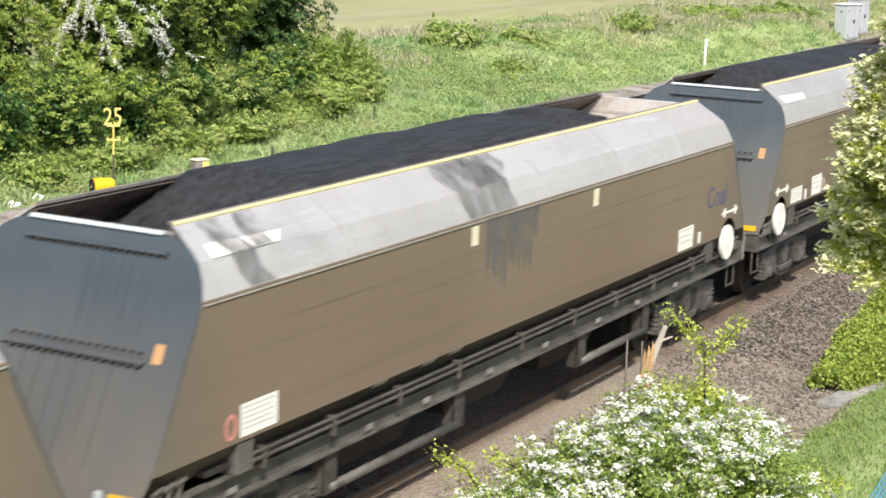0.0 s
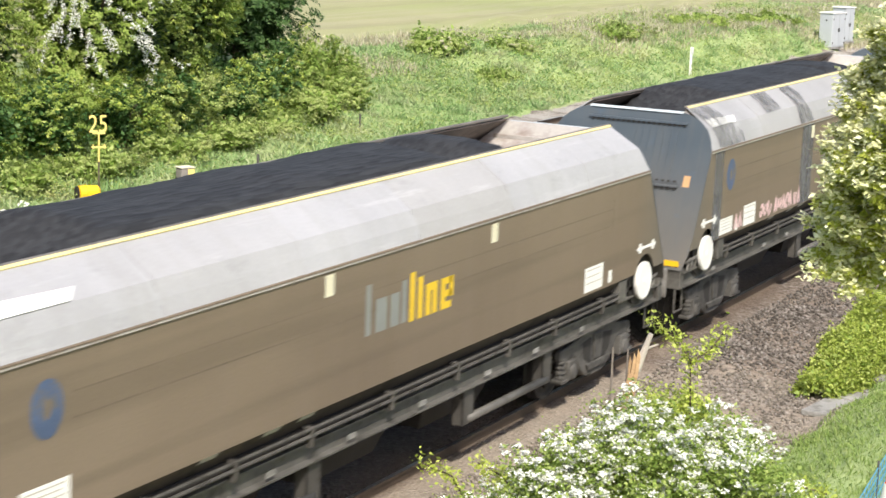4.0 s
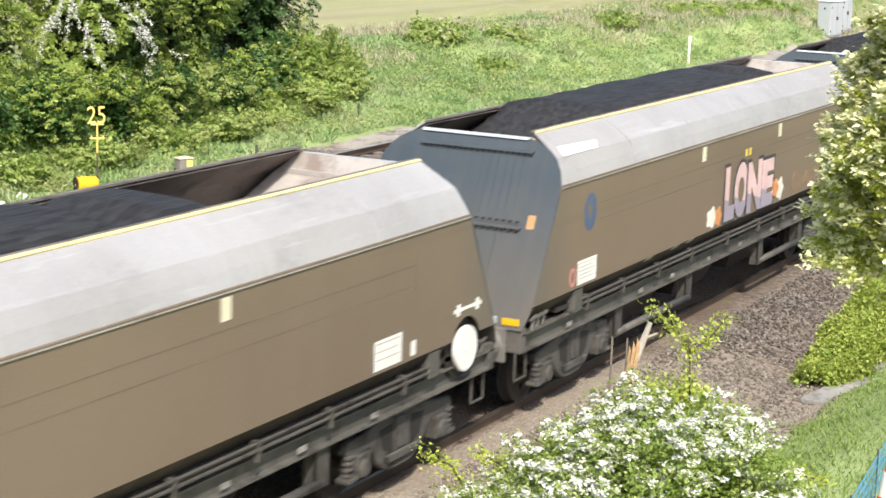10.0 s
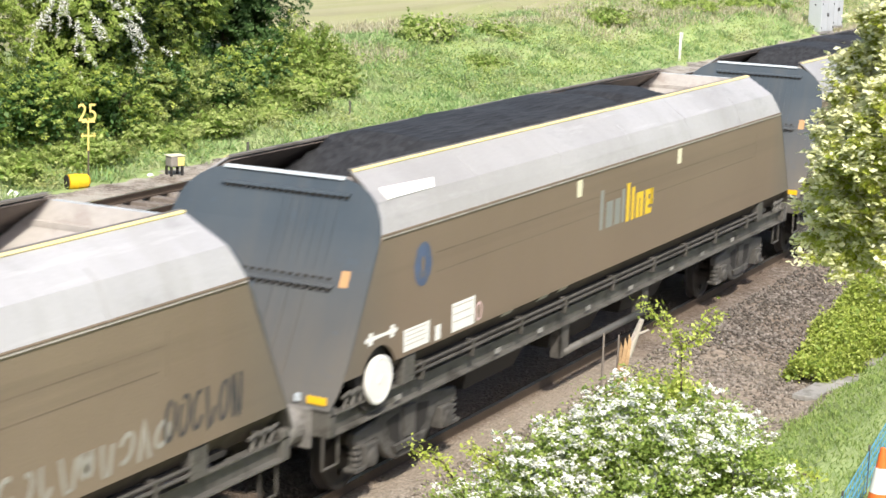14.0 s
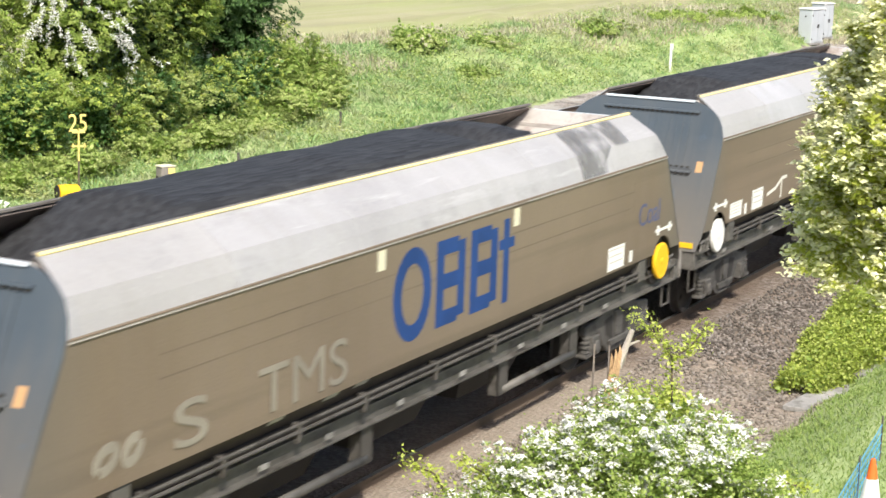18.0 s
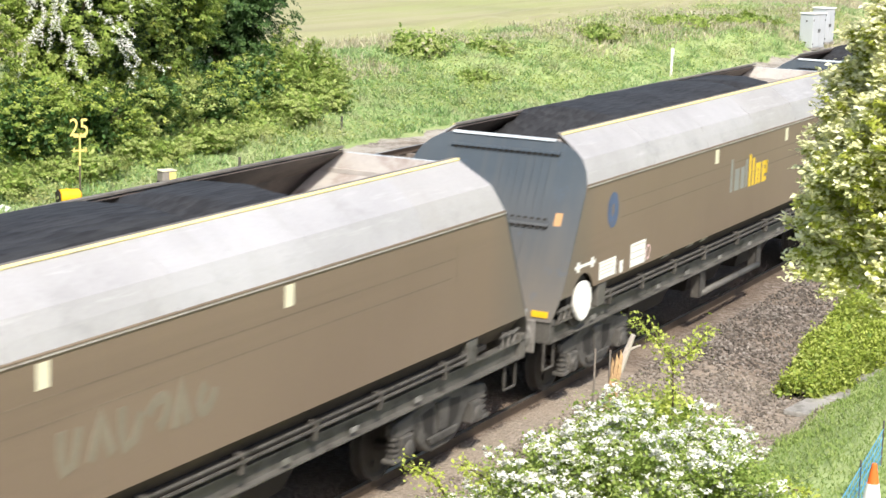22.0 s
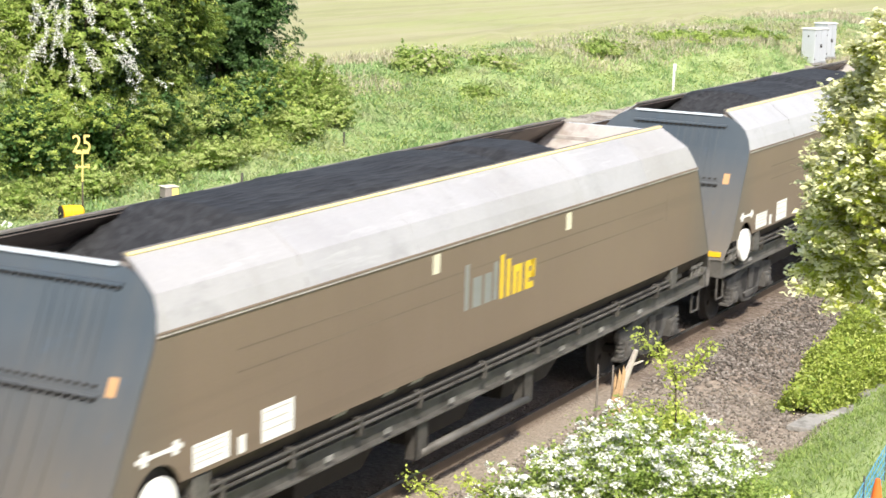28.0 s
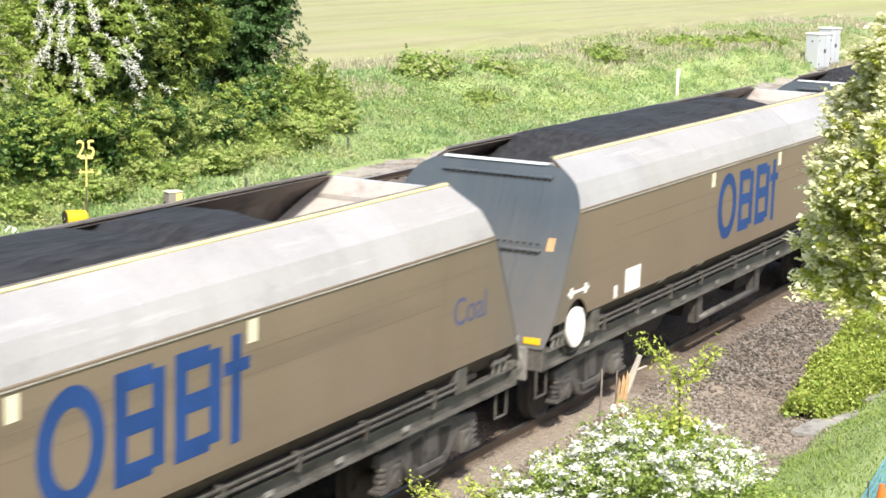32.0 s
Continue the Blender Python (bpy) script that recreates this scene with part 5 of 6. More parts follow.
    # white line figure and tags
    stroke(by[11], "graffiti", [(8.15, 1.98), (8.40, 2.34), (8.75, 2.10), (9.05, 1.68)], 0.035, SPRAYW, "white sprayed arch")
    stroke(by[11], "graffiti", [(2.6, 1.78), (3.1, 1.84), (3.45, 1.98), (3.75, 1.98)], 0.03, SPRAYW, "white sprayed line")
    stroke(by[11], "graffiti", [(3.45, 1.98), (3.42, 1.62)], 0.03, SPRAYW)
    scrawl(by[14], 31, 2.68, 4.1, 1.76, 0.40, SPRAYW, "white sprayed tag", 0.034, 0.26)
    scrawl(by[14], 33, 5.4, 5.8, 1.66, 0.3, SPRAYG, "faint sprayed scribble", 0.014, 0.18)
    scrawl(by[14], 34, 9.0, 9.6, 1.85, 0.3, SPRAYG, "faint sprayed scribble", 0.016, 0.2)
    fat_word(by[14], "FEEBL.", 13.28, 1.60, 1.52, 0.38, SPRAYW, SPRAYW, "white sprayed letters", 0.004)
    scrawl(by[5], 41, 0.1, 1.1, 2.30, 0.26, DULLBLUE, "faded blue scribble", 0.045, 0.26)


mark_wagons()
for k, seed, dips, stop in ((9, 31, ((4.9, 0.5, 0.35), (7.6, 0.6, 0.4)), 10.3), (5, 37, (), 10.5), (14, 41, (), 11.6), (17, 43, ((6.2, 0.8, 0.12),), 11.0)):
    heap = coal_geo(seed, dips, stop).mesh("coal_load", COAL, 0.0, True)
    for ob in dict(WAGONS)[k].children:
        if ob.name.startswith("coal_load"):
            ob.data = heap


def motions():
    for k, w in WAGONS:
        x0 = START + k * PITCH
        walk(w, [(t, pose(x0 - s, 0, 0)) for t, s in TRAVEL])
        # the wheels roll while the wagon is before the camera
        rows = [t for t in np.arange(0, 32.01, 2 / FPS) if 2.0 < x0 - np.interp(t, *zip(*TRAVEL)) + 7 < 52]
        if not rows:
            continue
        turns = [(t, -math.degrees(np.interp(t, *zip(*TRAVEL)) / 0.45)) for t in rows]
        if turns[0][0] > 0:
            turns.insert(0, (0, turns[0][1]))
        if turns[-1][0] < 31.95:
            turns.append((32.0, turns[-1][1]))
        for b in w.children:
            if b.name.startswith("bogie"):
                for wheel in b.children:
                    if wheel.name.startswith("wheelset"):
                        a = wheel.location.x
                        walk(wheel, [(float(t), pose(a, 0, 0.45, 0, r, 0)) for t, r in turns])




# ---- lineside things ----
LEAF_L = leaf_mat("fresh_leaves", [(0.22, 0.33, 0.055), (0.36, 0.47, 0.10), (0.56, 0.62, 0.22)], 0.42)
LEAF_D = leaf_mat("dark_leaves", [(0.045, 0.105, 0.026), (0.085, 0.175, 0.048), (0.17, 0.27, 0.09)], 0.35)
# crown shade put into the colour: a near-black green for inner leaves
LEAF_I = leaf_mat("painted_shade_leaves", [(0.035, 0.065, 0.018), (0.05, 0.09, 0.025), (0.08, 0.13, 0.035)], 0.2)
LEAF_S = leaf_mat("scrub_leaves", [(0.22, 0.31, 0.075), (0.36, 0.45, 0.13), (0.56, 0.61, 0.26)], 0.42, 0.55, (0.44, 0.42, 0.21))
LEAF_M = leaf_mat("hedge_leaves", [(0.20, 0.31, 0.06), (0.32, 0.43, 0.10), (0.50, 0.56, 0.20)], 0.42)
LEAF_B = leaf_mat("bush_leaves", [(0.20, 0.30, 0.06), (0.33, 0.43, 0.10), (0.48, 0.55, 0.18)], 0.4)
LEAF_Y = leaf_mat("lime_leaves", [(0.40, 0.48, 0.075), (0.53, 0.60, 0.12), (0.66, 0.70, 0.24)], 0.4)
LEAF_C = leaf_mat("creeper_leaves", [(0.25, 0.33, 0.05), (0.38, 0.46, 0.085), (0.55, 0.60, 0.18)], 0.35)
PETAL = leaf_mat("white_blossom", [(0.80, 0.80, 0.74), (0.86, 0.86, 0.82), (0.88, 0.88, 0.85)], 0.15, 0.6)
BUD = leaf_mat("cream_flowers", [(0.74, 0.75, 0.38), (0.82, 0.82, 0.52), (0.88, 0.87, 0.66)], 0.3, 0.6)
LEAF_H = leaf_mat("young_hawthorn_leaves", [(0.33, 0.39, 0.05), (0.48, 0.53, 0.09), (0.64, 0.65, 0.18)], 0.45)
GRASS = leaf_mat("grass_blades", [(0.24, 0.39, 0.145), (0.35, 0.49, 0.205), (0.51, 0.57, 0.33)], 0.45, 0.6, (0.54, 0.51, 0.34))
LAWN = leaf_mat("lawn_blades", [(0.17, 0.26, 0.06), (0.24, 0.34, 0.09), (0.34, 0.40, 0.14)], 0.3, 0.6)
DRY = leaf_mat("dry_grass", [(0.40, 0.37, 0.24), (0.52, 0.48, 0.34), (0.63, 0.59, 0.46)], 0.25, 0.7)
STONE = leaf_mat("ballast_stones", [(0.062, 0.054, 0.047), (0.135, 0.116, 0.101), (0.33, 0.30, 0.275)], 0.0, 0.95, dust=0.3)


def limbs(geo, base, top, r, rnd, depth=0):
    """Tapered limbs that fork upward. Returns the tips."""
    b, t = Vector(base), Vector(top)
    mid = b.lerp(t, 0.5) + Vector((rnd.uniform(-1, 1), rnd.uniform(-1, 1), 0)) * (t - b).length * 0.06
    geo.tube(b, mid, r, 7, r * 0.8)
    geo.tube(mid, t, r * 0.8, 7, r * 0.55)
    if depth == 2:
        return [t]
    tips = []
    for _ in range(3 if depth == 0 else 2):
        d = (t - b).normalized() * 0.6 + Vector((rnd.uniform(-1, 1), rnd.uniform(-1, 1), rnd.uniform(-0.1, 0.7)))
        tips += limbs(geo, mid.lerp(t, rnd.uniform(0.4, 1)), t + d.normalized() * (t - b).length * rnd.uniform(0.4, 0.7), r * 0.5, rnd, depth + 1)
    return tips


def crown_points(rng, c, radii, n, lumps=9, fill=0.25):
    """Clump centres: a lumpy shell with gaps, uneven in outline."""
    cs = rand_dirs(rng, lumps) * rng.uniform(0.30, 0.86, (lumps, 1))
    rs = rng.uniform(0.20, 0.48, lumps)
    pick = rng.integers(0, lumps, n)
    d = rand_dirs(rng, n)
    rad = np.where(rng.random(n) < fill, rng.random(n) ** 0.5, rng.uniform(0.85, 1.06, n))
    p = cs[pick] + d * (rs[pick] * rad)[:, None]
    return np.asarray(c) + p * np.asarray(radii)


def build_tree(name, label, x, y, height, radii, twigs, mat, seed, size=0.045, reach=0.36, per=36, heads=0, head_mat=None, head_size=0.05, category="tree", lumps=34, trunk_r=0.13, inner=None, droop=0.3, keep=None, second=None, head_petals=26, stem=None, core_r=0.82, mass=False):
    """Trunk and forked limbs, a lumpy crown of leafy twigs, inner leaves (by default in the dark green that paints the
    crown's shade), flower heads on the outer twigs.
    """
    # default inner leaves are coloured dark to paint shade into the crown's gaps
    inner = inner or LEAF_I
    rng, rnd = np.random.default_rng(seed), random.Random(seed)
    z0 = ground_height(x, y) - 0.1
    t = thing(name, label, category, at=pose(x, y, z0))
    g = Geo()
    cz = height - radii[2]
    if stem:
        g.tube((0, 0, 0), (0, 0, cz - stem), trunk_r * 1.3, 9, trunk_r)
        limbs(g, (0, 0, cz - stem), (0.05, 0, cz - stem * 0.3), trunk_r, rnd)
    else:
        limbs(g, (0, 0, 0), (rnd.uniform(-0.2, 0.2), rnd.uniform(-0.2, 0.2), cz * 0.8), trunk_r, rnd)
    part("trunk", g, BARK, t)
    heart = np.array((0, 0, cz - 0.25 * radii[2]))
    if mass:
        d = rand_dirs(rng, twigs)
        swell = np.array([1 + 0.26 * noise.noise(Vector(k) * 2.2 + Vector((seed, 0, 0))) + 0.16 * noise.noise(Vector(k) * 6.0) + 0.08 * noise.noise(Vector(k) * 15.0) for k in d])
        pts = d * (swell * rng.uniform(0.45, 1.0, twigs) ** 0.3)[:, None] * np.asarray(radii) + (0, 0, cz)
    else:
        pts = crown_points(rng, (0, 0, cz), radii, twigs, lumps, 0.12)
    pts = pts[pts[:, 2] > 0.1]
    if keep is not None:
        pts = pts[keep(pts)]
    tagged(part("crown", sprays("crown", rng, pts, heart, per, reach, size, mat, droop), mat, t), kind="stuff")
    if second is not None:
        tips = pts[rng.random(len(pts)) < 0.3]
        out = tips - heart
        tips = tips + out / (np.linalg.norm(out, axis=1, keepdims=True) + 1e-9) * reach * 0.45
        tagged(part("young_leaves", sprays("young_leaves", rng, tips, heart, per // 3, reach * 0.7, size, second, droop), second, t, "paler young leaves at the tips"), kind="stuff")
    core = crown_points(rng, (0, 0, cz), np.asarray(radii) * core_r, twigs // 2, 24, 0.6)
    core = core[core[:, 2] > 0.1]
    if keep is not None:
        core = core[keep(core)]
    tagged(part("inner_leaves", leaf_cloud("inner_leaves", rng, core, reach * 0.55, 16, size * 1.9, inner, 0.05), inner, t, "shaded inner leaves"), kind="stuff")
    if heads:
        fp = pts[np.argsort(rng.random(len(pts)))][:heads]
        out = fp - heart
        out /= np.linalg.norm(out, axis=1, keepdims=True) + 1e-9
        fp = fp + out * reach * rng.uniform(0.3, 0.75, (len(fp), 1)) + rng.normal(size=fp.shape) * reach * 0.2
        tagged(part("blossom", leaf_cloud("blossom", rng, fp, head_size * 0.5, head_petals, head_size * 0.42, head_mat, 0.0, 1.0, 0.7), head_mat, t, "clusters of small white flowers" if head_mat is PETAL else "clusters of cream flower heads"), kind="stuff")
    return t


# trees and scrub on the far bank
blossom_tree = build_tree("hawthorn_tree", "tall green hawthorn with hanging white blossom", 39.3, 20.4, 6.8, (2.7, 2.4, 3.3), 2300, LEAF_L, 11, 0.042, heads=60, head_mat=PETAL)


def hang_blossom(tree, seed):
    """Boughs of white flower heads that arch over and hang from the outer twigs."""
    rng = np.random.default_rng(seed)
    heads = []
    right, away = np.array((0.463, -0.886, 0)), np.array((0.886, 0.463, 0))
    for i in range(46):
        u, z = rng.uniform(-1.3, 1.2), rng.uniform(2.7, 4.6)
        if i > 36:
            u, z = rng.uniform(-1.7, 2.4), rng.uniform(1.3, 2.3)
        n = int(rng.integers(4, 12)) if i <= 36 else int(rng.integers(2, 5))
        lean = 0.10 + 0.28 * (u + 0.3) + rng.normal() * 0.12
        deep = -2.55 + 0.14 * u * u + rng.normal() * 0.15
        for k in range(n):
            q = k / 9
            p = right * (u + 0.75 + lean * q) + away * (deep - 0.12 * q) + rng.normal(size=3) * 0.02
            heads.append((p[0], p[1], z - 0.80 * q ** 1.2))
    m = leaf_cloud("hanging_blossom", rng, np.array(heads), 0.034, 18, 0.023, PETAL, 0.01, 0.6)
    tagged(part("hanging_blossom", m, PETAL, tree, "hanging boughs of white flowers"), kind="stuff")


hang_blossom(blossom_tree, 91)
build_tree("maple_tree", "dense dark green tree beside the field", 49.6, 22.6, 8.4, (2.3, 2.6, 4.5), 3400, LEAF_D, 13, 0.05, 0.40, lumps=60)
build_tree("maple_tree", "dark green tree behind the hawthorns", 45.6, 24.5, 8.6, (3.2, 3.0, 4.4), 1500, LEAF_D, 14, 0.06, 0.45)
build_tree("maple_tree", "dark green tree inside the wood", 37.0, 26.0, 8.8, (3.6, 3.0, 4.3), 900, LEAF_D, 15, 0.07, 0.5)
build_tree("sycamore_tree", "light green young maple reaching over the scrub", 43.4, 20.6, 6.6, (2.0, 1.8, 3.2), 1500, LEAF_M, 16, 0.05, 0.40, second=LEAF_Y, lumps=22)
build_tree("hawthorn_tree", "green hawthorn at the end of the wood", 34.6, 21.4, 6.6, (2.6, 2.2, 3.2), 1500, LEAF_L, 17, 0.042, second=LEAF_Y)
build_tree("hawthorn_tree", "green hawthorn outside the wood", 29.6, 22.0, 6.2, (2.6, 2.2, 3.0), 900, LEAF_L, 18, 0.05)
for i, (x, y, h, r, mat, n, word_) in enumerate([
        (32.8, 18.6, 2.6, 1.6, LEAF_L, 420, "tall bright green"), (35.4, 18.6, 2.5, 1.6, LEAF_L, 420, "tall bright green"), (38.2, 18.4, 2.2, 1.5, LEAF_L, 380, "bright green"),
        (40.6, 18.9, 2.2, 1.5, LEAF_S, 340, "olive green"), (43.2, 18.7, 1.9, 1.4, LEAF_S, 320, "olive green"), (45.6, 19.2, 2.3, 1.3, LEAF_L, 300, "bright green"),
        (47.6, 19.8, 2.5, 1.2, LEAF_L, 330, "pale-tipped green"), (49.6, 20.0, 2.3, 1.2, LEAF_M, 330, "pale-tipped green"), (51.6, 20.2, 1.9, 1.2, LEAF_M, 260, "pale-tipped green"), (53.2, 20.9, 1.4, 1.1, LEAF_M, 150, "pale-tipped green"),
        (50.2, 18.9, 1.3, 1.2, LEAF_S, 200, "low olive"), (47.4, 18.3, 1.2, 1.3, LEAF_S, 200, "low olive"), (44.4, 17.8, 1.0, 1.4, LEAF_S, 190, "low olive"), (41.6, 17.5, 0.9, 1.4, LEAF_S, 190, "low olive"),
        (38.8, 17.2, 0.8, 1.4, LEAF_S, 180, "low olive"), (35.8, 17.2, 0.9, 1.3, LEAF_S, 180, "low olive"), (32.6, 17.0, 0.8, 1.3, LEAF_S, 160, "low olive"), (30.4, 18.8, 2.4, 1.4, LEAF_M, 260, "mid green"),
        (63.2, 22.5, 1.0, 1.8, LEAF_S, 260, "twiggy olive"), (66.4, 21.2, 0.6, 1.8, LEAF_S, 160, "low olive"), (90.5, 18.4, 0.9, 2.4, LEAF_L, 220, "low green"), (84.0, 19.6, 0.8, 2.4, LEAF_L, 200, "low green"), (61.6, 19.4, 0.6, 1.6, LEAF_S, 160, "low olive"), (75.5, 20.2, 0.7, 1.9, LEAF_S, 180, "low olive")]):
    # inner leaves of the first seven shrubs use the dark green as painted shade
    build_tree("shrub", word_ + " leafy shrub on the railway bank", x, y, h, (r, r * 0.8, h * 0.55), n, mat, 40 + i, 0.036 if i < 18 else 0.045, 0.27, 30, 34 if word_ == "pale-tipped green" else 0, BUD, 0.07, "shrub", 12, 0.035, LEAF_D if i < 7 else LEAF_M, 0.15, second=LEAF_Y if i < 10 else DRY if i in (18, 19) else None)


def scatter(rng, n, x0, x1, y0, y1, keep=None):
    x, y = rng.uniform(x0, x1, n), rng.uniform(y0, y1, n)
    if keep is not None:
        k = keep(x, y)
        x, y = x[k], y[k]
    z = np.array([ground_height(a, b) for a, b in zip(x, y)])
    return np.stack([x, y, z], 1)


def blades(name, rng, pts, length, width, mat, lean=0.5):
    n = len(pts)
    d = rng.normal(size=(n, 3)) * lean
    d[:, 2] = 1
    d /= np.linalg.norm(d, axis=1, keepdims=True)
    s = length * rng.uniform(0.5, 1.3, (n, 1)) * 0.5
    side = np.cross(d, rand_dirs(rng, n) * 0.55 + (0, 0, 1))
    side /= np.linalg.norm(side, axis=1, keepdims=True) + 1e-9
    return quads(name, pts + d * s * 0.9, d * s, side * width, mat)


def build_growth():
    rng = np.random.default_rng(7)

    def patchy(f, lo):
        return lambda x, y: np.array([noise.noise((a * f, b * f, 1.5)) > lo for a, b in zip(x, y)])
    bank = scatter(rng, 80000, 28, 62, 15.8, 25)
    tagged(new("bank_grass", blades("bank_grass", rng, bank, 0.19, 0.018, GRASS, 2.2)), "long rough green grass on the bank", "grass", kind="stuff")
    far = scatter(rng, 42000, 55, 125, 15.6, 25)
    tagged(new("bank_grass", blades("bank_grass", rng, far, 0.24, 0.030, GRASS, 2.2)), "long rough green grass on the far bank", "grass", kind="stuff")
    weeds = scatter(rng, 7000, 28, 105, 15.8, 24.5, patchy(0.28, -0.05))
    tagged(new("weeds", leaf_cloud("weeds", rng, weeds + (0, 0, 0.14), 0.16, 14, 0.038, LEAF_S)), "nettles and weeds in the bank grass", "weeds", kind="stuff")
    # tussocks
    tus = scatter(rng, 950, 30, 112, 15.6, 24.5)
    tus = np.repeat(tus, 40, axis=0) + rng.normal(size=(len(tus) * 40, 3)) * (0.16, 0.16, 0.0)
    tagged(new("tussock_grass", blades("tussock_grass", rng, tus, 0.34, 0.022, GRASS, 1.0)), "tall tussocks of rough grass on the bank", "grass", kind="stuff")
    dry = scatter(rng, 30000, 52, 118, 17.6, 25, lambda x, y: patchy(0.16, 0.02)(x, y) & (y + 0.12 * (x - 60) > 20.3))
    tagged(new("dry_grass", blades("dry_grass", rng, dry, 0.40, 0.022, DRY, 0.5)), "pale dry grass stalks on the bank", "grass", kind="stuff")
    edge = np.array([(x, 25.0 - 0.25 * (x - 59.0) + rng.normal() * 0.4, 0) for x in rng.uniform(50, 110, 6000)])
    edge[:, 2] = [ground_height(a, b) for a, b, _ in edge]
    tagged(new("dry_grass", blades("dry_grass", rng, edge, 0.40, 0.024, DRY, 0.4)), "pale stalks along the field edge", "grass", kind="stuff")
    lawn = scatter(rng, 60000, 15.5, 36, -8.6, -4.2)
    tagged(new("lawn_grass", blades("lawn_grass", rng, lawn, 0.09, 0.007, LAWN, 1.0)), "short bright green grass beside the line", "grass", kind="stuff")
    cess = scatter(rng, 14000, 13, 24, -5.0, -2.3, patchy(0.9, 0.0))
    tagged(new("cess_weeds", blades("cess_weeds", rng, cess, 0.12, 0.007, LAWN, 0.8)), "grass and weeds growing in the ballast", "weeds", kind="stuff")
    # loose stones near the running line
    pts = scatter(rng, 15000, 14, 42, -4.3, -1.35)
    v, f = [], []
    base = np.array([(1, 0, 0), (-1, 0, 0), (0, 1, 0), (0, -1, 0), (0, 0, 1), (0, 0, -1)], float)
    tri = np.array([(0, 2, 4), (2, 1, 4), (1, 3, 4), (3, 0, 4), (2, 0, 5), (1, 2, 5), (3, 1, 5), (0, 3, 5)])
    n = len(pts)
    s = rng.uniform(0.018, 0.042, (n, 1, 1)) * rng.uniform(0.6, 1.3, (n, 6, 1))
    a = rng.uniform(0, 6.28, n)
    r = np.zeros((n, 3, 3))
    r[:, 0, 0], r[:, 0, 1], r[:, 1, 0], r[:, 1, 1], r[:, 2, 2] = np.cos(a), -np.sin(a), np.sin(a), np.cos(a), 0.8
    r[:, 2, 0] = 0.4
    vs = np.einsum("nij,nkj->nki", r, base[None] * s) + pts[:, None] + (0, 0, 0.012)
    me = bpy.data.meshes.new("ballast_stones")
    fi = (tri[None] + (np.arange(n) * 6)[:, None, None]).reshape(-1, 3)
    me.vertices.add(6 * n)
    me.vertices.foreach_set("co", vs.ravel())
    me.loops.add(fi.size)
    me.loops.foreach_set("vertex_index", fi.ravel())
    me.polygons.add(len(fi))
    me.polygons.foreach_set("loop_start", np.arange(len(fi)) * 3)
    me.polygons.foreach_set("loop_total", np.full(len(fi), 3))
    me.update(calc_edges=True)
    me.materials.append(STONE)
    tagged(new("ballast_stones", me), "brown and grey ballast stones along the rail", "ballast", kind="stuff")


build_growth()


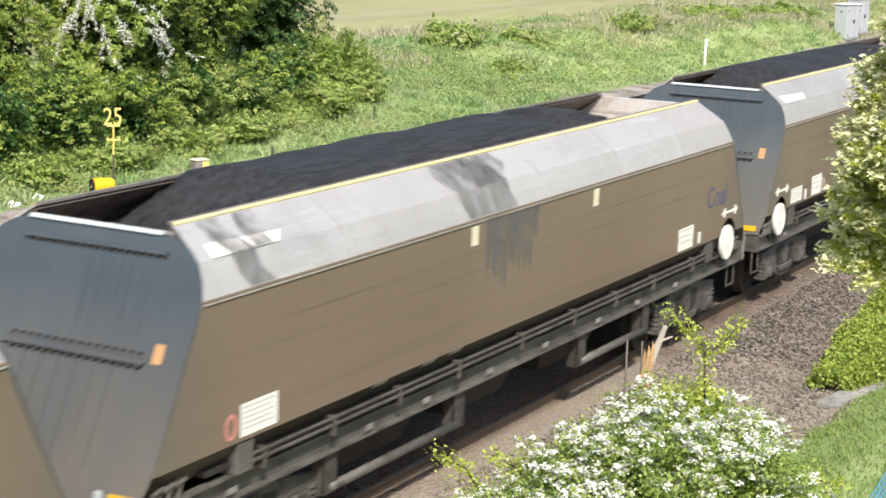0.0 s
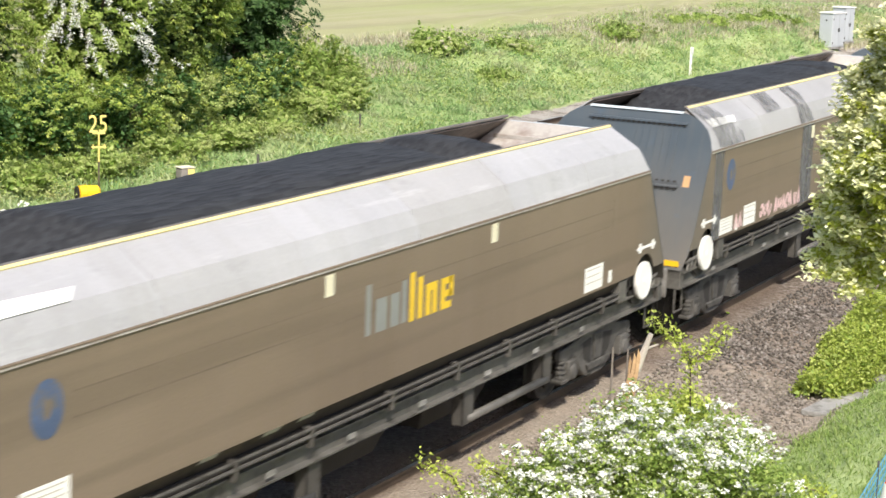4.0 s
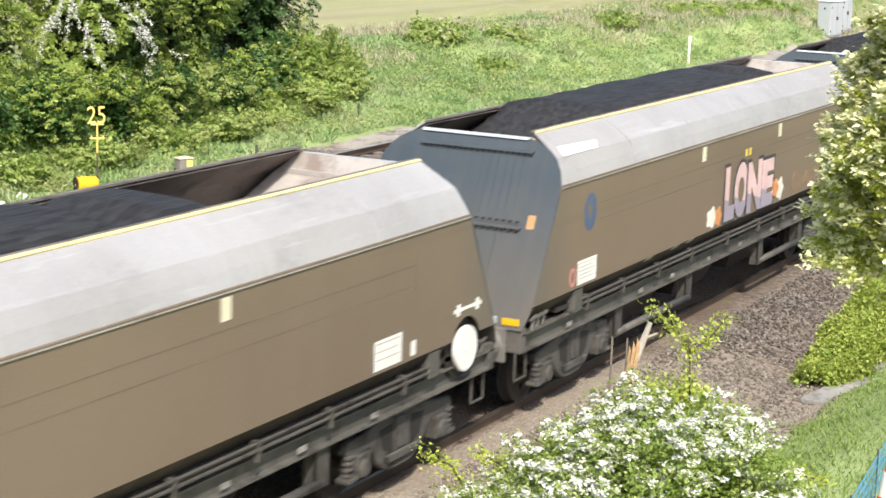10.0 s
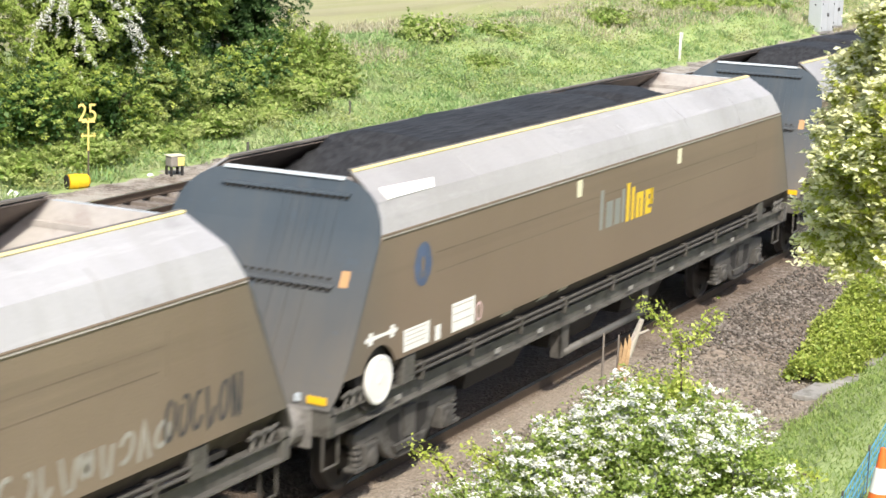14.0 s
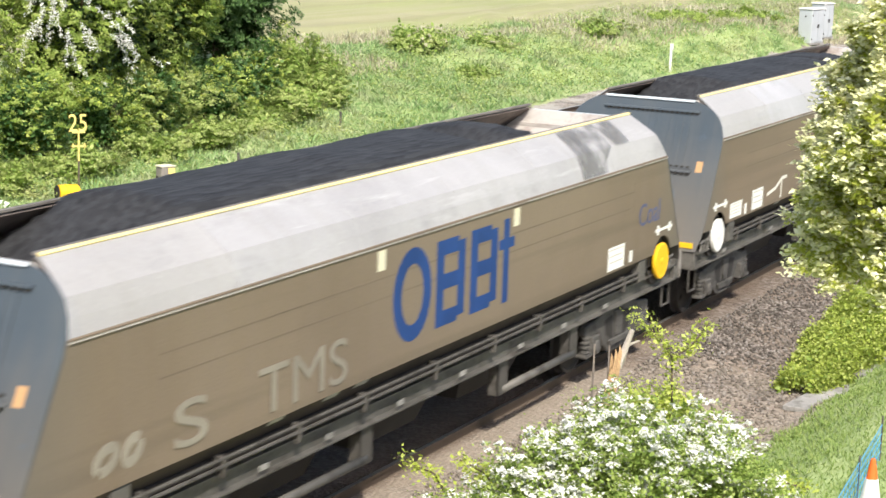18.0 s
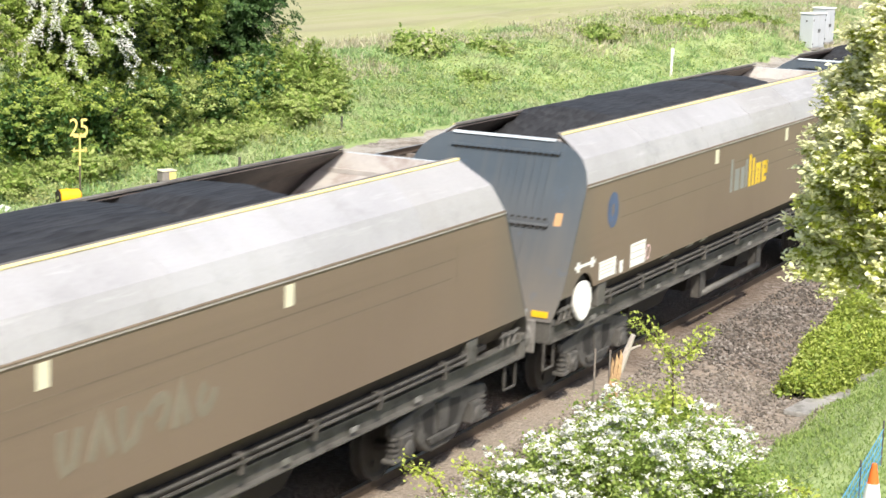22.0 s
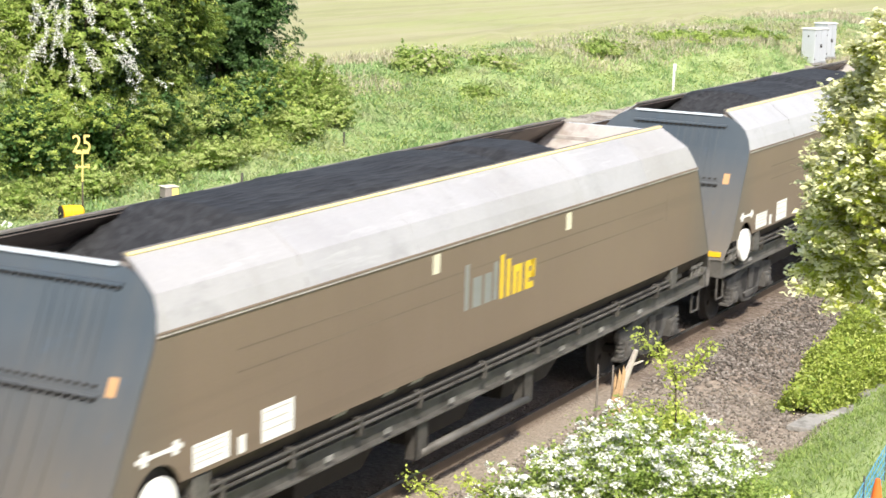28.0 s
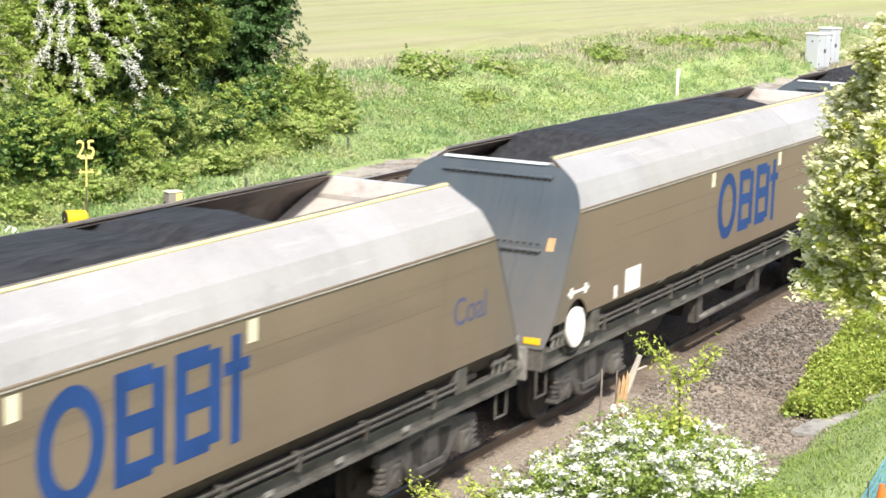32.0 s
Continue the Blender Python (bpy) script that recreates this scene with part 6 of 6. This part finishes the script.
# blossoming bush before the line
def build_bush():
    rng, rnd = np.random.default_rng(21), random.Random(21)
    cx, cy = 16.2, -4.75
    t = thing("hawthorn_bush", "low hawthorn bush covered in white blossom", "bush", at=pose(cx, cy, ground_height(cx, cy) - 0.1, 0, 0, -62.7))
    for _ in range(9):
        a, g = rnd.uniform(0, 6.28), Geo()
        limbs(g, (0.2 * math.cos(a), 0.2 * math.sin(a), 0), (1.0 * math.cos(a), 0.8 * math.sin(a), rnd.uniform(0.6, 1.2)), 0.03, rnd, 1)
        part("stem", g, BARK, t)
    # arching boughs: leaves all along, flower heads on the upper side of the outer half
    n = 620
    ang, up = rng.uniform(0, 2 * math.pi, n), rng.uniform(0.0, 1.0, n)
    lump = np.array([1 + 0.22 * noise.noise((math.cos(w) * 1.6, math.sin(w) * 1.6, h * 2.0)) for w, h in zip(ang, up)])
    tip = np.stack([np.cos(ang) * np.cos(up * 1.35) * 1.86, np.sin(ang) * np.cos(up * 1.35) * 1.45, 0.45 + np.sin(up * 1.35) * 1.42], 1) * lump[:, None] * rng.uniform(0.86, 1.06, (n, 1)) + (0.30, 0, 0)
    tip[:, 0] = np.where(tip[:, 0] < 0, tip[:, 0] * 1.22, tip[:, 0])
    tip[:, 2] -= 0.10 * np.maximum(0, 0.1 - tip[:, 0])
    root = np.stack([tip[:, 0] * 0.35 + 0.1, tip[:, 1] * 0.35, np.maximum(0.1, tip[:, 2] * 0.55)], 1)
    ks = np.linspace(0.30, 1.0, 12)
    line = root[:, None] + (tip - root)[:, None] * ks[None, :, None]
    line[:, :, 2] += (0.30 * np.sin(ks * math.pi * 0.85))[None] * rng.uniform(0.5, 1.1, (n, 1))
    line += rng.normal(size=line.shape) * 0.03
    leafy = line.reshape(-1, 3)
    leafy = leafy[leafy[:, 2] > 0.05]
    tagged(part("foliage", leaf_cloud("foliage", rng, leafy, 0.065, 14, 0.022, LEAF_B), LEAF_B, t), kind="stuff")
    bloom = rng.random(n) < np.where(tip[:, 0] < -1.3, 0.40, 0.66) * np.where(up < 0.22, 0.45, 1.0)
    fl = line[bloom][:, 4:].reshape(-1, 3)
    fl = fl[np.array([noise.noise(Vector(q) * 2.3) > -0.34 for q in fl])]
    fl = fl[(rng.random(len(fl)) < 0.85) & (fl[:, 2] > 0.3)]
    fl = fl + (0, 0, 0.06) + rng.normal(size=fl.shape) * (0.05, 0.05, 0.02)
    tagged(part("blossom", leaf_cloud("blossom", rng, fl, 0.026, 22, 0.022, PETAL, 0.004, 1.0, 0.6), PETAL, t, "clusters of white flowers"), kind="stuff")
    young = np.concatenate([crown_points(rng, (0.60, 1.10, 1.74), (0.52, 0.4, 0.44), 260, 12, 0.4), crown_points(rng, (-2.1, 0.3, 0.40), (1.1, 0.9, 0.55), 380, 14, 0.4)])
    tagged(part("young_growth", leaf_cloud("young_growth", rng, young, 0.06, 26, 0.020, LEAF_Y), LEAF_Y, t, "lime green young leaves"), kind="stuff")
    # long leafy shoots
    for pts in (((0.62, 0.75, 1.2), (0.64, 0.8, 2.00), (0.62, 0.82, 2.44), (0.46, 0.84, 2.66), (0.20, 0.87, 2.84)), ((0.62, 0.8, 2.44), (0.80, 0.84, 2.54), (0.98, 0.86, 2.79)), ((0.45, 0.1, 1.4), (0.66, 0.2, 1.9), (0.75, 0.2, 2.15)),
                ((-1.5, 0.2, 0.9), (-1.75, 0.3, 1.3), (-2.05, 0.3, 1.42)), ((-1.0, 0.2, 1.0), (-1.25, 0.2, 1.35), (-1.5, 0.2, 1.48)), ((1.2, 0.0, 1.1), (1.65, 0.1, 1.4), (1.95, 0.1, 1.32))):
        pts = [Vector(q) for q in pts]
        g = Geo()
        for i, (p, q) in enumerate(zip(pts, pts[1:])):
            g.tube(p, q, 0.013 - 0.0025 * i, 6, 0.0105 - 0.0025 * i)
        shoot = part("shoot", g, BARK, t, "long leafy shoot")
        line = np.array([list(p.lerp(q, k)) for p, q in zip(pts, pts[1:]) for k in np.linspace(0, 1, 8)])
        tagged(part("shoot_leaves", leaf_cloud("shoot_leaves", rng, line[4:], 0.055, 20, 0.024, LEAF_Y), LEAF_Y, shoot), kind="stuff")


build_bush()


def build_stump():
    t = thing("broken_trunk", "snapped sapling trunk with split orange wood", "tree stump", at=pose(19.0, -3.62, ground_height(19.0, -3.62) + 0.08, 0, 0, -62))
    g = Geo().tube((-0.14, 0, -0.2), (-0.09, 0, 1.62), 0.075, 9, 0.065)
    part("trunk", g, BARK, t)
    g = Geo()
    for x0, x1, top, wd, yy in ((-0.13, -0.05, 1.90, 0.03, -0.05), (-0.08, 0.0, 2.10, 0.03, -0.04), (-0.05, 0.03, 2.0, 0.025, -0.06), (-0.03, 0.045, 2.14, 0.02, -0.02), (-0.11, -0.04, 2.04, 0.025, 0.01)):
        g.put([(x0 - wd, yy - 0.03, 1.40), (x0 + wd, yy - 0.03, 1.40), (x0 + wd, yy + 0.03, 1.40), (x0 - wd, yy + 0.03, 1.40), (x1 - 0.012, yy - 0.008, top), (x1 + 0.018, yy - 0.01, top - 0.07), (x1 + 0.018, yy + 0.01, top - 0.05), (x1 - 0.012, yy + 0.008, top + 0.03)],
              [(3, 2, 1, 0), (4, 5, 6, 7), (0, 1, 5, 4), (1, 2, 6, 5), (2, 3, 7, 6), (3, 0, 4, 7)])
    part("split_wood", g, SPLIT, t, "fresh orange split wood")
    g = Geo().tube((0.03, 0.02, 1.9), (0.17, 0.0, 2.34), 0.05, 7, 0.03).tube((0.10, 0.0, 2.15), (0.26, 0.0, 2.22), 0.02, 6, 0.01)
    part("grey_splinter", g, simple("weathered_wood", (0.42, 0.38, 0.33), 0.9, 0, 0.25, 8.0), t, "grey weathered splinter")
    for i, (x, h, z) in enumerate(((-0.24, 2.3, 0), (-0.08, 2.28, 0), (0.36, 1.75, 0))):
        s = thing("stake", "thin grey dead stick standing in the scrub", "stick", "dead sticks", at=pose(19.0 + x * 0.47, -3.62 - x * 0.88, ground_height(19, -3.6) - 0.05))
        part("stick", Geo().tube((0, 0, 0), (0.03 * (i - 1), 0, h), 0.020, 6, 0.012), POSTG, s)


build_stump()

# hawthorn in flower and creeper heap by the walkway
build_tree("hawthorn_tree", "young hawthorn thick with cream flower heads and fresh leaves", 10.74, -9.20, 6.42, (1.13, 1.13, 1.42), 11000, LEAF_H, 61, 0.0155, 0.085, 32, 6500, BUD, 0.046, trunk_r=0.06, inner=LEAF_H, droop=0.05, head_petals=26, stem=0.75, core_r=0.78, mass=True, keep=lambda p: p[:, 2] > 4.45 + 0.08 * np.sin(p[:, 0] * 9))


def build_hedge():
    rng = np.random.default_rng(5)
    t = thing("creeper_hedge", "dense lime green creeper hedge beside the ballast", "hedge", at=pose(26.2, -3.72, -0.32, 0, 0, -7.4))
    n = 6400
    x = rng.uniform(0.0, 1.0, n) ** 0.85 * 8.2
    a = rng.uniform(-0.25, math.pi + 0.25, n)
    rise = np.clip(x / 2.2, 0, 1)
    rise = rise * rise * (3 - 2 * rise)
    top, half = 0.30 + 0.72 * rise, 0.30 + 0.22 * rise
    lump = np.array([1 + 0.22 * noise.noise((u * 1.3, math.cos(w) * 1.5, math.sin(w) * 1.5)) + 0.16 * noise.noise((u * 4, math.cos(w) * 4, math.sin(w) * 4)) for u, w in zip(x, a)])
    k = lump * rng.uniform(0.9, 1.04, n)
    ca, sa = np.cos(a), np.sin(a)
    p = np.stack([x, np.sign(ca) * np.abs(ca) ** 0.7 * half * k, np.maximum(0.03, np.abs(sa) ** 0.6 * np.sign(sa) * top * k)], 1)
    for u in (2.4, 4.1, 5.9):
        part("stem", Geo().tube((u, 0, 0), (u * 0.98, 0, 0.9), 0.03, 6), BARK, t)
    tagged(part("foliage", leaf_cloud("foliage", rng, p, 0.055, 22, 0.026, LEAF_C, 0.07, 0.15), LEAF_C, t), kind="stuff")
    low = p[(rng.random(n) < 0.25)] * (1, 0.86, 0.86)
    tagged(part("inner_leaves", leaf_cloud("inner_leaves", rng, low, 0.05, 10, 0.045, LEAF_M), LEAF_M, t, "shaded inner leaves"), kind="stuff")


build_hedge()


# ---- signs, cases and litter ----
def build_speed_sign():
    x, y = 33.6, 15.55
    t = thing("speed_sign", "yellow cut-out speed sign 25 on a thin post", "sign", at=pose(x, y, ground_height(x, y), 0, 0, -38))
    part("post", Geo().tube((0, 0, 0), (0, 0, 0.85), 0.022, 8), simple("post_grime", (0.10, 0.085, 0.06), 0.8), t, "dark lower post")
    part("upper_post", Geo().tube((0, 0, 0.85), (0, 0, 1.55), 0.022, 8), SIGNY, t)
    part("cross_bar", Geo().box(-0.17, 0.17, -0.02, 0.02, 1.18, 1.215).box(-0.15, -0.12, -0.02, 0.02, 1.16, 1.26).box(0.12, 0.15, -0.02, 0.02, 1.16, 1.26), SIGNY, t)
    part("base_bar", Geo().box(-0.15, 0.15, -0.018, 0.018, 1.50, 1.54), SIGNY, t)
    ob = word(t, "25", -0.28, 1.53, 0.58, SIGNY, "yellow cut-out numerals 25")
    ob.matrix_basis = pose(-0.25, -0.01, 1.54, 90, 0, 0) @ Matrix.Diagonal((0.80, 1, 6, 1))


build_speed_sign()


def build_barrel():
    x, y = 33.3, 15.6
    t = thing("yellow_barrel", "yellow drum lying on its side by the track", "drum", at=pose(x, y, ground_height(x, y) + 0.16, 0, 0, -30))
    part("drum", Geo().lathe([(-0.26, 0.15), (-0.25, 0.17), (-0.10, 0.17), (-0.09, 0.18), (-0.05, 0.18), (-0.04, 0.17), (0.20, 0.16), (0.25, 0.11)], (0, 0, 0), "x", 20), AMBER, t, bevel=0.0)
    part("lid", Geo().lathe([(-0.30, 0.16), (-0.285, 0.17)], (0, 0, 0), "x", 20), DARK, t, "dark open end")


build_barrel()


def build_signal_box():
    x, y = 36.35, 15.1
    t = thing("ground_signal", "small grey and yellow ground signal on legs", "signal", at=pose(x, y, ground_height(x, y), 0, 0, -25))
    part("case", Geo().box(-0.18, 0.18, -0.15, 0.15, 0.22, 0.48), simple("signal_grey", (0.27, 0.25, 0.225), 0.7), t, bevel=0.02)
    part("face", Geo().box(0.0, 0.17, -0.17, -0.15, 0.25, 0.45), SIGNY, t, "pale yellow front plate")
    part("cap", Geo().box(-0.20, 0.20, -0.17, 0.17, 0.48, 0.50), CREAM, t)
    for a in (-0.16, 0.14):
        for b in (-0.12, 0.12):
            part("leg", Geo().box(a - 0.025, a + 0.025, b - 0.025, b + 0.025, 0, 0.22), DARK, t)


build_signal_box()


def build_cabinet(x, y, wd, dp, ht, label):
    t = thing("relay_cabinet", label, "cabinet", "lineside cabinets", at=pose(x, y, ground_height(x, y) - 0.02, 0, 0, -14))
    part("plinth", Geo().box(-wd / 2 - 0.04, wd / 2 + 0.04, -dp / 2 - 0.04, dp / 2 + 0.04, 0, 0.10), CONCRETE, t)
    part("body", Geo().box(-wd / 2, wd / 2, -dp / 2, dp / 2, 0.10, ht), CABINET, t, bevel=0.015)
    part("roof", Geo().box(-wd / 2 - 0.05, wd / 2 + 0.05, -dp / 2 - 0.06, dp / 2 + 0.05, ht, ht + 0.06), WHITE, t, bevel=0.01)
    for s in (-1, 1):
        a, b = sorted((s * 0.02, s * (wd / 2 - 0.04)))
        d = part("door", Geo().box(a, b, -dp / 2 - 0.02, -dp / 2, 0.16, ht - 0.05), CABINET, t, bevel=0.006)
        part("handle", Geo().box(s * 0.06 - 0.02, s * 0.06 + 0.02, -dp / 2 - 0.05, -dp / 2 - 0.02, ht * 0.48, ht * 0.58), DARK, d, "dark handle")
        for z in (0.3, ht - 0.3):
            hx = s * (wd / 2 - 0.06)
            part("hinge", Geo().box(hx - 0.02, hx + 0.02, -dp / 2 - 0.04, -dp / 2 - 0.02, z - 0.05, z + 0.05), DARK, d)
    for z in (0.35, ht - 0.35):
        part("lock", Geo().box(-wd / 2 - 0.02, -wd / 2, -0.05, 0.03, z - 0.04, z + 0.04), DARK, t)


build_cabinet(93.6, 15.75, 1.25, 0.75, 1.80, "pale grey double-door relay cabinet beside the line")
build_cabinet(96.1, 15.9, 1.0, 0.75, 1.85, "narrower pale grey relay cabinet behind the first")


def build_marker(x, y, h, label, plate):
    t = thing("marker_post", label, "post", at=pose(x, y, ground_height(x, y) - 0.03))
    k = 0.045 if plate else 0.028
    part("post", Geo().box(-k, k, -k, k, 0, h), WHITE if plate else STEEL, t, bevel=0.006)
    if plate:
        part("plate", Geo().box(-0.10, 0.10, -0.065, -0.045, h - 0.28, h), WHITE, t, bevel=0.006)


build_marker(73.7, 16.0, 1.25, "white marker post with a small plate", True)
build_marker(40.3, 15.6, 0.40, "short grey stake beside the line", False)
build_marker(48.3, 17.2, 0.5, "thin grey stake in the bank grass", False)


def build_bag(x, y, s, seed):
    t = thing("litter_bag", "crumpled white plastic bag on the grass", "litter", "litter on the verge", at=pose(x, y, ground_height(x, y) + 0.02))
    bm = bmesh.new()
    bmesh.ops.create_icosphere(bm, subdivisions=3, radius=s)
    for v in bm.verts:
        k = 1 + 0.55 * noise.noise(v.co * 5 / s * 0.3 + Vector((seed, 0, 0)))
        v.co = Vector((v.co.x * 1.25 * k, v.co.y * k, max(-0.02, v.co.z * 0.6 * k)))
    me = bpy.data.meshes.new("bag")
    bm.to_mesh(me)
    bm.free()
    me.materials.append(WHITE)
    part("bag", me, WHITE, t)


build_bag(31.7, 16.2, 0.17, 1.0)
build_bag(30.7, 16.0, 0.15, 4.0)
build_bag(40.6, 15.4, 0.10, 7.0)
build_bag(35.9, 15.5, 0.07, 9.0)


def build_cone():
    x, y = 18.9, -6.64
    t = thing("traffic_cone", "orange traffic cone with a white sleeve on the grass", "traffic cone", at=pose(x, y, ground_height(x, y)))
    part("base", Geo().box(-0.19, 0.19, -0.19, 0.19, 0.0, 0.05), CONE, t, bevel=0.015)
    part("cone", Geo().lathe([(0.05, 0.145), (0.30, 0.103), (0.30, 0.106), (0.55, 0.062), (0.55, 0.06), (0.75, 0.028), (0.76, 0.02)], (0, 0, 0), "z", 24), CONE, t, smooth=False)
    part("sleeve", Geo().lathe([(0.27, 0.114), (0.54, 0.068)], (0, 0, 0), "z", 24), WHITE, t, "white reflective sleeve")


build_cone()


def build_net():
    a, b = Vector((16.1, -6.70, 0)), Vector((21.1, -6.20, 0))
    t = thing("net_fence", "blue plastic mesh safety fence on thin pins", "fence", at=pose(*a))
    d = (b - a)
    u = d.normalized()
    for i in range(4):
        p = u * d.length * i / 3
        z = ground_height(a.x + p.x, a.y + p.y)
        part("pin", Geo().tube((p.x, p.y, z - 0.1), (p.x, p.y, z + 0.56), 0.012, 6), STEEL, t)
    g = Geo()
    h0 = ground_height(18.5, -6.8)
    for i in range(5):
        z = h0 + 0.04 + i * 0.11
        q = u * d.length
        n = Vector((-u.y, u.x, 0)) * 0.004
        g.put([n + Vector((0, 0, z)), q + n + Vector((0, 0, z)), q - n + Vector((0, 0, z)), -n + Vector((0, 0, z)), n + Vector((0, 0, z + 0.012)), q + n + Vector((0, 0, z + 0.012)), q - n + Vector((0, 0, z + 0.012)), -n + Vector((0, 0, z + 0.012))],
              [(3, 2, 1, 0), (4, 5, 6, 7), (0, 1, 5, 4), (1, 2, 6, 5), (2, 3, 7, 6), (3, 0, 4, 7)])
    k = 0.0
    while k < d.length:
        p = u * k
        g.tube((p.x, p.y, h0 + 0.05), (p.x, p.y, h0 + 0.49), 0.004, 4)
        k += 0.15
    tagged(part("mesh", g, NET, t, "blue square mesh"), kind="stuff")


build_net()


# ---- sleepers, walkway slabs ----
def build_pieces():
    rnd = random.Random(3)
    me = Geo().box(-0.125, 0.125, -1.3, 1.3, -0.13, 0).mesh("sleeper", TIMBER, 0.012)
    for track, y, x0, n in ((far_track, 12.5, 20.0, 60),):
        for i in range(n):
            s = new("sleeper", me)
            s.parent = track
            k = track is far_track
            s.matrix_basis = pose(x0 + i * 0.68, y + (rnd.uniform(-0.12, 0.12) if k else 0), -0.162, rnd.uniform(-0.6, 0.6), 0, rnd.uniform(-3.5, 3.5) if k else rnd.uniform(-1, 1))
    walkway = tagged(new("walkway"), "grey concrete slab walkway beside the ballast", "walkway", kind="structure")
    slab = Geo().box(-0.49, 0.49, -0.30, 0.30, -0.08, 0).mesh("slab", CONCRETE, 0.012)
    for i in range(14):
        x = 25.75 + i * 0.99
        s = new("slab", slab)
        s.parent = walkway
        y = -4.02 - 0.13 * (x - 24.94)
        s.matrix_basis = pose(x, y, ground_height(x, y) + 0.05 + rnd.uniform(-0.008, 0.008), rnd.uniform(-1, 1), 0, -7.4 + rnd.uniform(-0.5, 0.5))


build_pieces()


motions()
